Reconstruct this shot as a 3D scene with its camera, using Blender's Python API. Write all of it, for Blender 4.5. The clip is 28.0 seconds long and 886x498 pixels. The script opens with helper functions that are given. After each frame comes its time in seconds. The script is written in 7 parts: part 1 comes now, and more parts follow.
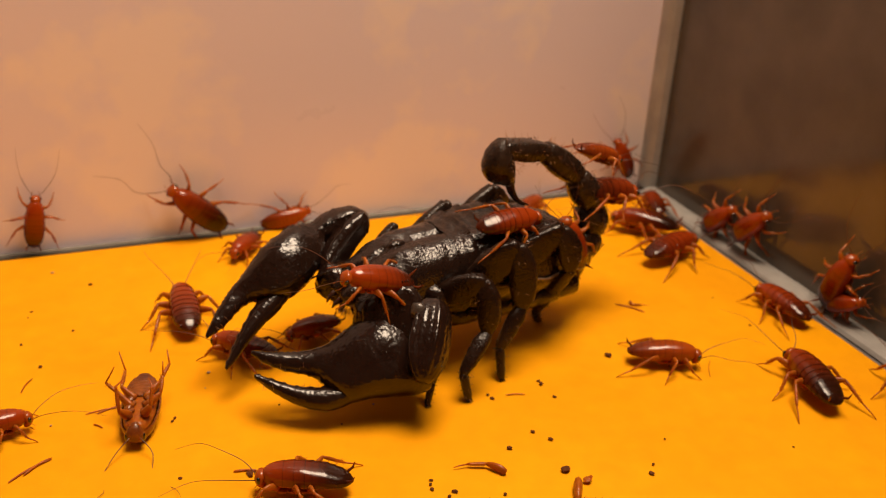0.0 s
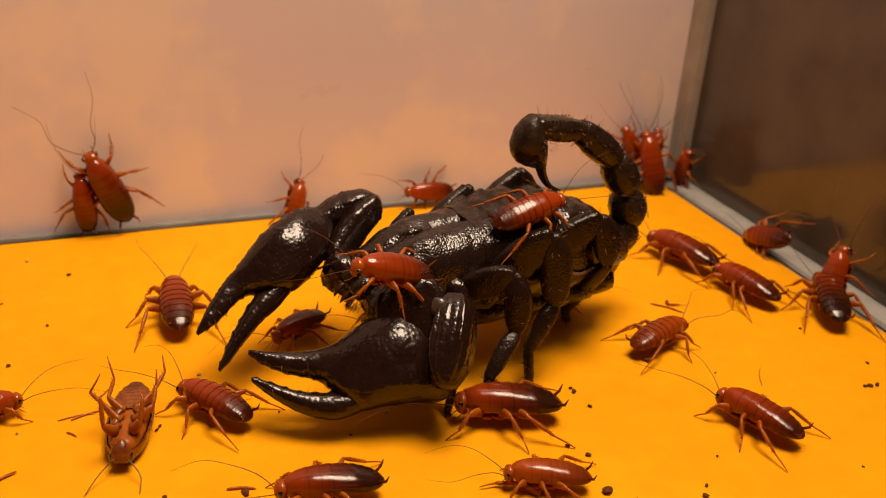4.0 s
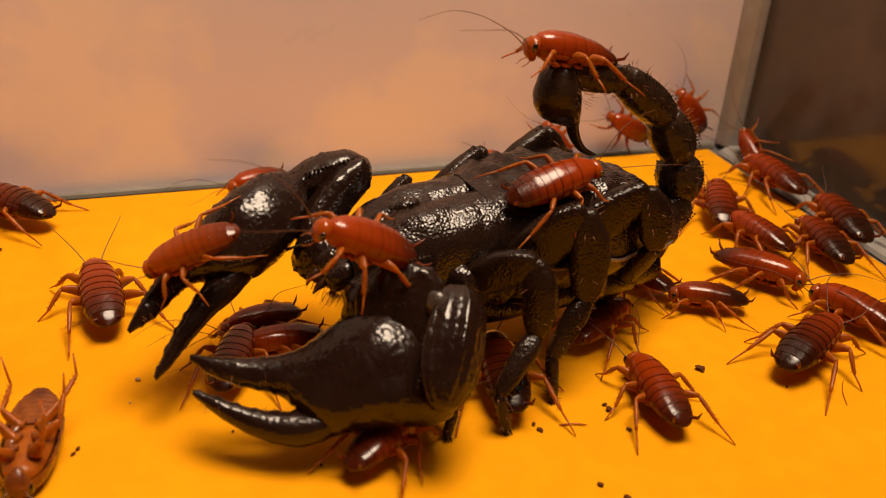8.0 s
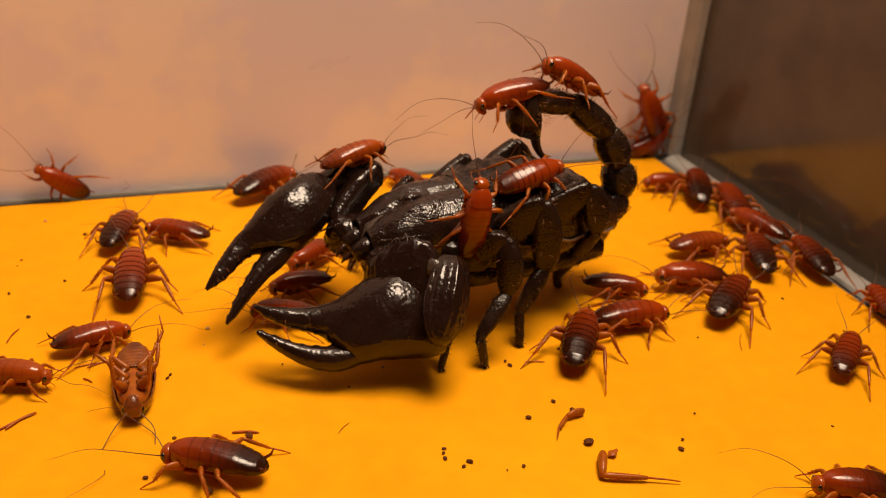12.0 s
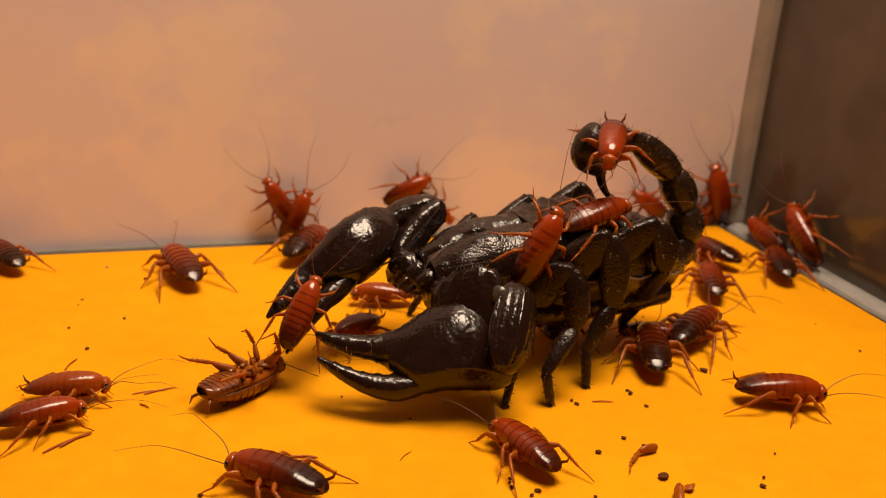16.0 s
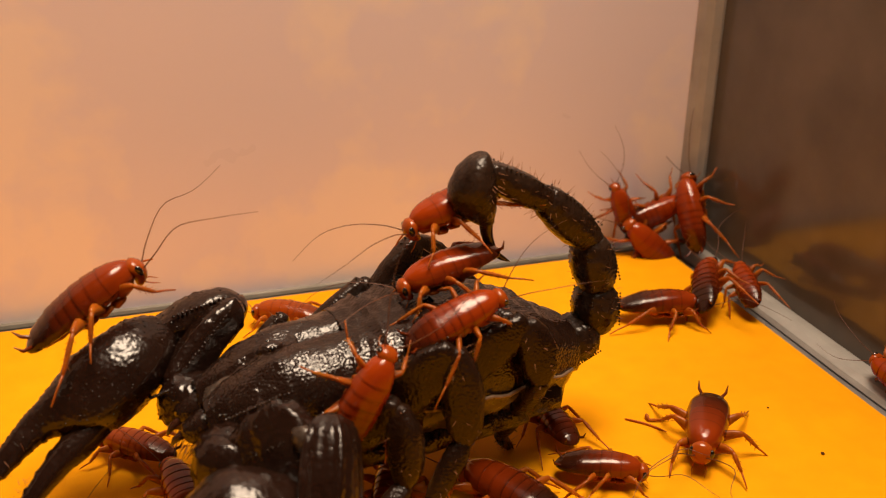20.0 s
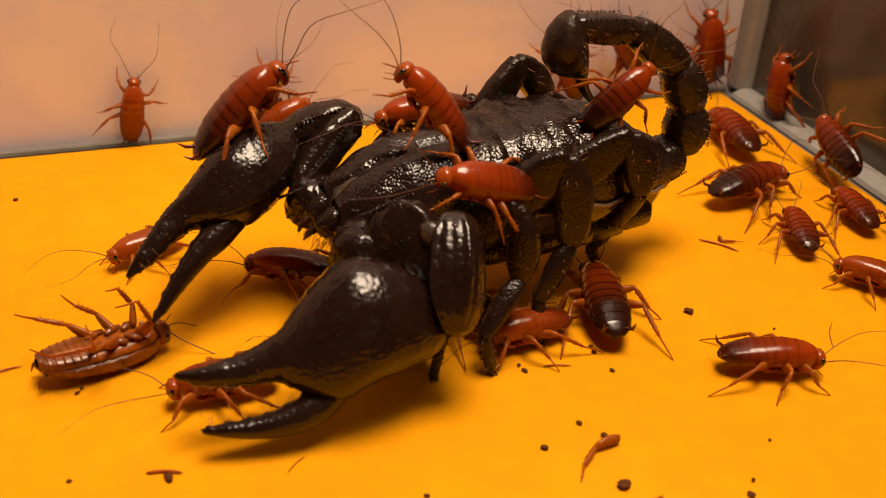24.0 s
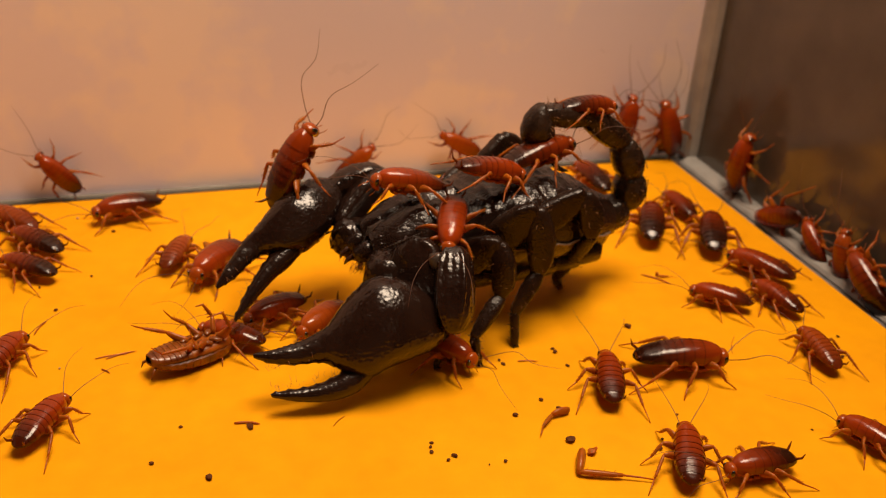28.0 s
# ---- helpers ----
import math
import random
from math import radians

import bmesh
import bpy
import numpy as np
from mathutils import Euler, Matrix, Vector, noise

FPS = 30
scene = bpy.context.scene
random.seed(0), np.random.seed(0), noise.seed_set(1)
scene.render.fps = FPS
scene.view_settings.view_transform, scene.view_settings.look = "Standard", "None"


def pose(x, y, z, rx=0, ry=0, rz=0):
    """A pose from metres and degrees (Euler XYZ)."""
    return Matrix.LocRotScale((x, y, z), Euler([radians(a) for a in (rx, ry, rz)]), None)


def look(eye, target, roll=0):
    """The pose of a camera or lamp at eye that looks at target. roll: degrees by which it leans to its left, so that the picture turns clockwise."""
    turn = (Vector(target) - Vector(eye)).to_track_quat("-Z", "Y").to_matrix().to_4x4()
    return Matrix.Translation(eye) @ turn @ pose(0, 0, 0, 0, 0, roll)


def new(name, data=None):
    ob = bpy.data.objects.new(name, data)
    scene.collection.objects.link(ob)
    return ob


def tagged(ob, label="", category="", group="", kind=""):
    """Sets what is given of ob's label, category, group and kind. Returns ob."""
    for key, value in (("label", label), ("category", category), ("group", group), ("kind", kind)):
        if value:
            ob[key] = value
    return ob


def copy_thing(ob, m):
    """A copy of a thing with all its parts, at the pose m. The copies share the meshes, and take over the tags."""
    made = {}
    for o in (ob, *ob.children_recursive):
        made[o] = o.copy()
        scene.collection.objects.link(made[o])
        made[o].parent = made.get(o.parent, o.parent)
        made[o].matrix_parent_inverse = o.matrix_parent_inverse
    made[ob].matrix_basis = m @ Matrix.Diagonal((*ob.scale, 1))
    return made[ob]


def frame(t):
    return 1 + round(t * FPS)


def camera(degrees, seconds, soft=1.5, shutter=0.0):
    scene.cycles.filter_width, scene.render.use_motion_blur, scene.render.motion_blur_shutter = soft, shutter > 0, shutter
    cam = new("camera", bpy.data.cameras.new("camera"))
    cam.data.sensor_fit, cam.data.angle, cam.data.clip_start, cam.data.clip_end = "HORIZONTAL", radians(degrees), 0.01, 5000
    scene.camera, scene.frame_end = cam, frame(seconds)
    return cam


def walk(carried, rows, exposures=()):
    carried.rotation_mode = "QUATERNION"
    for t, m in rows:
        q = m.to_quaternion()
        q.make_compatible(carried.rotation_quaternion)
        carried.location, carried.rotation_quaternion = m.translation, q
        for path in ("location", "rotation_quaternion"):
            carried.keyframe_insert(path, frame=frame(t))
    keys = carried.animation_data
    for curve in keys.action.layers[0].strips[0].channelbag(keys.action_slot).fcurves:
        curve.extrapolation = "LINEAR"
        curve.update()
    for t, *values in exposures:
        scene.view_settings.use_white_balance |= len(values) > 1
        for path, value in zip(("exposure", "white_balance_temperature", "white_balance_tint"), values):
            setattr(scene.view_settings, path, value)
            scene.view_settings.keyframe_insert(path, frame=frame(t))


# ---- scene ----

cam = camera(49.0, 28.0, soft=1.0)
cam.data.dof.use_dof, cam.data.dof.focus_distance, cam.data.dof.aperture_fstop = True, 0.194, 25
PATH = [
    (0, pose(0.0281, 0.0364, 0.1372, 64.20, -2.83, -21.55)),
    (0.5, pose(0.0266, 0.0431, 0.1380, 63.29, -3.34, -21.95)),
    (1, pose(0.0267, 0.0470, 0.1362, 63.27, -2.83, -21.75)),
    (1.5, pose(0.0267, 0.0462, 0.1342, 63.85, -2.60, -21.07)),
    (2, pose(0.0252, 0.0409, 0.1303, 64.31, -2.79, -20.21)),
    (2.5, pose(0.0262, 0.0500, 0.1303, 64.36, -3.34, -20.58)),
    (3, pose(0.0318, 0.0567, 0.1251, 64.94, -2.93, -20.97)),
    (3.5, pose(0.0309, 0.0606, 0.1224, 64.79, -3.60, -21.74)),
    (5.5, pose(0.0335, 0.0597, 0.1215, 63.62, -3.58, -20.80)),
    (6, pose(0.0312, 0.0608, 0.1199, 64.02, -4.18, -21.16)),
    (6.5, pose(0.0312, 0.0607, 0.1172, 65.22, -4.31, -21.07)),
    (7, pose(0.0451, 0.0802, 0.1067, 65.06, -3.31, -19.90)),
    (7.5, pose(0.0516, 0.0918, 0.1015, 64.58, -3.05, -19.30)),
    (8, pose(0.0518, 0.0976, 0.1038, 62.46, -3.72, -19.81)),
    (8.5, pose(0.0544, 0.1003, 0.0991, 61.56, -3.73, -19.43)),
    (9, pose(0.0557, 0.0957, 0.1056, 60.49, -3.51, -19.07)),
    (9.5, pose(0.0509, 0.0864, 0.1103, 61.07, -3.43, -19.18)),
    (10, pose(0.0447, 0.0765, 0.1123, 62.46, -3.82, -19.74)),
    (10.5, pose(0.0397, 0.0658, 0.1205, 61.83, -3.93, -19.95)),
    (11, pose(0.0319, 0.0512, 0.1279, 61.88, -4.19, -20.39)),
    (11.5, pose(0.0305, 0.0489, 0.1270, 62.16, -4.32, -20.53)),
    (12, pose(0.0296, 0.0484, 0.1245, 63.03, -4.33, -20.65)),
    (12.5, pose(0.0303, 0.0490, 0.1194, 64.49, -4.10, -20.93)),
    (14.5, pose(0.0312, 0.0491, 0.1106, 68.90, -3.83, -20.80)),
    (15, pose(0.0275, 0.0408, 0.1074, 69.13, -3.62, -18.64)),
    (15.5, pose(0.0260, 0.0363, 0.1052, 69.80, -3.43, -16.75)),
    (16, pose(0.0257, 0.0451, 0.1037, 70.10, -3.77, -17.92)),
    (16.5, pose(0.0227, 0.0384, 0.1363, 66.86, -4.01, -18.93)),
    (17, pose(0.0267, 0.0466, 0.1335, 64.48, -3.69, -19.50)),
    (17.5, pose(0.0341, 0.0484, 0.1380, 63.06, -3.26, -20.02)),
    (18, pose(0.0473, 0.0697, 0.1295, 63.38, -3.38, -21.12)),
    (18.5, pose(0.0616, 0.0876, 0.1209, 63.69, -3.22, -21.61)),
    (19, pose(0.0673, 0.0948, 0.1142, 65.32, -3.18, -21.62)),
    (19.5, pose(0.0736, 0.1027, 0.1135, 65.46, -2.58, -20.96)),
    (20, pose(0.0857, 0.0988, 0.1122, 66.48, -0.48, -17.73)),
    (20.5, pose(0.0854, 0.1062, 0.1097, 66.26, -1.51, -18.16)),
    (21, pose(0.0810, 0.1119, 0.1039, 64.92, -1.74, -19.17)),
    (21.5, pose(0.0856, 0.1087, 0.1074, 61.06, -1.33, -16.44)),
    (22, pose(0.0820, 0.1156, 0.1012, 58.52, -1.38, -17.28)),
    (22.5, pose(0.0734, 0.1148, 0.0996, 57.25, -2.16, -18.77)),
    (24.5, pose(0.0593, 0.0854, 0.1097, 59.45, -2.06, -17.37)),
    (25, pose(0.0580, 0.0837, 0.1122, 59.28, -2.28, -17.33)),
    (25.5, pose(0.0544, 0.0737, 0.1165, 60.05, -2.58, -16.93)),
    (26, pose(0.0521, 0.0699, 0.1217, 59.76, -3.06, -16.87)),
    (26.5, pose(0.0482, 0.0575, 0.1276, 60.42, -3.00, -17.00)),
    (27, pose(0.0419, 0.0467, 0.1373, 59.87, -3.46, -17.49)),
    (27.5, pose(0.0378, 0.0417, 0.1401, 60.18, -3.76, -17.87)),
    (28, pose(0.0394, 0.0365, 0.1342, 61.99, -3.45, -17.38)),
]
walk(cam, PATH, [(0, 0.0), (17, 0.0), (19, 0.16), (22.5, 0.20), (24.5, 0.0), (28, -0.03)])

# ================= light =================
world = bpy.data.worlds.new("room_light")
scene.world = world
world.use_nodes = True
bg = world.node_tree.nodes["Background"]
bg.inputs[0].default_value = (1.0, 0.66, 0.44, 1)
bg.inputs[1].default_value = 0.14


def lamp(name, eye, target, size, watts, colour):
    data = bpy.data.lights.new(name, "AREA")
    data.shape, data.size, data.energy, data.color = "DISK", size, watts, colour
    ob = new(name, data)
    ob.matrix_world = look(eye, target)
    return ob


lamp("room_lamp", (0.178, 0.212, 0.62), (0.16, 0.25, 0.0), 0.29, 5.1, (1.0, 0.76, 0.545))
# broad unseen fill, added to light the walls more evenly
lamp("overhead_fill", (0.35, 0.05, 1.5), (0.12, 0.25, 0.0), 0.9, 6.5, (1.0, 0.78, 0.56))


# ================= materials =================
def mat(name, colour, rough=0.5, second=None, grain=900.0, stain=60.0, bump=0.2, bump_scale=1500.0, coat=0.0, mix=0.5,
        spec=0.5, sub=0.0, depth=0.0004, edge=(0.55, 1.05), pebbles=0.0):
    """A surface in two colours, mixed by fine grain and broad stains, with fine relief."""
    m = bpy.data.materials.new(name)
    m.use_nodes = True
    nt = m.node_tree
    b = nt.nodes["Principled BSDF"]
    co = nt.nodes.new("ShaderNodeTexCoord")
    n1, n2, n3 = (nt.nodes.new("ShaderNodeTexNoise") for _ in range(3))
    for n, s, d in ((n1, grain, 4.0), (n2, stain, 5.0), (n3, bump_scale, 3.0)):
        n.inputs["Scale"].default_value, n.inputs["Detail"].default_value = s, d
        nt.links.new(co.outputs["Object"], n.inputs["Vector"])
    add = nt.nodes.new("ShaderNodeMath")
    add.operation = "MULTIPLY_ADD"
    nt.links.new(n1.outputs[0], add.inputs[0])
    add.inputs[1].default_value = 0.6
    nt.links.new(n2.outputs[0], add.inputs[2])
    ramp = nt.nodes.new("ShaderNodeMapRange")
    ramp.inputs[1].default_value, ramp.inputs[2].default_value = edge
    ramp.inputs[4].default_value = mix * 2
    nt.links.new(add.outputs[0], ramp.inputs[0])
    cm = nt.nodes.new("ShaderNodeMix")
    cm.data_type = "RGBA"
    cm.inputs[6].default_value = (*colour, 1)
    cm.inputs[7].default_value = (*(second or [c * 0.7 for c in colour]), 1)
    nt.links.new(ramp.outputs[0], cm.inputs[0])
    out = cm.outputs[2]
    nt.links.new(out, b.inputs["Base Color"])
    rr = nt.nodes.new("ShaderNodeMapRange")
    rr.inputs[1].default_value, rr.inputs[2].default_value = 0.3, 0.7
    rr.inputs[3].default_value, rr.inputs[4].default_value = rough * 0.75, min(1, rough * 1.3)
    nt.links.new(n2.outputs[0], rr.inputs[0])
    nt.links.new(rr.outputs[0], b.inputs["Roughness"])
    bp = nt.nodes.new("ShaderNodeBump")
    bp.inputs["Strength"].default_value, bp.inputs["Distance"].default_value = bump, depth
    height = n3.outputs[0]
    if pebbles:
        vo = nt.nodes.new("ShaderNodeTexVoronoi")
        vo.feature = "SMOOTH_F1"
        vo.inputs["Scale"].default_value = pebbles
        nt.links.new(co.outputs["Object"], vo.inputs["Vector"])
        mx = nt.nodes.new("ShaderNodeMath")
        mx.operation = "MULTIPLY_ADD"
        nt.links.new(vo.outputs["Distance"], mx.inputs[0])
        mx.inputs[1].default_value = -1.2
        nt.links.new(n3.outputs[0], mx.inputs[2])
        height = mx.outputs[0]
    nt.links.new(height, bp.inputs["Height"])
    nt.links.new(bp.outputs[0], b.inputs["Normal"])
    b.inputs["Specular IOR Level"].default_value = spec
    b.inputs["Coat Weight"].default_value = coat
    b.inputs["Coat Roughness"].default_value = 0.12
    if sub:
        b.inputs["Subsurface Weight"].default_value = sub
        b.inputs["Subsurface Radius"].default_value = (0.004, 0.0015, 0.0006)
        b.inputs["Subsurface Scale"].default_value = 0.5
    return m


CARD = mat("yellow_card", (0.80, 0.338, 0.002), 0.66, (0.70, 0.280, 0.002), grain=160, stain=22, bump=0.12, bump_scale=2200, spec=0.07)
TANKBASE = mat("grey_base", (0.20, 0.19, 0.19), 0.35, (0.12, 0.11, 0.11), grain=300, stain=30)
# back wall: pinkish beige mixed in cloudy patches with a warmer beige
PLASTER = mat("hazy_panel", (0.800, 0.730, 0.810), 0.34, (0.885, 0.790, 0.765), grain=42, stain=16, bump=0.02, bump_scale=300, mix=0.55, spec=0.45, edge=(0.79, 0.90))
DARKPANE = mat("dark_pane", (0.064, 0.052, 0.041), 0.13, (0.112, 0.092, 0.072), grain=60, stain=26, bump=0.03, bump_scale=200, spec=0.6)
SEAL = mat("silicone_seal", (0.36, 0.345, 0.325), 0.38, (0.27, 0.255, 0.235), grain=200, stain=60, bump=0.1)
# darker seal tone for the bead at the foot of the back wall
DARKSEAL = mat("dark_seal", (0.21, 0.19, 0.155), 0.5, (0.13, 0.11, 0.085), grain=200, stain=60, bump=0.1)
ROOM = mat("room_paint", (0.17, 0.135, 0.11), 0.8, (0.13, 0.10, 0.08), grain=20, stain=3)
CHITIN = mat("black_chitin", (0.0105, 0.0047, 0.0030), 0.15, (0.0185, 0.0083, 0.0053), grain=1500, stain=160, bump=0.20, bump_scale=340, depth=0.0008, spec=0.5, pebbles=2300)
GRAINED = mat("grained_chitin", (0.0105, 0.0043, 0.0026), 0.19, (0.0170, 0.0070, 0.0043), grain=1200, stain=120, bump=0.22, bump_scale=420, depth=0.0004, spec=0.46, pebbles=1250)
TAILSKIN = mat("tail_chitin", (0.0135, 0.0068, 0.0045), 0.25, (0.034, 0.019, 0.012), grain=900, stain=320, bump=0.20, bump_scale=700, depth=0.0005, pebbles=1500, spec=0.28)
LEGSKIN = mat("leg_chitin", (0.0100, 0.0042, 0.0023), 0.27, (0.020, 0.0084, 0.0042), grain=900, stain=150, bump=0.26, bump_scale=800, depth=0.0005, spec=0.32, pebbles=2200)
MEMBRANE = mat("side_membrane", (0.085, 0.062, 0.048), 0.26, (0.030, 0.020, 0.015), grain=700, stain=220, bump=0.5, bump_scale=520, coat=0.3, depth=0.0008)
RIM = mat("pale_rim", (0.20, 0.13, 0.085), 0.32, (0.07, 0.04, 0.025), grain=900, stain=250, coat=0.3)
STING = mat("stinger_tip", (0.020, 0.008, 0.005), 0.2, (0.05, 0.015, 0.006), coat=0.5)
TOOTH = mat("mouth_bristle", (0.32, 0.13, 0.05), 0.5, (0.20, 0.07, 0.03))
EYE = mat("black_eye", (0.004, 0.004, 0.004), 0.08, coat=1.0, bump=0)


# ================= mesh helpers =================
def part(name, bm, material, parent, label="", m=None, smooth=True, sharp=0):
    me = bpy.data.meshes.new(name)
    bmesh.ops.recalc_face_normals(bm, faces=bm.faces)
    for f in bm.faces:
        f.smooth = smooth
    bm.to_mesh(me)
    bm.free()
    if sharp:
        me.set_sharp_from_angle(angle=radians(sharp))
    me.materials.append(material)
    ob = new(name, me)
    ob.parent = parent
    if m is not None:
        ob.matrix_basis = m
    if label:
        ob["label"] = label
    return ob


def thing(name, label, category, group="", m=None, kind=""):
    ob = new(name)
    ob.empty_display_size = 0.005
    if m is not None:
        ob.matrix_basis = m
    return tagged(ob, label, category, group, kind)


def axes(o, x, y):
    """A pose at o whose x axis runs along x, with y turned as near as it goes towards y."""
    x = Vector(x).normalized()
    y = Vector(y)
    y = (y - x * y.dot(x)).normalized()
    z = x.cross(y)
    m = Matrix((x, y, z)).transposed().to_4x4()
    m.translation = o
    return m


def rings(bm, loops, close=True):
    """Skins a row of vertex loops, with the ends closed."""
    rows = [[bm.verts.new(v) for v in lp] for lp in loops]
    n = len(rows[0])
    for a, b in zip(rows, rows[1:]):
        for i in range(n):
            bm.faces.new((a[i], a[(i + 1) % n], b[(i + 1) % n], b[i]))
    if close:
        bm.faces.new(rows[0][::-1])
        bm.faces.new(rows[-1])
    return rows


def tube(pts, radii, n=12, up=(0, 0, 1), power=2.0, rough=0.0, bm=None):
    """A limb through pts; radii are (across, along up). Ends are rounded off."""
    bm = bm or bmesh.new()
    pts = [Vector(p) for p in pts]
    rad = [(r, r) if not isinstance(r, tuple) else r for r in radii]
    loops = []
    up = Vector(up)
    for i, p in enumerate(pts):
        d = (pts[min(i + 1, len(pts) - 1)] - pts[max(i - 1, 0)]).normalized()
        s = d.cross(up)
        s = s.normalized() if s.length > 1e-6 else Vector((1, 0, 0))
        u = s.cross(d).normalized()
        loop = []
        for k in range(n):
            a = 2 * math.pi * k / n
            c, q = math.cos(a), math.sin(a)
            c = math.copysign(abs(c) ** (2 / power), c)
            q = math.copysign(abs(q) ** (2 / power), q)
            v = p + s * c * rad[i][0] + u * q * rad[i][1]
            if rough:
                v += (v - p) * rough * noise.noise(v * 900)
            loop.append(v)
        if i == 0:
            loops.append([p + (v - p) * 0.55 - d * rad[i][0] * 0.35 for v in loop])
        loops.append(loop)
        if i == len(pts) - 1:
            loops.append([p + (v - p) * 0.55 + d * rad[i][0] * 0.35 for v in loop])
    rings(bm, loops)
    return bm


def smooth_path(keys, n):
    """n points on a smooth curve through keys (tuples of any length)."""
    keys = [np.array(k, float) for k in keys]
    out = []
    for j in range(n):
        s = j / (n - 1) * (len(keys) - 1)
        i = min(int(s), len(keys) - 2)
        f = s - i
        p0, p1, p2, p3 = keys[max(i - 1, 0)], keys[i], keys[i + 1], keys[min(i + 2, len(keys) - 1)]
        out.append(0.5 * (2 * p1 + (p2 - p0) * f + (2 * p0 - 5 * p1 + 4 * p2 - p3) * f * f + (3 * p1 - p0 - 3 * p2 + p3) * f ** 3))
    return out


def box(c, s, bevel=0.0):
    bm = bmesh.new()
    bmesh.ops.create_cube(bm, size=1)
    bmesh.ops.scale(bm, vec=s, verts=bm.verts)
    bmesh.ops.translate(bm, vec=c, verts=bm.verts)
    if bevel:
        bmesh.ops.bevel(bm, geom=bm.edges, offset=bevel, segments=2, affect="EDGES")
    return bm


def ball(c, r, u=10, v=8):
    bm = bmesh.new()
    bmesh.ops.create_uvsphere(bm, u_segments=u, v_segments=v, radius=1)
    bmesh.ops.scale(bm, vec=r if isinstance(r, tuple) else (r, r, r), verts=bm.verts)
    bmesh.ops.translate(bm, vec=c, verts=bm.verts)
    return bm


def structure(name, bm, material, label, category, smooth=False):
    return tagged(part(name, bm, material, None, smooth=smooth), label, category, kind="structure")


# ================= the tank =================
XR, YB = 0.2268, 0.3268          # edges of the yellow card
XW, YW = 0.2380, 0.3325          # inner faces of the walls
structure("tank_base", box((-0.08, 0.02, -0.0075), (0.66, 0.66, 0.011)), TANKBASE, "smooth grey floor of the tank under the card", "tank floor")


def card():
    bm = bmesh.new()
    nx, ny = 60, 60
    x0, y0 = -0.38, -0.28
    vs = [[bm.verts.new((x0 + (XR - x0) * i / nx, y0 + (YB - y0) * j / ny, 0.00012 * noise.noise(Vector((i * 0.15, j * 0.15, 3))))) for j in range(ny + 1)] for i in range(nx + 1)]
    for i in range(nx):
        for j in range(ny):
            bm.faces.new((vs[i][j], vs[i + 1][j], vs[i + 1][j + 1], vs[i][j + 1]))
    r = bmesh.ops.extrude_face_region(bm, geom=bm.faces[:])
    for v in r["geom"]:
        if isinstance(v, bmesh.types.BMVert):
            v.co.z -= 0.0007
    return bm


structure("floor", card(), CARD, "bright yellow card sheet lying on the tank floor", "card floor", smooth=False)
structure("wall_back", box((-0.08, YW + 0.003, 0.15), (0.64, 0.006, 0.32), 0.0006), PLASTER, "hazy pinkish beige tank wall with cloudy patches of warmer beige", "tank wall")
structure("wall_side", box((XW + 0.003, 0.02, 0.15), (0.006, 0.624, 0.32), 0.0006), DARKPANE, "dark glossy tank pane that mirrors the yellow card", "tank wall")
structure("wall_left", box((-0.40, 0.02, 0.15), (0.006, 0.624, 0.32)), DARKPANE, "dark glossy tank pane", "tank wall")
structure("wall_front", box((-0.08, -0.295, 0.15), (0.64, 0.006, 0.32)), DARKPANE, "dark glossy tank pane", "tank wall")


def seal():
    bm = bmesh.new()
    pts = [(XW - 0.0008, YW - 0.0020, z) for z in np.linspace(0.0, 0.31, 24)]
    return tube(pts, [0.0043 + 0.0004 * noise.noise(Vector((0, 0, p[2] * 60))) for p in pts], 12, up=(1, 0, 0), bm=bm)


structure("corner_seal", seal(), SEAL, "grey silicone bead in the tank corner", "sealant")
structure("edge_seal", tube([(x, YW - 0.0004, -0.0015) for x in np.linspace(-0.39, 0.232, 30)], [0.0011 + 0.0003 * noise.noise(Vector((x * 50, 0, 0))) for x in np.linspace(-0.39, 0.232, 30)], 8), DARKSEAL, "thin grey silicone bead along the wall foot", "sealant")
structure("edge_seal", tube([(XW - 0.0030, y, -0.0014) for y in np.linspace(-0.28, 0.326, 60)], [(0.0044 + 0.0007 * noise.noise(Vector((y * 45, 4, 0))), 0.0021 + 0.0004 * noise.noise(Vector((y * 60, 9, 0)))) for y in np.linspace(-0.28, 0.326, 60)], 12), SEAL, "thin grey silicone bead along the wall foot", "sealant")
for nm, c, s in (("room_wall", (0, 1.6, 0.6), (3.4, 0.02, 2.0)), ("room_wall", (0, -1.6, 0.6), (3.4, 0.02, 2.0)), ("room_wall", (1.6, 0, 0.6), (0.02, 3.16, 2.0)),
                 ("room_wall", (-1.6, 0, 0.6), (0.02, 3.16, 2.0)), ("room_ceiling", (0, 0, 1.62), (3.4, 3.4, 0.02)), ("table", (0, 0, -0.03), (3.1, 3.1, 0.03))):
    structure(nm, box(c, s), ROOM, "plain beige room surface round the tank", "room")

# ================= the scorpion =================
SCORPION = thing("scorpion", "large glossy black scorpion standing on the yellow card", "scorpion", m=pose(0.1024, 0.2415, 0, 0, 0, 187.5))


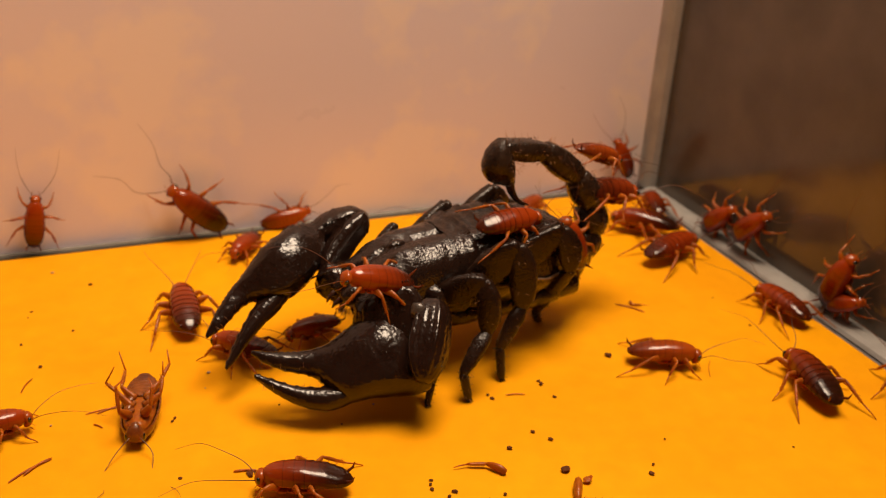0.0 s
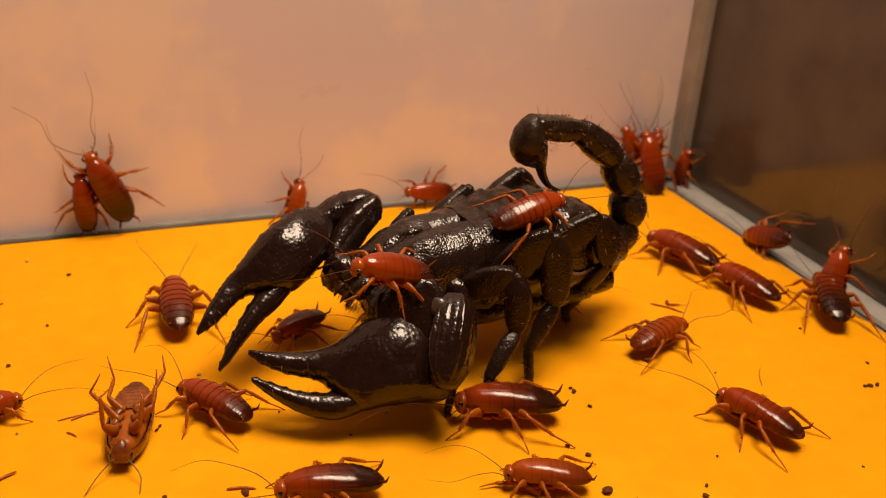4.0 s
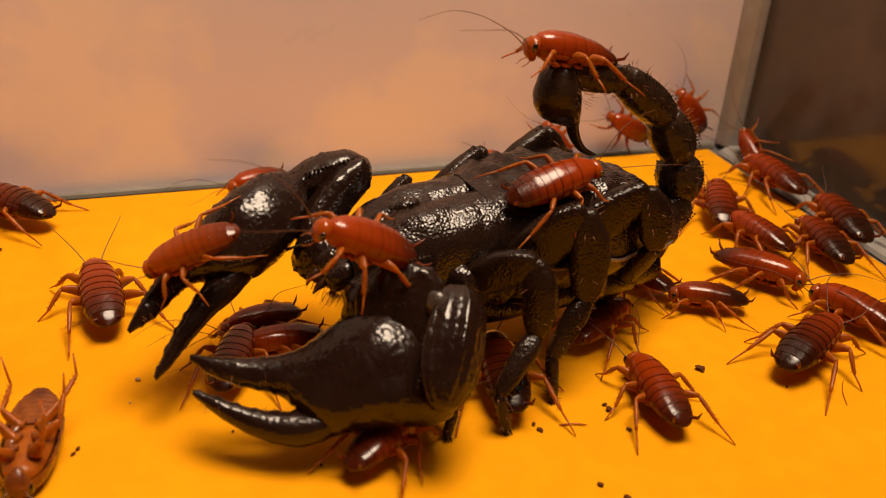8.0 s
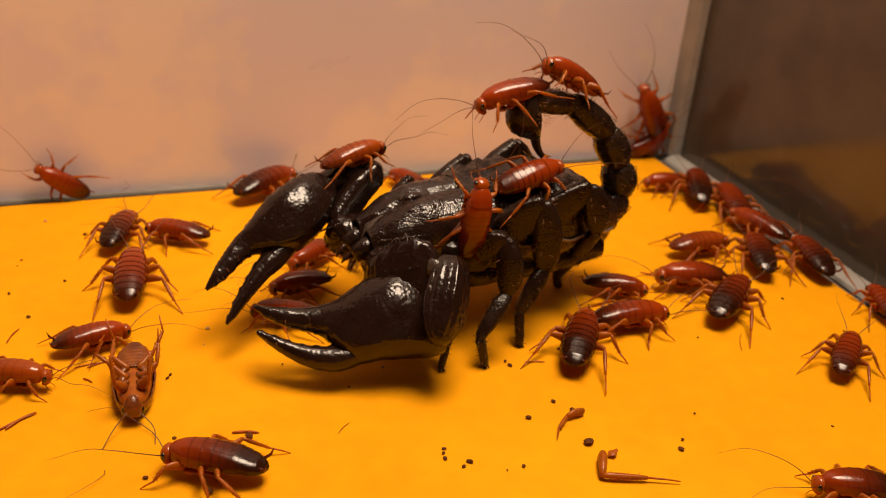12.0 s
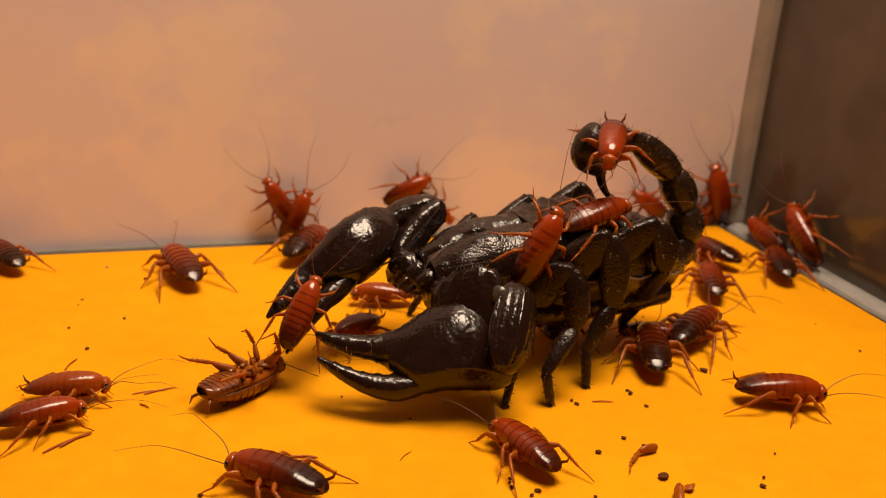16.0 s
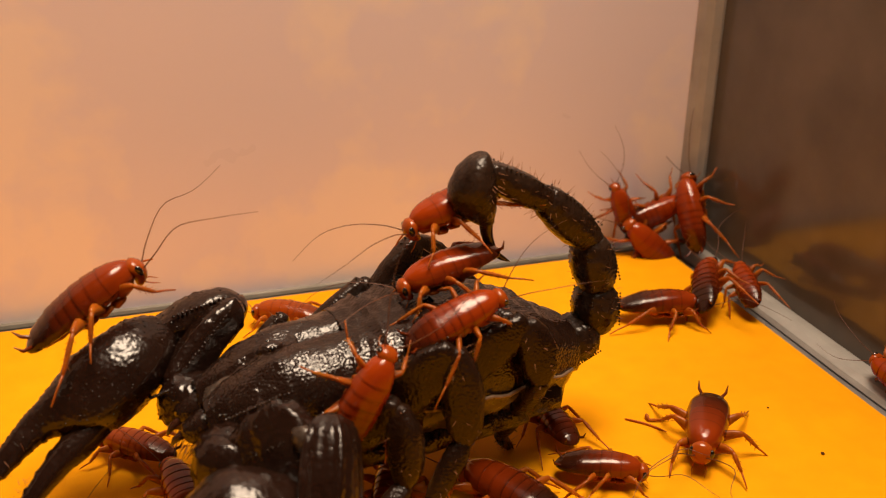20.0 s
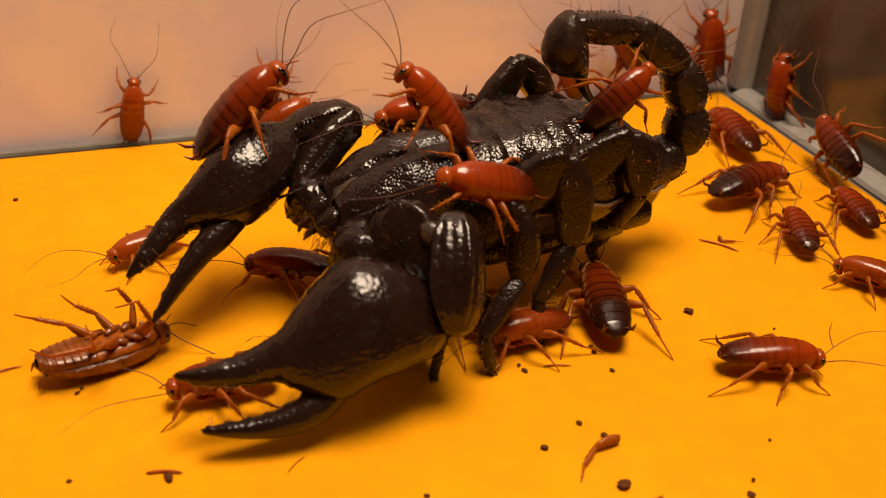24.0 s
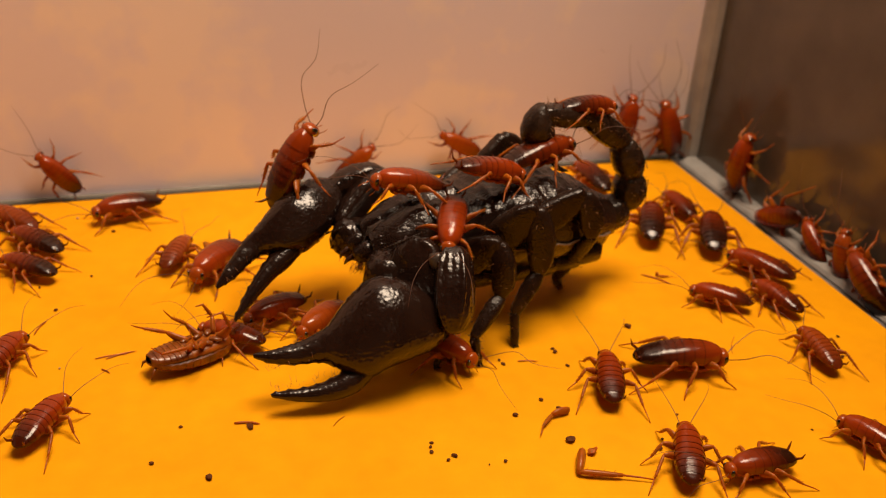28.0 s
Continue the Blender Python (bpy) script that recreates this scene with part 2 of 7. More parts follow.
def plate(x0, x1, width, top, low, nx=10, ny=22, thick=0.0006, ridge=0.0, fx=None, flat=1.15):
    """An arched back plate from x1 (front) to x0; width, top and low are functions of x."""
    bm = bmesh.new()
    up, dn = [], []
    for i in range(nx + 1):
        x = x1 + (x0 - x1) * i / nx
        a, b = [], []
        for j in range(ny + 1):
            s = -1 + 2 * j / ny
            w = width(x)
            y = w * math.sin(s * math.pi / 2)
            drop = 1 - math.cos(s * math.pi / 2) ** 0.8 if abs(s) < 1 else 1
            z = top(x) - (top(x) - low(x)) * drop ** flat
            if fx:
                z += fx(x, y, s)
            e = ridge * (i / nx) ** 4
            a.append(bm.verts.new((x, y * (1 + e * 20), z + e)))
            b.append(bm.verts.new((x, y * 0.93, z - thick)))
        up.append(a)
        dn.append(b)
    for g, flip in ((up, False), (dn, True)):
        for i in range(nx):
            for j in range(ny):
                f = (g[i][j], g[i][j + 1], g[i + 1][j + 1], g[i + 1][j])
                bm.faces.new(f[::-1] if flip else f)
    for i in range(nx):
        for j in (0, ny):
            bm.faces.new((up[i][j], up[i + 1][j], dn[i + 1][j], dn[i][j]))
    for j in range(ny):
        for i in (0, nx):
            bm.faces.new((up[i][j], up[i][j + 1], dn[i][j + 1], dn[i][j]))
    return bm


def lerp_table(xs, ys):
    return lambda x: float(np.interp(x, xs, ys))


BODY_W = lerp_table([-0.058, -0.054, -0.047, -0.038, -0.028, -0.015, -0.012, 0.0, 0.008, 0.0125], [0.0055, 0.0075, 0.0108, 0.0132, 0.0142, 0.0132, 0.0125, 0.0115, 0.0095, 0.0075])
BODY_T = lerp_table([-0.058, -0.052, -0.044, -0.034, -0.024, -0.015, -0.010, 0.0, 0.006, 0.0125], [0.0245, 0.0285, 0.0330, 0.0360, 0.0366, 0.0352, 0.0342, 0.0330, 0.0312, 0.0275])
BODY_L = lerp_table([-0.058, -0.045, -0.02, 0.0125], [0.0175, 0.0205, 0.0225, 0.0205])


def furrow(x, y, s):
    z = -0.0010 * math.exp(-(y / 0.0011) ** 2) * (1 if x > 0.003 or x < -0.004 else 0.2)
    z += 0.0008 * math.exp(-((abs(y) - 0.0050) / 0.0028) ** 2) * math.exp(-((x + 0.001) / 0.007) ** 2)
    z += 0.00042 * noise.noise(Vector((x, y, 0)) * 230) + 0.00016 * noise.noise(Vector((x, y, 5)) * 560) + 0.00022 * max(0, noise.noise(Vector((x, y, 2)) * 1100)) * min(1, abs(y) / 0.006)
    if x > 0.009:
        z -= 0.0022 * math.exp(-(y / 0.0016) ** 2) * (x - 0.009) / 0.0035
    return z


CARAPACE = part("carapace", plate(-0.0122, 0.0128, BODY_W, BODY_T, BODY_L, 64, 80, fx=furrow, flat=1.5), CHITIN, SCORPION, "glossy black carapace with a middle furrow")
tub = part("eye_tubercle", ball((0.0002, 0, 0.0322), (0.0026, 0.0017, 0.0017), 14, 10), CHITIN, SCORPION)
for sy in (1, -1):
    part("eye", ball((0.0004, sy * 0.0012, 0.0332), 0.00066, 10, 8), EYE, tub, "round shiny black eye")
    for k in range(3):
        part("side_eye", ball((0.0108 - 0.0007 * k, sy * (0.0068 + 0.0003 * k), 0.0265), 0.00035, 8, 6), EYE, SCORPION)
cuts = [-0.0118, -0.0158, -0.0208, -0.0268, -0.0332, -0.0398, -0.0464, -0.0555]
for i in range(7):
    part("tergite", plate(cuts[i + 1] - 0.0009, cuts[i], lambda x, i=i: BODY_W(x) + 0.0001 * i, lambda x: BODY_T(x) + 0.0002, lambda x: BODY_L(x) + 0.001, 16, 52, ridge=0.00085, flat=1.5,
                          fx=lambda x, y, s: 0.00042 * noise.noise(Vector((x * 2.2, y, 1)) * 300) + 0.00022 * noise.noise(Vector((x, y, 1)) * 900)), CHITIN, SCORPION, sharp=48)
# soft sides and the belly plates
pts = [(x, 0, (BODY_T(x) + 0.011) / 2 - 0.001) for x in np.linspace(0.009, -0.055, 30)]
bm = tube(pts, [(BODY_W(p[0]) * 0.95, (BODY_T(p[0]) - 0.011) / 2 * 0.92) for p in pts], 28)
for v in bm.verts:
    v.co += Vector((0, math.copysign(1, v.co.y) * 0.00055 * math.sin(v.co.z * 4200 + 2 * math.sin(v.co.x * 600)), 0.0004 * noise.noise(v.co * 500)))
part("side_membrane", bm, MEMBRANE, SCORPION, "grey-brown folded membrane between back and belly")
for i in range(5):
    x = -0.016 - 0.0078 * i
    part("sternite", tube([(x + 0.0036, 0, 0.0145), (x, 0, 0.0142), (x - 0.0040, 0, 0.0145)], [(BODY_W(x) * 0.90, 0.0052)] * 3, 20), CHITIN, SCORPION)
part("breast_plate", tube([(0.008, 0, 0.016), (0.0, 0, 0.0145), (-0.012, 0, 0.0150)], [(0.008, 0.004), (0.0095, 0.0045), (0.009, 0.004)], 18), CHITIN, SCORPION)
for sy in (1, -1):
    edge = [(x, sy * (BODY_W(x) * 1.05 + 0.0003), BODY_L(x) + 0.0012 + 0.0003 * math.sin(x * 900)) for x in np.linspace(0.0115, -0.054, 40)]
    part("side_rim", tube(edge, [0.00036] * 40, 6), RIM, SCORPION, "thin pale rim along the back plates")
for sy in (1, -1):
    ch = part("mouth_claw", tube([(0.0085, sy * 0.0028, 0.0232), (0.0125, sy * 0.0030, 0.0232), (0.0155, sy * 0.0028, 0.0220)], [0.0026, 0.0027, 0.0020], 12, rough=0.1), CHITIN, SCORPION)
    part("mouth_finger", tube([(0.0152, sy * 0.0022, 0.0222), (0.0175, sy * 0.0018, 0.0208), (0.0182, sy * 0.0016, 0.0196)], [0.0009, 0.0006, 0.0002], 8), STING, ch, "dark reddish toothed finger tip")
    bm = bmesh.new()
    for k in range(26):
        a = Vector((0.0135 + 0.003 * random.random(), sy * (0.001 + 0.004 * random.random()), 0.0195 + 0.002 * random.random()))
        tube([a, a + Vector((0.0012, 0, -0.0018)) + Vector((random.random() - 0.5, random.random() - 0.5, 0)) * 0.0012], [0.00009, 0.00003], 3, bm=bm)
    tagged(part("mouth_bristles", bm, TOOTH, ch, "fine orange bristles"), kind="stuff")


PALM = [(0.00, 0.100, 0.080, 0.0), (0.05, 0.155, 0.115, 0.0), (0.12, 0.195, 0.145, 0.010), (0.22, 0.227, 0.168, 0.020), (0.33, 0.241, 0.170, 0.020), (0.44, 0.225, 0.150, 0.010), (0.53, 0.170, 0.120, 0.0),
        (0.60, 0.110, 0.088, 0.0), (0.66, 0.078, 0.068, -0.010), (0.74, 0.060, 0.055, -0.010), (0.83, 0.048, 0.045, -0.010), (0.91, 0.036, 0.034, -0.010), (0.97, 0.020, 0.020, -0.010), (1.0, 0.008, 0.008, -0.010)]
FINGER = [(0.0, 0.056, 0.074), (0.196, 0.068, 0.072), (0.373, 0.062, 0.064), (0.549, 0.051, 0.053), (0.726, 0.040, 0.042), (0.882, 0.027, 0.029), (1.0, 0.010, 0.011)]


def chela(L, name, label, bend, curve, reach, opening=0.0, wide=1.0, square=0.92):
    """A claw along +x: fixed finger on -y, moving finger on +y, back of the hand on +z."""
    bm = bmesh.new()
    loops = []
    n = 48
    for x, b, c, zo, yo in smooth_path([p + (q,) for p, q in zip(PALM, bend)], 72):
        lp = []
        b *= wide + (1 - wide) * min(1, max(0, (x - 0.5) / 0.3))
        palm = min(1, max(0, (0.62 - x) / 0.12))
        for k in range(n):
            a = 2 * math.pi * k / n
            cy, sz = math.cos(a), math.sin(a)
            # keels: one on the back towards the moving finger, one sharp along each edge
            keel = 0.050 * math.exp(-((a - 0.85) / 0.13) ** 2) * palm + 0.035 * math.exp(-((a - math.pi) / 0.18) ** 2)
            cy2 = math.copysign(abs(cy) ** square, cy)
            sz2 = math.copysign(abs(sz) ** square, sz)
            zz = c * sz2 * (1.0 if sz > 0 else 0.72) * (1 + keel)
            v = Vector((x * L, (yo + b * cy2 * (1 + keel)) * L, (zo + zz) * L))
            out = Vector((0, cy, sz))
            lump = noise.noise(v * 420) * 0.00016 + max(0, noise.noise(v * 1500)) * (0.00016 if cy > 0 else 0.00034) * palm
            if x > 0.58 and cy > 0.7:
                lump += 0.00028 * max(0, math.sin(x * 95)) ** 2
            if cy < -0.8 and x < 0.9:
                lump += 0.00022 * max(0, math.sin(x * 190)) ** 2
            lp.append(v + out * lump)
        loops.append(lp)
    rings(bm, loops)
    hand = part(name, bm, GRAINED, SCORPION, label)
    bm = bmesh.new()
    loops = []
    for s, b, c, yo in smooth_path([p + (q,) for p, q in zip(FINGER, curve)], 36):
        lp = []
        x = 0.44 + (reach - 0.44) * s
        zo = -0.012 * s
        for k in range(20):
            a = 2 * math.pi * k / 20
            v = Vector(((x - 0.5) * L, (yo + b * math.cos(a)) * L, (zo + c * math.sin(a)) * L))
            if math.cos(a) < -0.7 and s > 0.25:
                v.y -= 0.00032 * max(0, math.sin(s * 48)) ** 2
            v += Vector((0, math.cos(a), math.sin(a))) * 0.00014 * noise.noise(v * 900)
            lp.append(v)
        loops.append(lp)
    rings(bm, loops)
    part("moving_finger", bm, GRAINED, hand, "toothed lower claw finger", m=pose(0.5 * L, 0, 0, 0, 0, opening))
    bm = bmesh.new()
    for k in range(70):
        x = random.uniform(0.50, 0.95)
        y = random.choice((0.0, 0.11)) + 0.02 * random.random()
        a = Vector((x * L, y * L, random.uniform(-0.04, 0.05) * L))
        tube([a, a + Vector((random.uniform(-0.0006, 0.0006), random.uniform(-0.0016, 0.0016), random.uniform(-0.0014, 0.0014)))], [0.00005, 0.00002], 3, bm=bm)
    tagged(part("claw_bristles", bm, TOOTH, hand, "sparse pale hairs on the claw"), kind="stuff")
    return hand


CLAW_NEAR = chela(0.0423, "left_claw", "massive black left claw with a pebbled back",
                  (-0.030, -0.052, -0.072, -0.090, -0.085, -0.042, -0.023, -0.021, -0.028, -0.023, -0.023, -0.034, -0.049, -0.060), (0.130, 0.160, 0.166, 0.153, 0.121, 0.083, 0.053), 0.974, 6, 0.99)
CLAW_FAR = chela(0.0391, "right_claw", "massive black right claw, half open",
                 (0.003, 0.006, 0.012, 0.023, 0.026, 0.026, 0.007, -0.021, -0.039, -0.034, -0.019, -0.006, 0.003, 0.006), (0.125, 0.140, 0.155, 0.186, 0.224, 0.263, 0.289), 1.03, -6.5, 0.74, 0.74)
NEAR_A = axes((0.0030, 0.0254, 0.0098), (0.9145, -0.3908, 0.1046), (0.0, 0.717, -0.697))
NEAR_B = axes((0.0043, 0.0272, 0.0140), (0.9950, -0.0718, -0.0692), (0.0, 0.587, -0.809))
NEAR_C = axes((0.0005, 0.0285, 0.0148), (0.9950, -0.0718, -0.0692), (0.0, 0.587, -0.809))
FAR_A = axes((0.0145, -0.0177, 0.0308), (0.857, 0.340, -0.388), (0.0, 0.731, -0.682))
CLAW_NEAR.matrix_basis, CLAW_FAR.matrix_basis = NEAR_A, FAR_A


def arm(pts, radii, name, label="", up=(0, 0, 1), material=GRAINED, n=32, power=2.4, steps=22, rough=0.14):
    bm = tube(smooth_path(pts, steps), [tuple(r) for r in smooth_path([(r, r) if not isinstance(r, tuple) else r for r in radii], steps)], n, up=up, rough=rough, power=power)
    return part(name, bm, material, SCORPION, label)


def studs(parent, a, b, side, count, size=0.00042):
    """A row of small knobs along an arm."""
    bm = bmesh.new()
    a, b, side = Vector(a), Vector(b), Vector(side)
    for k in range(count):
        p = a.lerp(b, k / (count - 1)) + side * (1 + 0.1 * math.sin(k * 2.1))
        bmesh.ops.create_icosphere(bm, subdivisions=1, radius=size, matrix=Matrix.Translation(p))
    tagged(part("knobbed_keel", bm, GRAINED, parent, "fine knobbed black keel"), kind="stuff")


# near arm: a short root, a flat upper blade and a square fore part, the last two keyed
arm([(0.0070, 0.0070, 0.0205), (0.0105, 0.0105, 0.0205), (0.0135, 0.0140, 0.0215)], [(0.0048, 0.0050), (0.0054, 0.0056), (0.0042, 0.0044)], "left_arm_root", power=2.8)


def limb_pose(o, e):
    d = Vector(e) - Vector(o)
    return axes(o, d, Vector((0, 0, 1)).cross(d)) @ pose(0, 0, 0, -24, 0, 0)


FEMUR_A, FEMUR_B = limb_pose((0.0145, 0.0130, 0.0222), (0.0030, 0.0207, 0.0258)), limb_pose((0.0110, 0.0130, 0.0208), (-0.0006, 0.0207, 0.0288))
LEFT_FEMUR = arm([(0.0, 0, -0.0006), (0.004, 0, -0.0012), (0.009, 0, -0.0014), (0.0135, 0, -0.0010)], [(0.0024, 0.0050), (0.0028, 0.0080), (0.0029, 0.0084), (0.0022, 0.0060)], "left_arm_upper", "flat black arm blade with a knobbed rim", power=3.4)
studs(LEFT_FEMUR, (0.0015, 0.0018, 0.0064), (0.0118, 0.0019, 0.0066), (0, 0, 0.0003), 16, 0.00030)
studs(LEFT_FEMUR, (0.0015, -0.0018, 0.0064), (0.0118, -0.0019, 0.0066), (0, 0, 0.0003), 16, 0.00030)
part("elbow_membrane", tube([(0.0120, -0.0022, 0.0), (0.0134, -0.0025, -0.0004), (0.0146, -0.0024, -0.0012)], [(0.0012, 0.0018), (0.0013, 0.0022), (0.0010, 0.0016)], 14, rough=0.3), MEMBRANE, LEFT_FEMUR, "grey-brown elbow skin")
FORE_A, FORE_B = axes((0.0002, 0.0203, 0.0256), (0.0079, 0.0108, -0.0112), (-0.81, 0.58, 0)), axes((-0.0016, 0.0203, 0.0291), (0.0045, 0.0108, -0.0131), (-0.925, 0.38, 0))
LEFT_FORE = arm([(0.0, 0, 0), (0.003, 0, 0.0008), (0.009, 0, 0.0012), (0.014, 0, 0.0008), (0.0180, 0, 0.0)], [(0.0030, 0.0028), (0.0041, 0.0038), (0.0045, 0.0042), (0.0042, 0.0039), (0.0026, 0.0026)], "left_arm_fore", "swollen glossy black forearm with lengthwise keels", up=(0, 0, 1), power=2.3, n=72, steps=40, rough=0.03)
for v in LEFT_FORE.data.vertices:
    turn = math.atan2(v.co.z - 0.0008, v.co.y)
    v.co.yz = Vector((v.co.y, v.co.z)) * (1 + 0.13 * max(0, math.cos(5 * turn + 0.6 + 0.5 * noise.noise(v.co * 90))) ** 5 - 0.04 * max(0, math.cos(5 * turn + 3.7)) ** 4)
studs(LEFT_FORE, (0.0030, 0.0038, 0.0026), (0.0165, 0.0040, 0.0028), (0, 0, 0), 14, 0.00022)
studs(LEFT_FORE, (0.0030, -0.0038, 0.0026), (0.0165, -0.0040, 0.0028), (0, 0, 0), 14, 0.00022)
LEFT_FEMUR.matrix_basis, LEFT_FORE.matrix_basis = FEMUR_A, FORE_A
b0 = arm([(0.0085, -0.0040, 0.0205), (0.0125, -0.0070, 0.0215), (0.0160, -0.0092, 0.0228)], [(0.0044, 0.0046), (0.0050, 0.0050), (0.0040, 0.0042)], "right_arm_root", "knobbed black arm root beside the mouth", power=2.6)
studs(b0, (0.0168, -0.0046, 0.0262), (0.0195, -0.0090, 0.0228), (0, 0, 0), 9, 0.00036)
b1 = arm([(0.0150, -0.0098, 0.0238), (0.0115, -0.0120, 0.0268), (0.0068, -0.0142, 0.0304), (0.0032, -0.0156, 0.0326), (0.0018, -0.0160, 0.0330)], [(0.0030, 0.0026), (0.0034, 0.0026), (0.0034, 0.0028), (0.0030, 0.0028), (0.0022, 0.0022)], "right_arm_upper", "flat-faced black arm with a row of knobs on each edge", up=(-0.3, 0.85, 0.3), power=3.4)
studs(b1, (0.0130, -0.0078, 0.0280), (0.0040, -0.0122, 0.0345), (0, 0, 0), 15, 0.00034)
studs(b1, (0.0122, -0.0100, 0.0230), (0.0030, -0.0136, 0.0298), (0, 0, 0), 13, 0.00032)
b2 = arm([(0.0008, -0.0176, 0.0312), (0.0042, -0.0186, 0.0322), (0.0092, -0.0190, 0.0306), (0.0146, -0.0184, 0.0288)], [(0.0024, 0.0026), (0.0033, 0.0036), (0.0039, 0.0042), (0.0033, 0.0035)], "right_arm_fore", "square glossy black forearm", power=3.0)
studs(b2, (0.0040, -0.0162, 0.0354), (0.0130, -0.0160, 0.0338), (0, 0, 0), 12, 0.00036)
part("wrist_membrane", tube([(0.0140, -0.0164, 0.0272), (0.0156, -0.0160, 0.0262), (0.0168, -0.0160, 0.0252)], [(0.0012, 0.0016), (0.0014, 0.0019), (0.0010, 0.0013)], 14, rough=0.2), MEMBRANE, b2, "pale grey wrist skin")


def leg(hip, knee, mid, ankle, foot, r=0.0027, deep=1.0):
    """One leg: a flat thigh up to the knee, a swollen part down from it, a shin and a clawed foot."""
    hip, knee, mid, ankle, foot = (Vector(p) for p in (hip, knee, mid, ankle, foot))
    k, m, a, f = knee - hip, mid - hip, ankle - hip, foot - hip
    bow = k * 0.5 + Vector((0, 0, 0.0006))
    bm = tube(smooth_path([(0, 0, 0), bow, k], 14), [(r * w, r * h * deep) for w, h in smooth_path([(0.55, 0.80), (0.66, 1.05), (0.66, 1.12), (0.60, 1.00), (0.50, 0.66)], 14)], 24, rough=0.10, power=3.4)
    base = part("leg", bm, LEGSKIN, SCORPION, m=Matrix.Translation(hip))
    out = Vector((hip.x * 0.1, hip.y, 0)).normalized()
    part("leg_root", tube(smooth_path([-out * 0.0045 + Vector((0, 0, -0.0008)), Vector((0, 0, 0.0003)), k * 0.22], 8), [(r * w, r * h) for w, h in smooth_path([(1.1, 1.1), (1.35, 1.35), (1.15, 1.30), (0.7, 0.9)], 8)], 18, rough=0.2, power=2.6), CHITIN, base)
    side = k.cross(m - k).normalized()
    bm = tube(smooth_path([k - (m - k) * 0.03, k.lerp(m, 0.5) + k.normalized() * 0.0007, m], 14), [(r * w, r * h * (0.6 + 0.4 * deep)) for w, h in smooth_path([(0.42, 0.50), (0.62, 0.88), (0.66, 1.02), (0.60, 0.90), (0.38, 0.46)], 14)], 18, up=k.normalized(), rough=0.10, power=3.2)
    part("knee_piece", bm, LEGSKIN, base)
    bm = tube(smooth_path([m, m.lerp(a, 0.5) + Vector((0, 0, 0.0004)), a], 12), [(r * w, r * h) for w, h in smooth_path([(0.40, 0.44), (0.52, 0.66), (0.52, 0.66), (0.46, 0.56), (0.36, 0.40)], 12)], 16, up=side.cross(a - m).normalized(), rough=0.12, power=3.0)
    part("shin", bm, LEGSKIN, base)
    d = f - a
    bm = tube(smooth_path([a, a + d * 0.5, f - d * 0.05], 7), [r * 0.36, r * 0.42, r * 0.40, r * 0.38, r * 0.37, r * 0.36, r * 0.28], 10, up=(1, 0.2, 0.1), rough=0.15)
    for q in range(3):
        tube([f - d * 0.08, f + Vector((0.0004 * (q - 1), 0.0004, 0.0004)), f + Vector((0.0007 * (q - 1), 0.0008, -0.0002))], [r * 0.14, r * 0.10, r * 0.03], 5, bm=bm)
    part("foot", bm, LEGSKIN, base)
    bm = bmesh.new()
    for q in range(60):
        u = random.random()
        p, wide = ((a.lerp(f, u), 0.36), (m.lerp(a, u), 0.52), (k.lerp(m, u), 0.80))[q % 3]
        e = Vector((random.uniform(-1, 1), random.uniform(-1, 1), random.uniform(-0.6, 0.6))).normalized()
        tube([p + e * r * wide * 0.8, p + e * r * (wide + 0.25 + 0.35 * random.random())], [0.00006, 0.00002], 3, bm=bm)
    thorns = bmesh.new()
    for q in range(56):
        u = random.random()
        p, wide = ((a.lerp(f, u), 0.36), (m.lerp(a, u), 0.50))[q % 2]
        e = Vector((random.uniform(-1, 1), random.uniform(-1, 1), random.uniform(-0.8, 0.3))).normalized()
        tube([p + e * r * wide * 0.7, p + e * r * (wide + 0.16 + 0.12 * random.random())], [0.00016, 0.00004], 4, bm=thorns)
    tagged(part("leg_spines", thorns, LEGSKIN, base, "short dark spines"), kind="stuff")
    tagged(part("leg_hairs", bm, TOOTH, base, "fine stiff hairs"), kind="stuff")
    bm = bmesh.new()
    for q in range(15):
        u = 0.12 + 0.8 * q / 14
        p = k * u + Vector((0, 0, 0.0006 * math.sin(math.pi * u) + r * deep * (0.84 + 0.24 * math.sin(math.pi * u))))
        bmesh.ops.create_icosphere(bm, subdivisions=1, radius=0.00024, matrix=Matrix.Translation(p))
    tagged(part("knobbed_keel", bm, LEGSKIN, base, "fine knobbed black keel"), kind="stuff")
    return base


leg((0.0035, 0.0090, 0.0180), (0.0005, 0.0175, 0.0215), (-0.0005, 0.0205, 0.0110), (0.0010, 0.0225, 0.0055), (0.0028, 0.0238, 0.0003), 0.0024)
leg((-0.0055, 0.0108, 0.0215), (-0.0146, 0.0190, 0.0280), (-0.0143, 0.0220, 0.0156), (-0.0062, 0.0250, 0.0077), (-0.0076, 0.0262, 0.0003), 0.0030)
leg((-0.0115, 0.0106, 0.0205), (-0.0258, 0.0160, 0.0340), (-0.0265, 0.0185, 0.0180), (-0.0200, 0.0196, 0.0085), (-0.0198, 0.0218, 0.0003), 0.0031, 1.35)
leg((-0.0170, 0.0102, 0.0200), (-0.0402, 0.0140, 0.0352), (-0.0425, 0.0160, 0.0243), (-0.0412, 0.0045, 0.0066), (-0.0455, 0.0005, 0.0003), 0.0030, 1.3)
leg((0.0035, -0.0095, 0.0200), (-0.0047, -0.0115, 0.0315), (-0.0040, -0.0190, 0.0215), (0.0000, -0.0250, 0.0090), (0.0030, -0.0280, 0.0003), 0.0025)
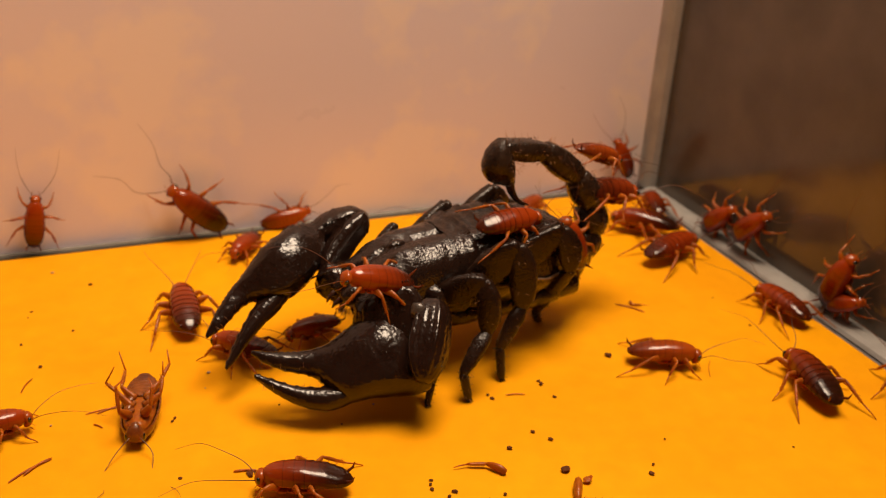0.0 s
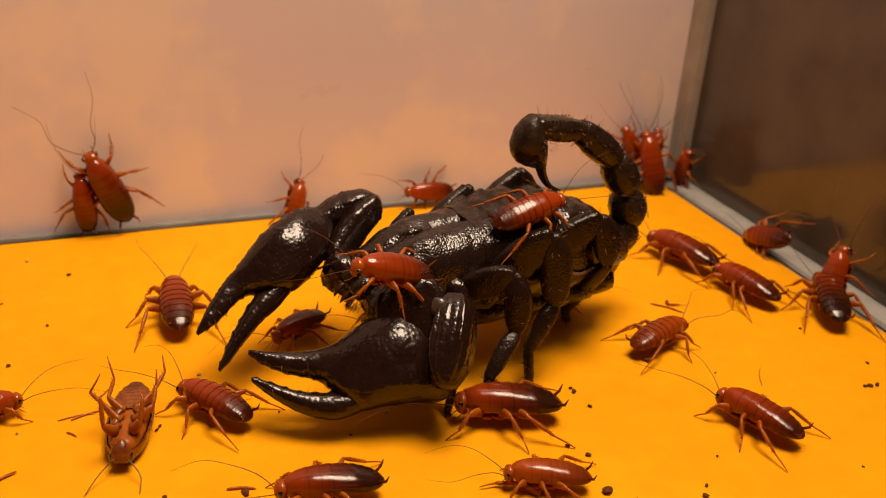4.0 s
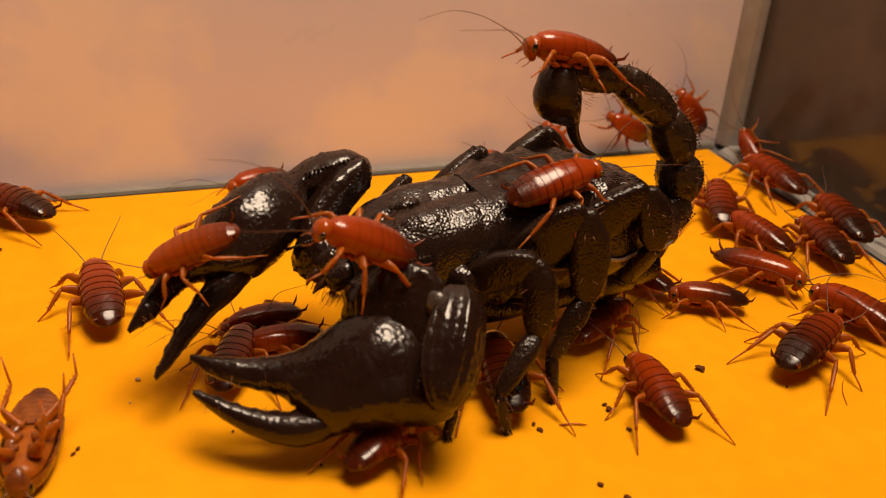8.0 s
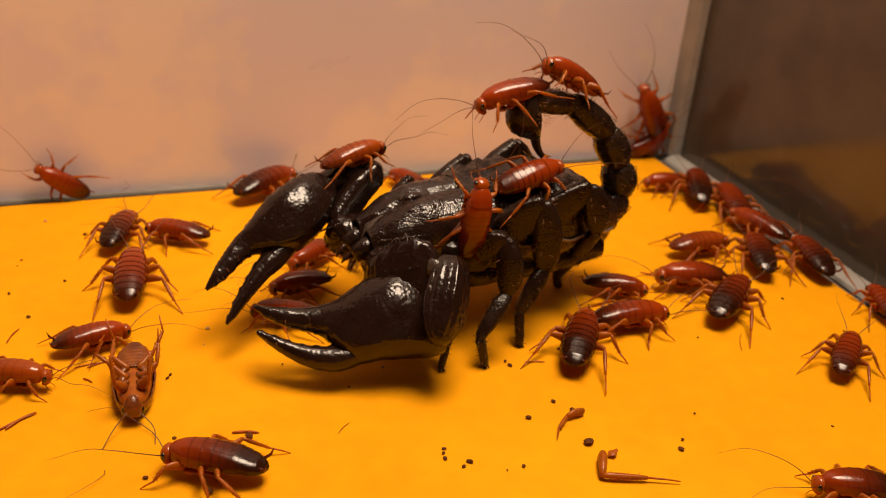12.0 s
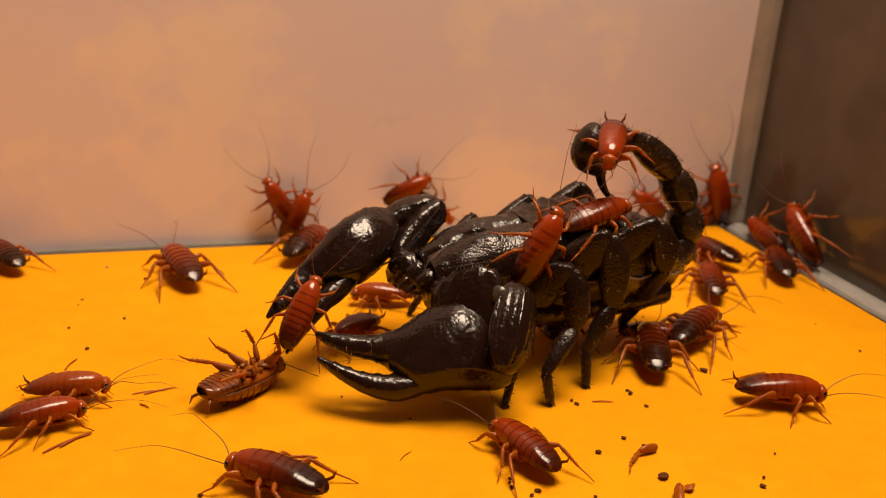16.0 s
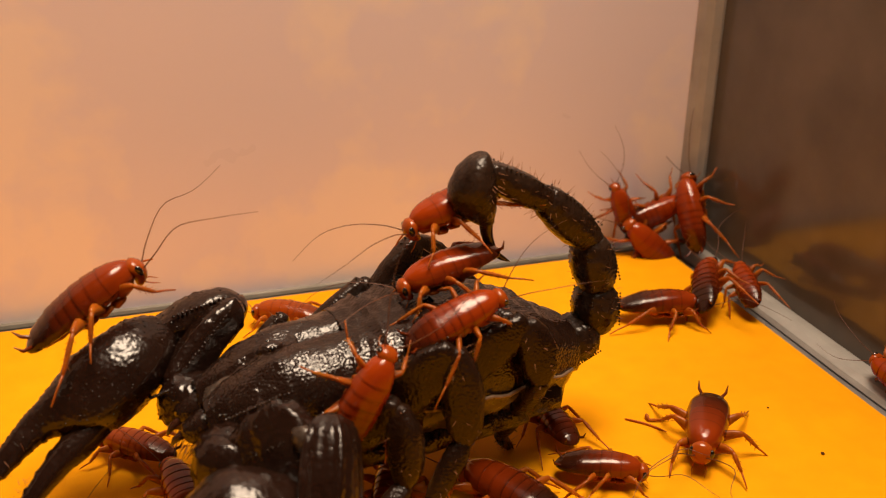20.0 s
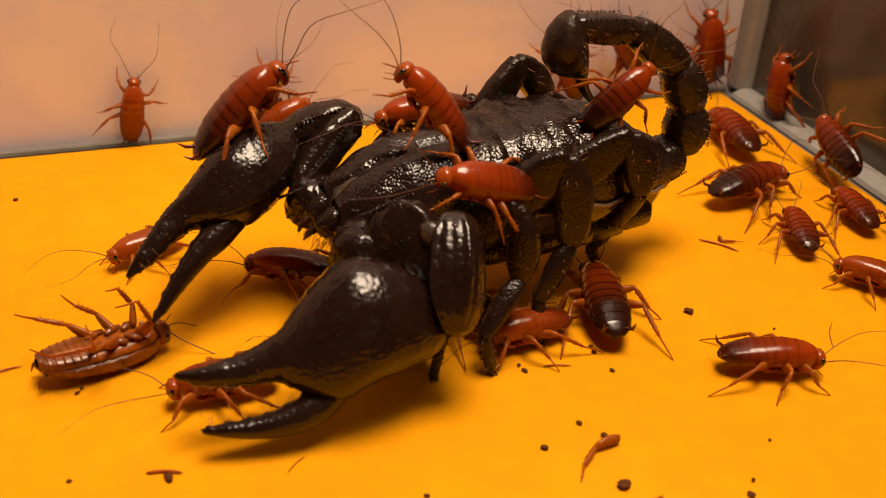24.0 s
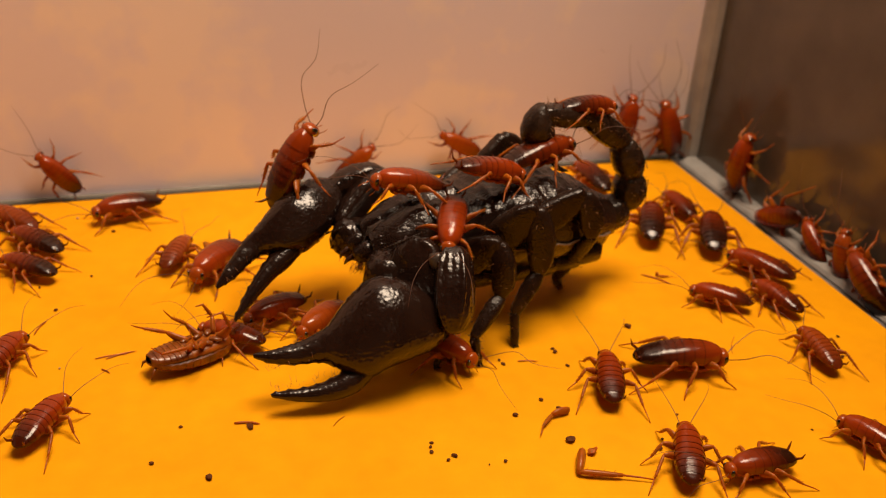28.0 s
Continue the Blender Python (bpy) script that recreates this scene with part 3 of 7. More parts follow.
leg((-0.0030, -0.0100, 0.0200), (-0.0211, -0.0132, 0.0345), (-0.0230, -0.0195, 0.0230), (-0.0205, -0.0265, 0.0090), (-0.0180, -0.0310, 0.0003), 0.0028)
LEG_UP = leg((-0.0172, -0.0105, 0.0215), (-0.0360, -0.0133, 0.0366), (-0.0425, -0.0175, 0.0225), (-0.0395, -0.0240, 0.0095), (-0.0400, -0.0290, 0.0003), 0.0033)
leg((-0.0190, -0.0100, 0.0190), (-0.0400, -0.0150, 0.0320), (-0.0480, -0.0190, 0.0215), (-0.0520, -0.0250, 0.0095), (-0.0560, -0.0290, 0.0003), 0.0028)


def granulate(ob, count, size, seed, keep=lambda c: True):
    """Fine grains standing on a shell."""
    pick = random.Random(seed)
    faces = [(f.center.copy(), f.normal.copy(), f.area) for f in ob.data.polygons if keep(f.center)]
    bm = bmesh.new()
    bmesh.ops.create_icosphere(bm, subdivisions=1, radius=1)
    ico = [v.co.copy() for v in bm.verts]
    tri = [[v.index for v in f.verts] for f in bm.faces]
    bm.free()
    verts, polys = [], []
    for c, n, _ in pick.choices(faces, [f[2] for f in faces], k=count):
        jog = Vector((pick.uniform(-1, 1), pick.uniform(-1, 1), pick.uniform(-1, 1))) * 0.0003
        r = size * pick.uniform(0.5, 1.4)
        o = c + jog - n * jog.dot(n) - n * r * 0.25
        k = len(verts)
        verts += [o + v * r for v in ico]
        polys += [[k + a for a in t] for t in tri]
    me = bpy.data.meshes.new("granulation")
    me.from_pydata(verts, [], polys)
    me.shade_smooth()
    me.materials.append(GRAINED)
    grains = new("granulation", me)
    grains.parent = ob
    tagged(grains, "fine glossy black grains", kind="stuff")


granulate(CLAW_NEAR, 800, 0.00010, 1, lambda c: c.x < 0.032)
granulate(CLAW_FAR, 1000, 0.00016, 2, lambda c: c.x < 0.030)
granulate(LEFT_FORE, 240, 0.00009, 3)
granulate(LEFT_FEMUR, 320, 0.00016, 4)
granulate(b0, 220, 0.00020, 8)
granulate(b1, 220, 0.00017, 5)
granulate(b2, 220, 0.00017, 6)
granulate(CARAPACE, 900, 0.00013, 7, lambda c: c.z > 0.02 and (abs(c.y) > 0.003 or c.x > 0.006))

# the tail: joints (forward, up) in the body's middle plane, before and after it shifts back
TAIL_A = [(-0.0560, 0.0200), (-0.0617, 0.0250), (-0.0594, 0.0340), (-0.0540, 0.0432), (-0.0427, 0.0518), (-0.0287, 0.0540), (-0.0380, 0.0370)]
TAIL_B = [(-0.0560, 0.0200), (-0.0645, 0.0228), (-0.0645, 0.0318), (-0.0598, 0.0420), (-0.0480, 0.0503), (-0.0335, 0.0522), (-0.0442, 0.0335)]
TAIL_M = [(-0.0560, 0.0200), (-0.0640, 0.0225), (-0.0640, 0.0312), (-0.0615, 0.0418), (-0.0520, 0.0510), (-0.0380, 0.0590), (-0.0430, 0.0427)]


def tail_segment(length, w0, w1, h0, h1):
    bm = bmesh.new()
    loops = []
    for j in range(25):
        s = j / 24
        swell = 0.58 + 0.45 * math.sin(math.pi * (0.03 + 0.94 * s ** 1.12)) ** 0.75 + 0.05 * math.exp(-((s - 0.88) / 0.05) ** 2)
        w = (w0 + (w1 - w0) * s) * swell
        h = (h0 + (h1 - h0) * s) * swell
        lp = []
        for k in range(32):
            a = 2 * math.pi * k / 32
            c, q = math.cos(a), math.sin(a)
            keel = 1 + (0.10 + 0.04 * math.sin(s * 60)) * max(0, math.cos(4 * a + math.pi)) ** 4 - 0.10 * max(0, math.cos(a - math.pi / 2)) ** 8
            v = Vector(((-0.03 + 1.06 * s) * length, w * c * keel, h * q * keel - 0.0004 * (q < -0.3)))
            lp.append(v + Vector((0, c, q)) * 0.00014 * noise.noise(v * 600))
        loops.append(lp)
    rings(bm, loops)
    return bm


def tail_hairs(parent, length, r, count):
    bm = bmesh.new()
    for _ in range(count):
        a = random.uniform(0, 2 * math.pi)
        e = Vector((0.2, math.cos(a), math.sin(a)))
        p = Vector((random.uniform(0.05, 1) * length, math.cos(a) * r * 0.8, math.sin(a) * r * 0.8))
        tube([p, p + e * random.uniform(0.0007, 0.0022)], [0.00007, 0.00002], 3, bm=bm)
    tagged(part("tail_hairs", bm, TOOTH, parent, "sparse bristles"), kind="stuff")


def tail_pose(joints, i):
    (x0, z0), (x1, z1) = joints[i], joints[i + 1]
    return axes((x0, 0, z0), (x1 - x0, 0, z1 - z0), (0, 1, 0))


TAIL = []
for i, (ln, w0, w1, h0, h1) in enumerate(((0.0076, 0.0046, 0.0044, 0.0042, 0.0041), (0.0091, 0.0044, 0.0041, 0.0042, 0.0041), (0.0108, 0.0041, 0.0039, 0.0041, 0.0038), (0.0142, 0.0038, 0.0035, 0.0037, 0.0035), (0.0143, 0.0034, 0.0031, 0.0029, 0.0027))):
    sg = part("tail_segment", tail_segment(ln, w0, w1, h0, h1), TAILSKIN, SCORPION, "ridged black tail segment")
    for y, z in ((1, 1), (-1, 1), (1, -1), (-1, -1)):
        studs(sg, (0.18 * ln, 0.80 * y * w0, 0.78 * z * h0), (0.90 * ln, 0.78 * y * w1, 0.76 * z * h1), (0, 0, 0), 11, 0.00022)
    tail_hairs(sg, ln, h0 * 1.1, 55)
    sg.matrix_basis = tail_pose(TAIL_A, i)
    TAIL.append(sg)
# the bulb hangs from the last joint; its sting bends back along the line to the tip
bm = bmesh.new()
loops = []
for x, y, w, h in smooth_path([(-0.0022, 0.0, 0.0018, 0.0018), (-0.0006, 0.0012, 0.0034, 0.0035), (0.0024, 0.0024, 0.0042, 0.0045), (0.0060, 0.0026, 0.0037, 0.0040), (0.0088, 0.0020, 0.0022, 0.0024), (0.0106, 0.0014, 0.0011, 0.0012)], 22):
    lp = []
    for k in range(20):
        a = 2 * math.pi * k / 20
        v = Vector((x, w * math.cos(a), y + h * math.sin(a)))
        lp.append(v + Vector((0, math.cos(a), math.sin(a))) * 0.00025 * noise.noise(v * 800))
    loops.append(lp)
rings(bm, loops)
BULB = part("sting_bulb", bm, TAILSKIN, SCORPION, "swollen hairy black sting bulb")
part("stinger", tube(smooth_path([(0.0098, 0, 0.0016), (0.0130, 0, 0.0022), (0.0168, 0, 0.0016), (0.0198, 0, -0.0006)], 12), [0.0014, 0.0013, 0.0012, 0.0011, 0.0010, 0.0009, 0.0008, 0.0007, 0.0006, 0.0005, 0.0003, 0.0001], 10), STING, BULB, "curved dark sting")
tail_hairs(BULB, 0.008, 0.0042, 60)
BULB.matrix_basis = tail_pose(TAIL_A, 5)

# kind and body length of each cockroach
ROACHLIST = [(3, 0.022), (2, 0.0165), (2, 0.0165), (2, 0.0186), (2, 0.0165), (2, 0.0165), (2, 0.0175), (2, 0.0165), (1, 0.0225), (1, 0.0196), (1, 0.0225), (1, 0.0225), (1, 0.0223), (1, 0.0206), (1, 0.0165), (1, 0.0171), (1, 0.0181), (1, 0.0188), (1, 0.0208), (1, 0.0225), (1, 0.0204), (1, 0.0165), (1, 0.019), (1, 0.019), (0, 0.0165), (0, 0.0165), (0, 0.0225), (0, 0.0184), (0, 0.0165), (0, 0.019), (0, 0.0181), (0, 0.018), (0, 0.0172), (0, 0.0165), (0, 0.0225), (0, 0.0194), (0, 0.0204), (0, 0.0196), (0, 0.0205), (0, 0.0165), (0, 0.0213), (0, 0.0165), (0, 0.0165), (0, 0.0225), (0, 0.019), (0, 0.0165), (0, 0.0165), (0, 0.0172)]
# crumbs: place, radius, stretch; shreds: place, length, turn, radius; lost legs: place, size, turn
CRUMBS = [(0.1573, 0.2245, 0.00107, 1.6), (0.0472, 0.191, 0.00101, 1.5), (0.0572, 0.2052, 0.00099, 1.8), (0.2036, 0.1999, 0.00083, 1.4), (0.1337, 0.2176, 0.00077, 1.1), (0.0973, 0.1861, 0.00073, 1.2), (0.0307, 0.3035, 0.0007, 1.2), (0.2055, 0.1996, 0.00069, 1.2), (0.1338, 0.2193, 0.00064, 1.2), (0.2106, 0.2083, 0.00063, 1.2), (0.2023, 0.2, 0.00063, 1.2), (0.0365, 0.198, 0.00061, 1.2), (0.0164, 0.2623, 0.0006, 1.2), (0.0248, 0.2781, 0.00059, 1.2), (0.0937, 0.1912, 0.00056, 1.2), (0.1436, 0.1808, 0.00055, 1.2), (0.0931, 0.1899, 0.00055, 1.2), (0.043, 0.2086, 0.00055, 1.2), (0.1237, 0.1851, 0.0013, 1.5), (0.115, 0.1962, 0.0007, 1.3), (0.1416, 0.1782, 0.0008, 1.4), (0.1256, 0.1963, 0.0007, 1.3), (0.1229, 0.2003, 0.0006, 1.2), (0.0955, 0.1851, 0.0006, 1.2), (0.0928, 0.1883, 0.0006, 1.2), (0.1073, 0.182, 0.0006, 1.2), (0.1193, 0.2157, 0.0007, 1.4), (0.1188, 0.2173, 0.0005, 1.2)]
STICKS = [(0.1255, 0.2153, 0.0050, -14.0, 0.00030), (0.0762, 0.203, 0.0043, 42.0, 0.00019), (0.0567, 0.2064, 0.0054, -15.0, 0.00053), (0.0316, 0.2386, 0.0072, 15.0, 0.00033), (0.0135, 0.2207, 0.0102, 32.0, 0.00043), (0.015, 0.2216, 0.0071, 37.0, 0.00056), (0.0131, 0.2546, 0.0062, 65.0, 0.00036), (0.0293, 0.2385, 0.0074, 4.0, 0.00027), (0.1807, 0.2109, 0.009, 54.0, 0.0002), (0.1771, 0.2456, 0.0091, -49.0, 0.00041), (0.028, 0.2327, 0.0027, -48.0, 0.00035)]
LOSTLEGS = [(0.1261, 0.1730, 1.18, -17.7, 1.4, ((-0.19, 0.24, 0.04), (-0.24, -0.02, 0.045), (0.14, -0.03, 0.035), (0.42, -0.05, 0.020))), (0.1804, 0.2466, 0.41, -15.0, 1.7, ((-0.26, 0.16, 0.035), (-0.24, -0.02, 0.045), (0.14, -0.03, 0.035), (0.42, -0.05, 0.020))),
            (0.1052, 0.1911, 1.0, -22.0, 1.1, ((0.28, -0.05, 0.03), (0.08, 0.06, 0.045), (-0.14, 0.05, 0.035), (-0.29, 0.0, 0.02)))]

# ================= cockroaches =================
def shell_mat(name, front, middle, rear, turn):
    """A shell that darkens from head to tail, paler and thinner at its rims; turn: where the dark part begins."""
    m = mat(name, front, 0.19, None, grain=500, stain=220, bump=0.10, bump_scale=1300, coat=0.05, spec=0.40)
    nt = m.node_tree
    b = nt.nodes["Principled BSDF"]
    co = nt.nodes.new("ShaderNodeTexCoord")
    xyz = nt.nodes.new("ShaderNodeSeparateXYZ")
    nt.links.new(co.outputs["Object"], xyz.inputs[0])
    spots = nt.nodes.new("ShaderNodeTexNoise")
    spots.inputs["Scale"].default_value, spots.inputs["Detail"].default_value = 420, 4
    nt.links.new(co.outputs["Object"], spots.inputs["Vector"])
    along = nt.nodes.new("ShaderNodeMath")
    along.operation = "MULTIPLY_ADD"
    nt.links.new(spots.outputs[0], along.inputs[0])
    along.inputs[1].default_value = 0.0035
    nt.links.new(xyz.outputs[0], along.inputs[2])
    place = nt.nodes.new("ShaderNodeMapRange")
    place.inputs[1].default_value, place.inputs[2].default_value = 0.0115, -0.0080
    nt.links.new(along.outputs[0], place.inputs[0])
    ramp = nt.nodes.new("ShaderNodeValToRGB")
    el = ramp.color_ramp.elements
    el[0].position, el[0].color = 0.12, (*front, 1)
    el[1].position, el[1].color = min(0.98, turn + 0.30), (*rear, 1)
    mid = el.new(turn)
    mid.color = (*middle, 1)
    nt.links.new(place.outputs[0], ramp.inputs[0])
    rim = nt.nodes.new("ShaderNodeMath")
    rim.operation = "ABSOLUTE"
    nt.links.new(xyz.outputs[1], rim.inputs[0])
    thin = nt.nodes.new("ShaderNodeMapRange")
    thin.inputs[1].default_value, thin.inputs[2].default_value, thin.inputs[4].default_value = 0.0028, 0.0043, 0.55
    nt.links.new(rim.outputs[0], thin.inputs[0])
    cm = nt.nodes.new("ShaderNodeMix")
    cm.data_type = "RGBA"
    nt.links.new(thin.outputs[0], cm.inputs[0])
    nt.links.new(ramp.outputs[0], cm.inputs[6])
    cm.inputs[7].default_value = (*middle, 1)
    # each hind ring ends in a narrow dark hem
    ring = nt.nodes.new("ShaderNodeMath")
    ring.operation = "MULTIPLY_ADD"
    ring.inputs[1].default_value, ring.inputs[2].default_value = -625.0, 10.06
    nt.links.new(xyz.outputs[0], ring.inputs[0])
    part_of = nt.nodes.new("ShaderNodeMath")
    part_of.operation = "FRACT"
    nt.links.new(ring.outputs[0], part_of.inputs[0])
    hem = nt.nodes.new("ShaderNodeMapRange")
    hem.inputs[1].default_value, hem.inputs[2].default_value, hem.inputs[4].default_value = 0.50, 1.0, 0.34
    nt.links.new(part_of.outputs[0], hem.inputs[0])
    hind = nt.nodes.new("ShaderNodeMapRange")
    hind.inputs[1].default_value, hind.inputs[2].default_value = 0.0020, -0.0005
    nt.links.new(xyz.outputs[0], hind.inputs[0])
    both = nt.nodes.new("ShaderNodeMath")
    both.operation = "MULTIPLY"
    nt.links.new(hem.outputs[0], both.inputs[0])
    nt.links.new(hind.outputs[0], both.inputs[1])
    ring = nt.nodes.new("ShaderNodeMath")
    ring.operation = "MULTIPLY_ADD"
    ring.inputs[1].default_value, ring.inputs[2].default_value = -434.8, 12.043
    nt.links.new(xyz.outputs[0], ring.inputs[0])
    part_of = nt.nodes.new("ShaderNodeMath")
    part_of.operation = "FRACT"
    nt.links.new(ring.outputs[0], part_of.inputs[0])
    seam = nt.nodes.new("ShaderNodeMapRange")
    seam.inputs[1].default_value, seam.inputs[2].default_value, seam.inputs[4].default_value = 0.84, 0.98, 0.36
    nt.links.new(part_of.outputs[0], seam.inputs[0])
    fore = nt.nodes.new("ShaderNodeMapRange")
    fore.inputs[1].default_value, fore.inputs[2].default_value = -0.0003, 0.0002
    nt.links.new(xyz.outputs[0], fore.inputs[0])
    short = nt.nodes.new("ShaderNodeMapRange")
    short.inputs[1].default_value, short.inputs[2].default_value = 0.0056, 0.0054
    nt.links.new(xyz.outputs[0], short.inputs[0])
    lines = nt.nodes.new("ShaderNodeMath")
    lines.operation = "MULTIPLY"
    nt.links.new(seam.outputs[0], lines.inputs[0])
    nt.links.new(fore.outputs[0], lines.inputs[1])
    kept = nt.nodes.new("ShaderNodeMath")
    kept.operation = "MULTIPLY_ADD"
    nt.links.new(lines.outputs[0], kept.inputs[0])
    nt.links.new(short.outputs[0], kept.inputs[1])
    nt.links.new(both.outputs[0], kept.inputs[2])
    cb = nt.nodes.new("ShaderNodeMix")
    cb.data_type = "RGBA"
    nt.links.new(kept.outputs[0], cb.inputs[0])
    nt.links.new(cm.outputs[2], cb.inputs[6])
    cb.inputs[7].default_value = (*[c * 0.8 for c in rear], 1)
    nt.links.new(cb.outputs[2], b.inputs["Base Color"])
    return m


RED = shell_mat("red_shell", (0.265, 0.0330, 0.0026), (0.175, 0.0210, 0.0020), (0.046, 0.0072, 0.0016), 0.58)
RUST = shell_mat("rust_shell", (0.215, 0.0275, 0.0024), (0.110, 0.0140, 0.0018), (0.021, 0.0046, 0.0015), 0.46)
AMBER = shell_mat("amber_shell", (0.290, 0.0500, 0.0040), (0.210, 0.0330, 0.0030), (0.110, 0.0170, 0.0022), 0.62)
TAN = mat("tan_shell", (0.25, 0.066, 0.009), 0.26, (0.085, 0.018, 0.003), grain=700, stain=300, bump=0.25, bump_scale=1500, coat=0.2, spec=0.4)
SHANK = mat("amber_leg", (0.36, 0.096, 0.0060), 0.32, (0.22, 0.050, 0.0036), grain=900, stain=300, spec=0.28, sub=0.3)
FEELER = mat("brown_feeler", (0.13, 0.045, 0.016), 0.45, (0.08, 0.025, 0.010))

BL = 0.020                       # body length that the parts are built for
R_W = lerp_table([-0.50, -0.475, -0.43, -0.35, -0.23, -0.08, 0.10, 0.22, 0.32, 0.39, 0.44, 0.47], [0.020, 0.080, 0.128, 0.168, 0.196, 0.205, 0.197, 0.182, 0.160, 0.128, 0.088, 0.050])
R_T = lerp_table([-0.50, -0.46, -0.40, -0.20, 0.05, 0.20, 0.34, 0.42, 0.47], [0.185, 0.225, 0.270, 0.345, 0.385, 0.388, 0.372, 0.345, 0.300])
R_L = lerp_table([-0.50, -0.20, 0.2, 0.46], [0.175, 0.200, 0.215, 0.215])
SHELLS = [("head_shield", 0.235, 0.47), ("back_plate", 0.115, 0.255), ("back_plate", 0.005, 0.135), ("tail_plate", -0.075, 0.025), ("tail_plate", -0.155, -0.060),
          ("tail_plate", -0.235, -0.140), ("tail_plate", -0.315, -0.220), ("tail_plate", -0.395, -0.300), ("tail_plate", -0.500, -0.380)]
COATS = [RED, RUST, AMBER, TAN]
LABELS = ["glossy red cockroach nymph with a darker banded rear", "dark brown cockroach with a reddish head shield", "pale amber cockroach nymph with fine bands", "dead tan cockroach lying on its back, legs up"]


def shank(parent, hip, knee, ankle, toe, material, name="leg", fat=1.0):
    """One leg: thigh, spiny shin and thin jointed foot, in body lengths."""
    hip, knee, ankle, toe = (Vector(p) * BL for p in (hip, knee, ankle, toe))
    bm = tube(smooth_path([hip, hip.lerp(knee, 0.5) + Vector((0, 0, 0.0003)), knee], 6), [(a * fat, b * fat) for a, b in ((0.0005, 0.0008), (0.00062, 0.0010), (0.0006, 0.0010), (0.00054, 0.0009), (0.00046, 0.00068), (0.00034, 0.00045))], 8)
    thigh = part(name, bm, material, parent)
    d = (ankle - knee)
    bm = tube([knee + d * (k / 6) for k in range(7)], [r * fat for r in (0.00030, 0.00039, 0.00042, 0.00040, 0.00036, 0.00032, 0.00025)], 7)
    axis = d.normalized()
    one = axis.orthogonal().normalized()
    two = axis.cross(one)
    for k in range(16):
        turn = 2.4 * k
        out = one * math.cos(turn) + two * math.sin(turn)
        root = knee + d * (0.14 + 0.05 * k) + out * 0.00026 * fat
        tube([root, root + out * 0.00052 + axis * 0.00050], [0.00008, 0.00002], 3, bm=bm)
    part("shin", bm, material, thigh)
    mid = ankle.lerp(toe, 0.6) + Vector((0, 0, 0.0001))
    part("foot", tube([ankle, mid, toe], [0.00020, 0.00016, 0.00011], 6), material, thigh)
    return thigh


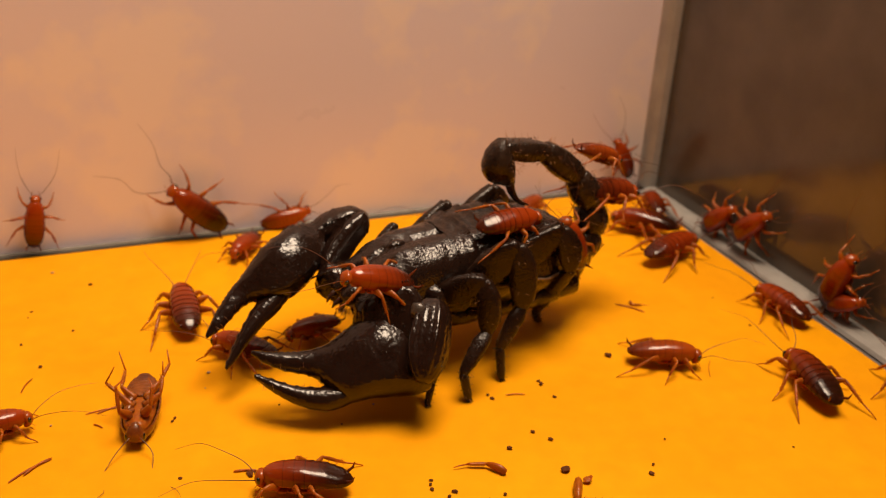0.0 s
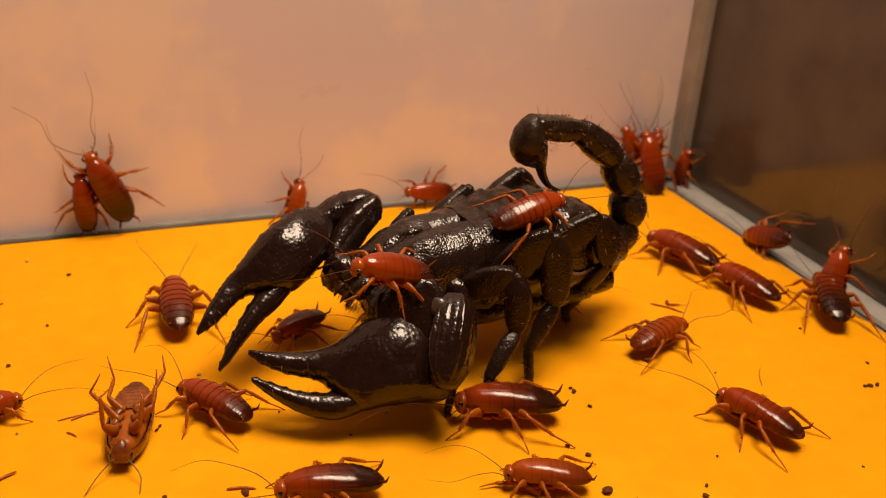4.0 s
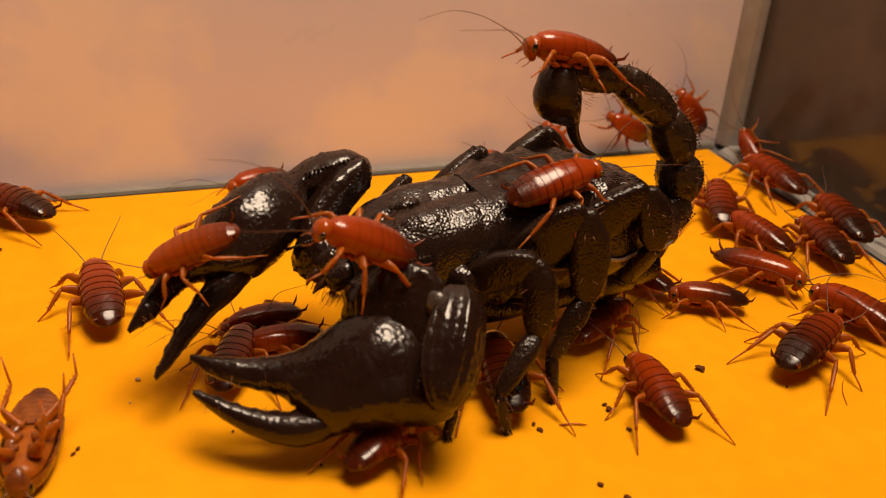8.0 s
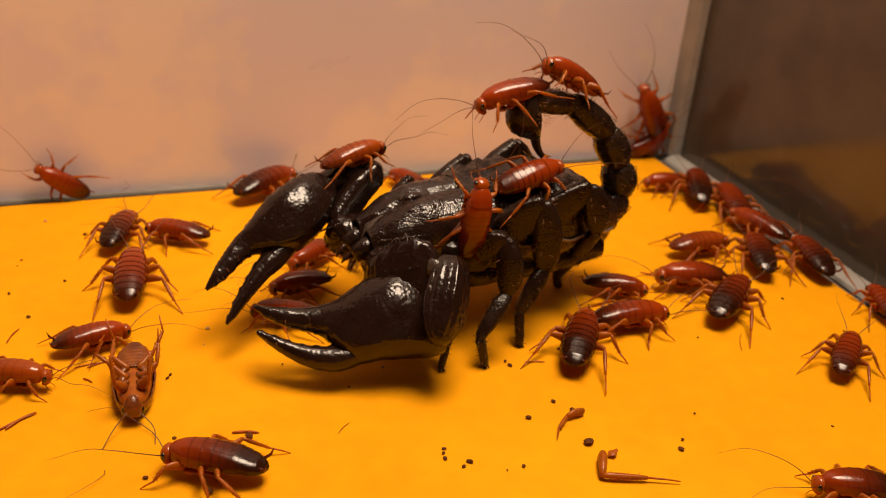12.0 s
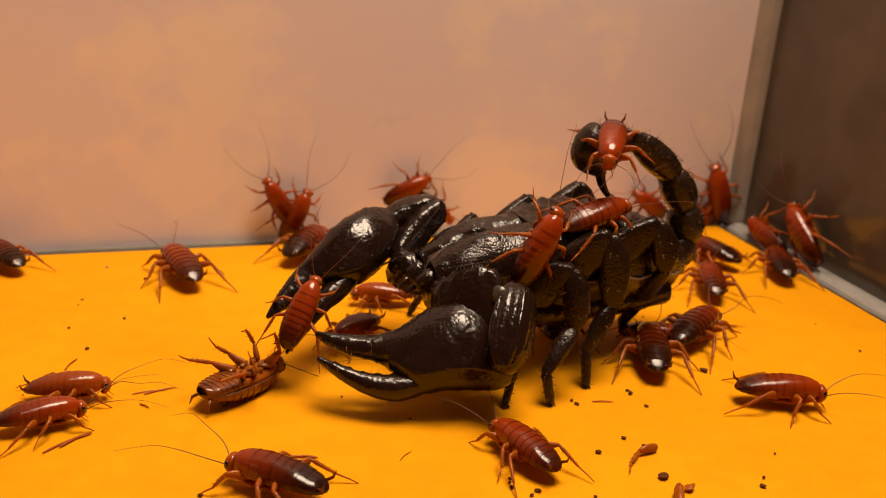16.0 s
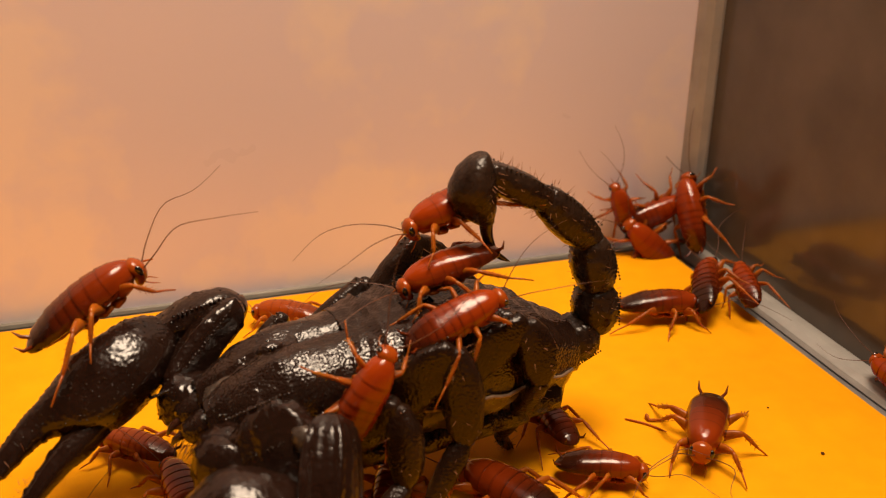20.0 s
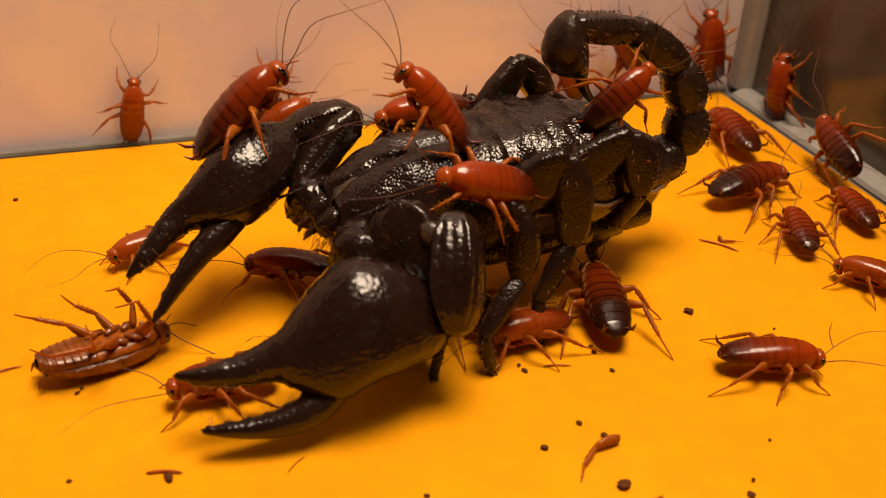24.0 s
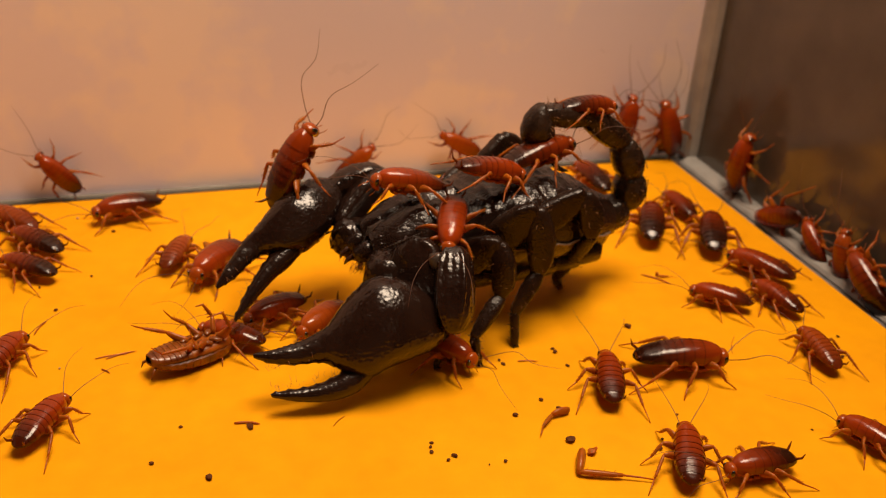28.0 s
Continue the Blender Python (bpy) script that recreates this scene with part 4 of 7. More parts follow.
def cockroach(kind):
    root = thing("cockroach", LABELS[kind], "cockroach", "cockroaches in the tank")
    wob = [0.0, 0.03, -0.02, 0.05][kind]
    slim = (0.88, 0.90, 0.87, 0.97)[kind]
    for i, (nm, x0, x1) in enumerate(SHELLS):
        first = i == 0
        span = (x1 - x0) * BL
        lift = lambda x, y, s, a=x1 * BL, n=span: 0.00016 * (a - x) / n
        width = lambda x, a=x1 * BL, n=span, f=first: R_W(x / BL) * BL * slim * (1 + (0.012 if f else 0.030) * (a - x) / n)
        part(nm, plate(x0 * BL, x1 * BL, width, lambda x: R_T(x / BL) * BL, lambda x: R_L(x / BL) * BL, 9 if first or i == 8 else 5, 20, thick=0.00022, fx=lift), COATS[kind], root, sharp=42)
    # soft underside with cross folds
    pts = [(x * BL, 0, (0.205 + 0.02 * x) * BL) for x in np.linspace(0.40, -0.40, 20)]
    bm = tube(pts, [(R_W(p[0] / BL) * BL * 0.88 * slim, min(0.082, 0.8 * (R_T(p[0] / BL) - 0.205)) * BL * (1 + 0.10 * math.sin(j * 2.2))) for j, p in enumerate(pts)], 16)
    part("underside", bm, SHANK, root, "folded amber underside")
    hd = part("head", tube(smooth_path([(0.455 * BL, 0, 0.270 * BL), (0.487 * BL, 0, 0.225 * BL), (0.480 * BL, 0, 0.160 * BL), (0.440 * BL, 0, 0.105 * BL)], 8), [(r * BL, q * BL) for r, q in smooth_path([(0.082, 0.060), (0.100, 0.066), (0.084, 0.056), (0.040, 0.032)], 8)], 14, up=(1, 0, 0)), AMBER if kind < 3 else TAN, root, "rounded amber head")
    for sy in (1, -1):
        part("eye", ball((0.500 * BL, sy * 0.082 * BL, 0.225 * BL), (0.028 * BL, 0.024 * BL, 0.046 * BL), 10, 8), EYE, hd)
        part("mouth_feeler", tube([(0.46 * BL, sy * 0.03 * BL, 0.12 * BL), (0.52 * BL, sy * 0.06 * BL, 0.07 * BL), (0.56 * BL, sy * 0.05 * BL, 0.03 * BL)], [0.00012, 0.0001, 0.00006], 5), SHANK, hd)
        keys = [(0.54, 0.05, 0.21), (0.68, 0.13 + wob, 0.30), (0.92, 0.25 + sy * wob, 0.37 + wob), (1.18, 0.33 - sy * wob * 2, 0.36), (1.46, 0.36 + wob * 3, 0.28 + sy * 0.05)]
        pth = smooth_path([(x * BL, sy * y * BL, z * BL) for x, y, z in keys], 16)
        part("feeler", tube(pth, list(np.linspace(0.00012, 0.00003, 16)), 5), FEELER, root, "long thin curved feeler")
        part("tail_feeler", tube([(-0.43 * BL, sy * 0.08 * BL, 0.22 * BL), (-0.49 * BL, sy * 0.12 * BL, 0.25 * BL), (-0.515 * BL, sy * 0.13 * BL, 0.32 * BL)], [0.00034, 0.00030, 0.00008], 6), AMBER if kind < 3 else TAN, root)
        j = 0.03 * sy + wob
        if kind < 3:
            shank(root, (0.28, sy * 0.09, 0.16), (0.38 + j, sy * 0.22, 0.22), (0.47 + j, sy * 0.28, 0.09), (0.59 + j, sy * 0.31, 0.008), SHANK)
            shank(root, (0.13, sy * 0.10, 0.16), (0.12 - j, sy * 0.30, 0.25), (0.02 - j, sy * 0.42, 0.10), (-0.03 - j, sy * 0.53, 0.008), SHANK)
            shank(root, (-0.02, sy * 0.10, 0.16), (-0.16 + j, sy * 0.30, 0.25), (-0.40 + j, sy * 0.39, 0.10), (-0.60 + j, sy * 0.46, 0.008), SHANK)
        else:
            # stiff legs bent over the belly, which lies upwards
            shank(root, (0.28, sy * 0.06, 0.12), (0.30 + j, sy * 0.15, -0.02), (0.21 + j, sy * 0.17, -0.17 - j), (0.13, sy * 0.13, -0.22), SHANK)
            shank(root, (0.13, sy * 0.06, 0.12), (0.07 - j, sy * 0.22, 0.02), (-0.10, sy * 0.26 + j, -0.12 + j), (-0.20 + j, sy * 0.24, -0.22), SHANK)
            shank(root, (-0.02, sy * 0.05, 0.12), (-0.20 + j, sy * 0.19, 0.03), (-0.40, sy * 0.26 - j, -0.07 + j), (-0.53, sy * 0.25, -0.15), SHANK)
        for cx, cl in ((0.24, 0.10), (0.12, 0.12), (-0.02, 0.14)):
            f = 1.0 if kind < 3 else 0.72
            bm = tube([((cx + cl * 0.5) * BL, sy * 0.115 * BL, 0.125 * BL), (cx * BL, sy * 0.085 * BL, 0.105 * BL), ((cx - cl * 0.5) * BL, sy * 0.045 * BL, 0.110 * BL)], [(0.035 * BL * f, 0.02 * BL), (0.055 * BL * f, 0.028 * BL * f), (0.035 * BL * f, 0.02 * BL)], 10)
            part("hip_plate", bm, SHANK if kind < 3 else TAN, root, "pale amber hip plate")
    if kind == 3:
        for k in range(7):
            x1 = -0.06 - 0.058 * k
            bm = plate((x1 - 0.066) * BL, x1 * BL, lambda x: R_W(x / BL) * BL * 0.93, lambda x: 0.115 * BL, lambda x: 0.045 * BL, 4, 12, thick=0.0002, ridge=0.00018)
            for v in bm.verts:
                v.co.z = 0.225 * BL - v.co.z
            part("belly_plate", bm, TAN, root)
    return root


HERD = []
first = {}
for kind, size in ROACHLIST:
    if kind not in first:
        ob = first[kind] = cockroach(kind)
    else:
        ob = copy_thing(first[kind], Matrix.Identity(4))
    ob.scale = (size / BL,) * 3
    HERD.append(ob)


def gait(ob, rows, size):
    """Swings the six legs in two sets of three while the body moves on."""
    legs = []
    for c in ob.children:
        if c.name.startswith("leg"):
            vs = c.data.vertices
            legs.append((c, sum((vs[k].co for k in range(16)), Vector()) / 16))
    keys = []
    for a, b in zip(rows, rows[1:]):
        dt = b[0] - a[0]
        way = math.dist(a[1:4], b[1:4]) + 0.00012 * abs((b[6] - a[6] + 180) % 360 - 180)
        if way / max(dt, 1e-6) < 0.003:
            keys += [(a[0], 0.0), (b[0], 0.0)]
        else:
            n = max(1, min(round(dt / 0.24), round(way / (0.42 * size))))
            keys += [(a[0] + dt * (k + 0.5) / n, 1.0 if k % 2 else -1.0) for k in range(n)]
    keys = [(0.0, 0.0)] + [k for k in keys if 0.05 < k[0] < 27.9] + [(28.0, 0.0)]
    clean = [keys[0]]
    for k in keys[1:]:
        if k[0] - clean[-1][0] > 0.04:
            clean.append(k)
    if len(clean) < 3:
        return
    for c, h in legs:
        side = 1 if h.y > 0 else -1
        step = 1 if abs(h.x / BL - 0.13) < 0.08 else -1
        walk(c, [(t, Matrix.Translation(h) @ pose(0, 0, 0, 4 * s * step, 0, 13 * s * step * side * side) @ Matrix.Translation(-h)) for t, s in clean])


def crawl(i, rows):
    """The way of one cockroach: seconds, place and turn."""
    walk(HERD[i], [(t, pose(*p)) for t, *p in rows])
    if ROACHLIST[i][0] != 3:
        gait(HERD[i], rows, ROACHLIST[i][1])


# ================= crumbs and lost legs on the card =================
CRUMB = mat("dark_crumb", (0.070, 0.022, 0.006), 0.8, (0.15, 0.050, 0.012), grain=1500, stain=400, bump=0.6, spec=0.1)
PALECRUMB = mat("pale_crumb", (0.40, 0.24, 0.12), 0.6, (0.25, 0.14, 0.06))


def crumb(x, y, r, turn, material, label, long=1.0):
    bm = bmesh.new()
    bmesh.ops.create_icosphere(bm, subdivisions=2, radius=r)
    for v in bm.verts:
        v.co *= 1 + 0.75 * noise.noise(v.co * 1400 + Vector((x * 900, y * 700, 0)))
        v.co.x *= long
        v.co.z = v.co.z * 0.6
    low = min(v.co.z for v in bm.verts)
    for v in bm.verts:
        v.co.z -= low
    ob = part("crumb", bm, material, None, smooth=False)
    ob.matrix_basis = pose(x, y, 0.0001, 0, 0, turn)
    return tagged(ob, label, "crumb", "crumbs on the card")


for x, y, r, lg in CRUMBS:
    crumb(x, y, min(r, 0.0012) * 0.65, random.uniform(0, 180), CRUMB, "tiny dark brown crumb on the yellow card", lg)
crumb(0.1262, 0.1803, 0.0008, 30, SHANK, "orange flake of dry shell on the card", 1.6)
rnd = random.Random(5)
for k in range(46):
    crumb(rnd.uniform(-0.03, 0.215), rnd.uniform(0.12, 0.318), rnd.choice((0.00016, 0.00022, 0.0003)), rnd.uniform(0, 180), PALECRUMB if k % 6 == 0 else CRUMB, "speck of dirt on the yellow card", rnd.uniform(1, 1.8))
for x, y, ln, turn, rr in STICKS:
    rr *= 0.5
    bm = tube(smooth_path([(-ln / 2, 0, rr), (0, ln * 0.06, rr * 1.2), (ln / 2, 0, rr)], 7), [rr * 0.6, rr, rr, rr * 0.9, rr, rr * 0.8, rr * 0.3], 6)
    ob = part("shred", bm, SHANK, None)
    ob.matrix_basis = pose(x, y, 0.0001, 0, 0, turn)
    tagged(ob, "thin brown shred of dry shell on the card", "shred", "shreds on the card")
for x, y, s, turn, fat, joints in LOSTLEGS:
    root = thing("lost_leg", "loose amber cockroach leg lying on the card", "insect leg", "lost legs on the card", m=pose(x, y, 0.0002, 0, 0, turn))
    root.scale = (s,) * 3
    shank(root, *joints, SHANK, "thigh", fat)
DRAGGED_LEG = root


def motions():
    # a passing cockroach drags the loose leg along
    walk(DRAGGED_LEG, [(0, pose(0.1052, 0.1911, 0.0002, 0, 0, -22)), (11.55, pose(0.1052, 0.1911, 0.0002, 0, 0, -22)), (11.9, pose(0.1220, 0.1915, 0.0002, 0, 0, 40)), (28, pose(0.1220, 0.1915, 0.0002, 0, 0, 40))])
    for i, sg in enumerate(TAIL + [BULB]):
        a, m, b = tail_pose(TAIL_A, i), tail_pose(TAIL_M, i), tail_pose(TAIL_B, i)
        walk(sg, [(0, a), (19.2, a), (20.0, m), (20.6, b), (28, b)])
    walk(CLAW_NEAR, [(0, NEAR_A), (19.0, NEAR_A), (20.2, NEAR_C), (22.5, NEAR_C), (24.5, NEAR_B), (28, NEAR_B)])
    finger = [c for c in CLAW_NEAR.children if c.name.startswith("moving_finger")][0]
    shut, wide = pose(0.5 * 0.0423, 0, 0, 0, 0, 2), pose(0.5 * 0.0423, 0, 0, 0, 0, 13)
    walk(finger, [(0, shut), (19.0, shut), (20.2, wide), (28, wide)])
    drawn = Matrix.Translation((-0.0016, 0.0002, 0.0008))
    walk(LEFT_FEMUR, [(0, FEMUR_A), (19.0, FEMUR_A), (20.2, drawn @ FEMUR_B), (22.5, drawn @ FEMUR_B), (24.5, FEMUR_B), (28, FEMUR_B)])
    walk(LEFT_FORE, [(0, FORE_A), (19.0, FORE_A), (20.2, drawn @ FORE_B), (22.5, drawn @ FORE_B), (24.5, FORE_B), (28, FORE_B)])
    low = LEG_UP.matrix_basis.copy()
    high = low @ pose(0, 0, 0, 0, 15, 0)
    walk(LEG_UP, [(0, low), (19.0, low), (20.0, high), (28, high)])
    crawl(0, [(0, 0.0376, 0.2324, 0.0084, 180, 0, -102), (1, 0.0377, 0.2329, 0.0084, 180, 0, -106), (2, 0.0383, 0.2320, 0.0084, 180, 0, -108), (3, 0.0393, 0.2304, 0.0084, 180, 0, -106), (6, 0.0372, 0.2280, 0.0084, 180, 0, -100), (7, 0.0364, 0.2293, 0.0084, 180, 0, -99), (8, 0.0383, 0.2302, 0.0084, 180, 0, -99), (9, 0.0384, 0.2295, 0.0084, 180, 0, -98), (10, 0.0383, 0.2278, 0.0084, 180, 0, -101), (11, 0.0365, 0.2270, 0.0084, 180, 0, -103), (12, 0.0371, 0.2259, 0.0084, 180, 0, -96), (13.5, 0.0431, 0.2299, 0.0084, 180, 0, -26), (15, 0.0492, 0.2339, 0.0084, 180, 0, 44), (16, 0.0479, 0.2339, 0.0084, 180, 0, 35), (17, 0.0499, 0.2363, 0.0084, 180, 0, 32), (18, 0.0501, 0.2349, 0.0084, 180, 0, 26), (21, 0.0501, 0.2349, 0.0084, 180, 0, 26), (22, 0.0530, 0.2370, 0.0084, 180, 0, 8), (25, 0.0469, 0.2348, 0.0084, 180, 0, 19), (26, 0.0470, 0.2338, 0.0084, 180, 0, 22), (27, 0.0474, 0.2343, 0.0084, 180, 0, 24), (28, 0.0474, 0.2320, 0.0084, 180, 0, 21)])
    crawl(1, [(0, 0.0938, 0.3315, 0.0035, 90, -14, 0), (0.5, 0.0934, 0.3260, 0.0018, 44, -11, 14), (1, 0.0931, 0.3205, 0.0000, 0, 0, 22), (2, 0.0933, 0.3221, 0.0000, 0, 0, 41), (2.5, 0.0934, 0.3268, 0.0019, 40, -23, 28), (3, 0.0936, 0.3315, 0.0038, 90, -31, 0), (4.5, 0.0944, 0.3261, 0.0019, 19, -52, 112), (6, 0.0952, 0.3207, -0.0000, 0, 0, -180), (7, 0.1224, 0.3225, -0.0000, 0, 0, 128), (8, 0.1548, 0.3189, 0.0000, 0, 0, 100), (8.33, 0.1759, 0.2492, 0.0000, 0, 0, 42), (8.67, 0.1970, 0.1794, 0.0000, 0, 0, -15), (9, 0.2181, 0.1096, 0.0000, 0, 0, -73), (27, 0.2181, 0.1096, 0.0000, 0, 0, -73), (27.5, 0.2258, 0.1719, 0.0039, 14, -46, -45), (28, 0.2370, 0.2377, 0.0054, -90, -78, 90)])
    crawl(2, [(0, 0.1644, 0.2557, 0.0425, 0, 21, 8), (1, 0.1646, 0.2557, 0.0411, 0, 32, 8), (1.5, 0.1635, 0.1768, 0.0205, -8, 16, -44), (2, 0.1624, 0.0978, 0.0000, 0, 0, -91), (2.5, 0.1328, 0.1427, -0.0000, 0, 0, -139), (3, 0.1032, 0.1877, -0.0000, 0, 0, 173), (5.7, 0.1560, 0.1905, 0.0000, 0, 0, 156), (6, 0.1640, 0.1908, 0.0046, 78, 0, 172), (6.25, 0.1688, 0.1716, 0.0023, 39, -9, -162), (6.5, 0.1736, 0.1524, -0.0000, 0, 0, -137), (7, 0.1874, 0.1140, 0.0000, 0, 0, -70), (21, 0.1874, 0.1140, 0.0000, 0, 0, -70), (21.33, 0.1884, 0.1486, -0.0000, 0, 0, -127), (21.67, 0.1894, 0.1833, -0.0000, 0, 0, 175), (22, 0.1904, 0.2179, -0.0000, 0, 0, 118), (25, 0.2019, 0.2224, -0.0000, 0, 0, 175), (25.5, 0.1976, 0.1645, -0.0000, 0, 0, -140), (26, 0.1933, 0.1066, 0.0000, 0, 0, -94), (27, 0.1933, 0.1066, 0.0000, 0, 0, -94), (27.33, 0.1950, 0.1378, 0.0000, 0, 0, -34), (27.67, 0.1966, 0.1690, 0.0000, 0, 0, 26), (28, 0.1983, 0.2002, 0.0000, 0, 0, 86)])
    crawl(3, [(0, 0.1688, 0.2166, 0.0000, 0, 0, -28), (1, 0.1722, 0.2240, 0.0000, 0, 0, 8), (2, 0.1741, 0.2272, -0.0000, 0, 0, 18), (3, 0.1727, 0.2253, -0.0000, 0, 0, 14), (6, 0.1421, 0.2413, -0.0000, 0, 0, 30), (7, 0.1456, 0.2418, -0.0000, 0, 0, 31), (8, 0.1431, 0.2395, -0.0000, 0, 0, 29), (9, 0.1414, 0.2392, -0.0000, 0, 0, 36), (10, 0.1593, 0.2436, -0.0000, 0, 0, 0), (11, 0.1624, 0.2577, -0.0000, 0, 0, 13), (12, 0.1965, 0.2550, -0.0000, 0, 0, -3), (15, 0.2140, 0.1377, 0.0000, 0, 0, -82), (16, 0.2140, 0.1377, 0.0000, 0, 0, -82), (16.5, 0.1725, 0.2310, 0.0000, 0, 0, -141), (17, 0.1310, 0.3243, 0.0000, 0, 0, 159), (17.5, 0.1286, 0.3184, 0.0000, 0, 0, 108), (18, 0.1262, 0.3126, 0.0000, 0, 0, 57), (19, 0.1044, 0.2982, -0.0000, 0, 0, 85), (20, 0.1155, 0.3082, -0.0000, 0, 0, 153), (21, 0.1235, 0.3100, -0.0000, 0, 0, 117), (21.33, 0.1514, 0.2537, -0.0000, 0, 0, 177), (21.67, 0.1793, 0.1975, -0.0000, 0, 0, -123), (22, 0.2073, 0.1412, 0.0000, 0, 0, -64), (23.5, 0.1481, 0.1967, -0.0000, 0, 0, -137), (25, 0.0889, 0.2523, -0.0000, 0, 0, 149), (26, 0.0792, 0.2431, -0.0000, 0, 0, -152), (27, 0.0743, 0.2399, 0.0000, 0, 0, 168), (28, 0.0800, 0.2396, 0.0000, 0, 0, -137)])
    crawl(4, [(0, 0.1777, 0.3155, 0.0000, 0, 0, 35), (0.33, 0.1809, 0.3140, 0.0000, 0, 0, -25), (0.67, 0.1841, 0.3124, 0.0000, 0, 0, -84), (1, 0.1872, 0.3109, 0.0000, 0, 0, -144), (1.5, 0.1896, 0.3212, 0.0035, -46, -14, -170), (2, 0.1919, 0.3315, 0.0071, -90, -43, 180), (3, 0.1563, 0.3315, 0.0049, -90, -23, 180), (4.5, 0.1857, 0.2358, 0.0024, -51, 12, -131), (6, 0.2150, 0.1400, 0.0000, 0, 0, -73), (11, 0.2150, 0.1400, 0.0000, 0, 0, -73), (11.5, 0.1539, 0.1992, 0.0168, 2, -5, -33), (12, 0.0928, 0.2584, 0.0335, 0, -10, 8), (13.5, 0.0929, 0.2677, 0.0168, -3, -5, 64), (15, 0.0930, 0.2770, -0.0000, 0, 0, 120), (16, 0.0909, 0.2760, -0.0000, 0, 0, 171), (16.5, 0.0901, 0.2713, 0.0000, 0, 0, -134), (17, 0.0893, 0.2666, 0.0000, 0, 0, -78), (17.5, 0.0887, 0.2670, 0.0000, 0, 0, -126), (18, 0.0881, 0.2674, 0.0000, 0, 0, -174), (19, 0.0817, 0.2659, -0.0000, 0, 0, 174), (20, 0.0784, 0.2634, -0.0000, 0, 0, 143), (21, 0.0758, 0.2709, -0.0000, 0, 0, 64), (21.5, 0.0745, 0.2664, -0.0000, 0, 0, 142), (22, 0.0732, 0.2619, -0.0000, 0, 0, -141), (25, 0.0543, 0.2748, -0.0000, 0, 0, -178), (26, 0.0586, 0.2750, -0.0000, 0, 0, 116), (27, 0.0582, 0.2691, 0.0000, 0, 0, 64), (28, 0.0470, 0.2809, 0.0000, 0, 0, 64)])
    crawl(5, [(0, -0.0920, 0.1347, 0.0000, 0, 0, 0), (10, -0.0920, 0.1347, 0.0000, 0, 0, 0), (10.5, -0.0393, 0.2090, -0.0000, 0, 0, 79), (11, 0.0134, 0.2833, -0.0000, 0, 0, 157), (12, -0.0888, 0.2659, 0.0000, 0, 0, -170), (20, -0.0888, 0.2659, 0.0000, 0, 0, -170), (21, 0.0612, 0.2914, -0.0000, 0, 0, 117), (21.5, 0.0628, 0.3115, 0.0031, -45, -13, 148), (22, 0.0644, 0.3315, 0.0062, -90, 0, 180), (23.5, 0.0601, 0.3315, 0.0080, -90, -69, 180), (25, 0.0558, 0.3315, 0.0099, 90, -42, 0), (26, 0.0705, 0.3315, 0.0059, 90, -52, 0), (27, 0.1045, 0.3315, 0.0059, 90, -80, 0), (28, 0.1077, 0.3315, 0.0062, 90, -42, 0)])
    crawl(6, [(0, -0.0826, 0.1230, 0.0000, 0, 0, 0), (22, -0.0826, 0.1230, 0.0000, 0, 0, 0), (23, -0.0384, 0.1785, -0.0000, 0, 0, -54), (24, 0.0059, 0.2341, -0.0000, 0, 0, -107), (25, 0.0501, 0.2896, -0.0000, 0, 0, -161), (26, 0.0252, 0.2921, -0.0000, 0, 0, 134), (27, 0.0209, 0.3048, 0.0000, 0, 0, 91), (28, 0.0041, 0.3097, 0.0000, 0, 0, 136)])
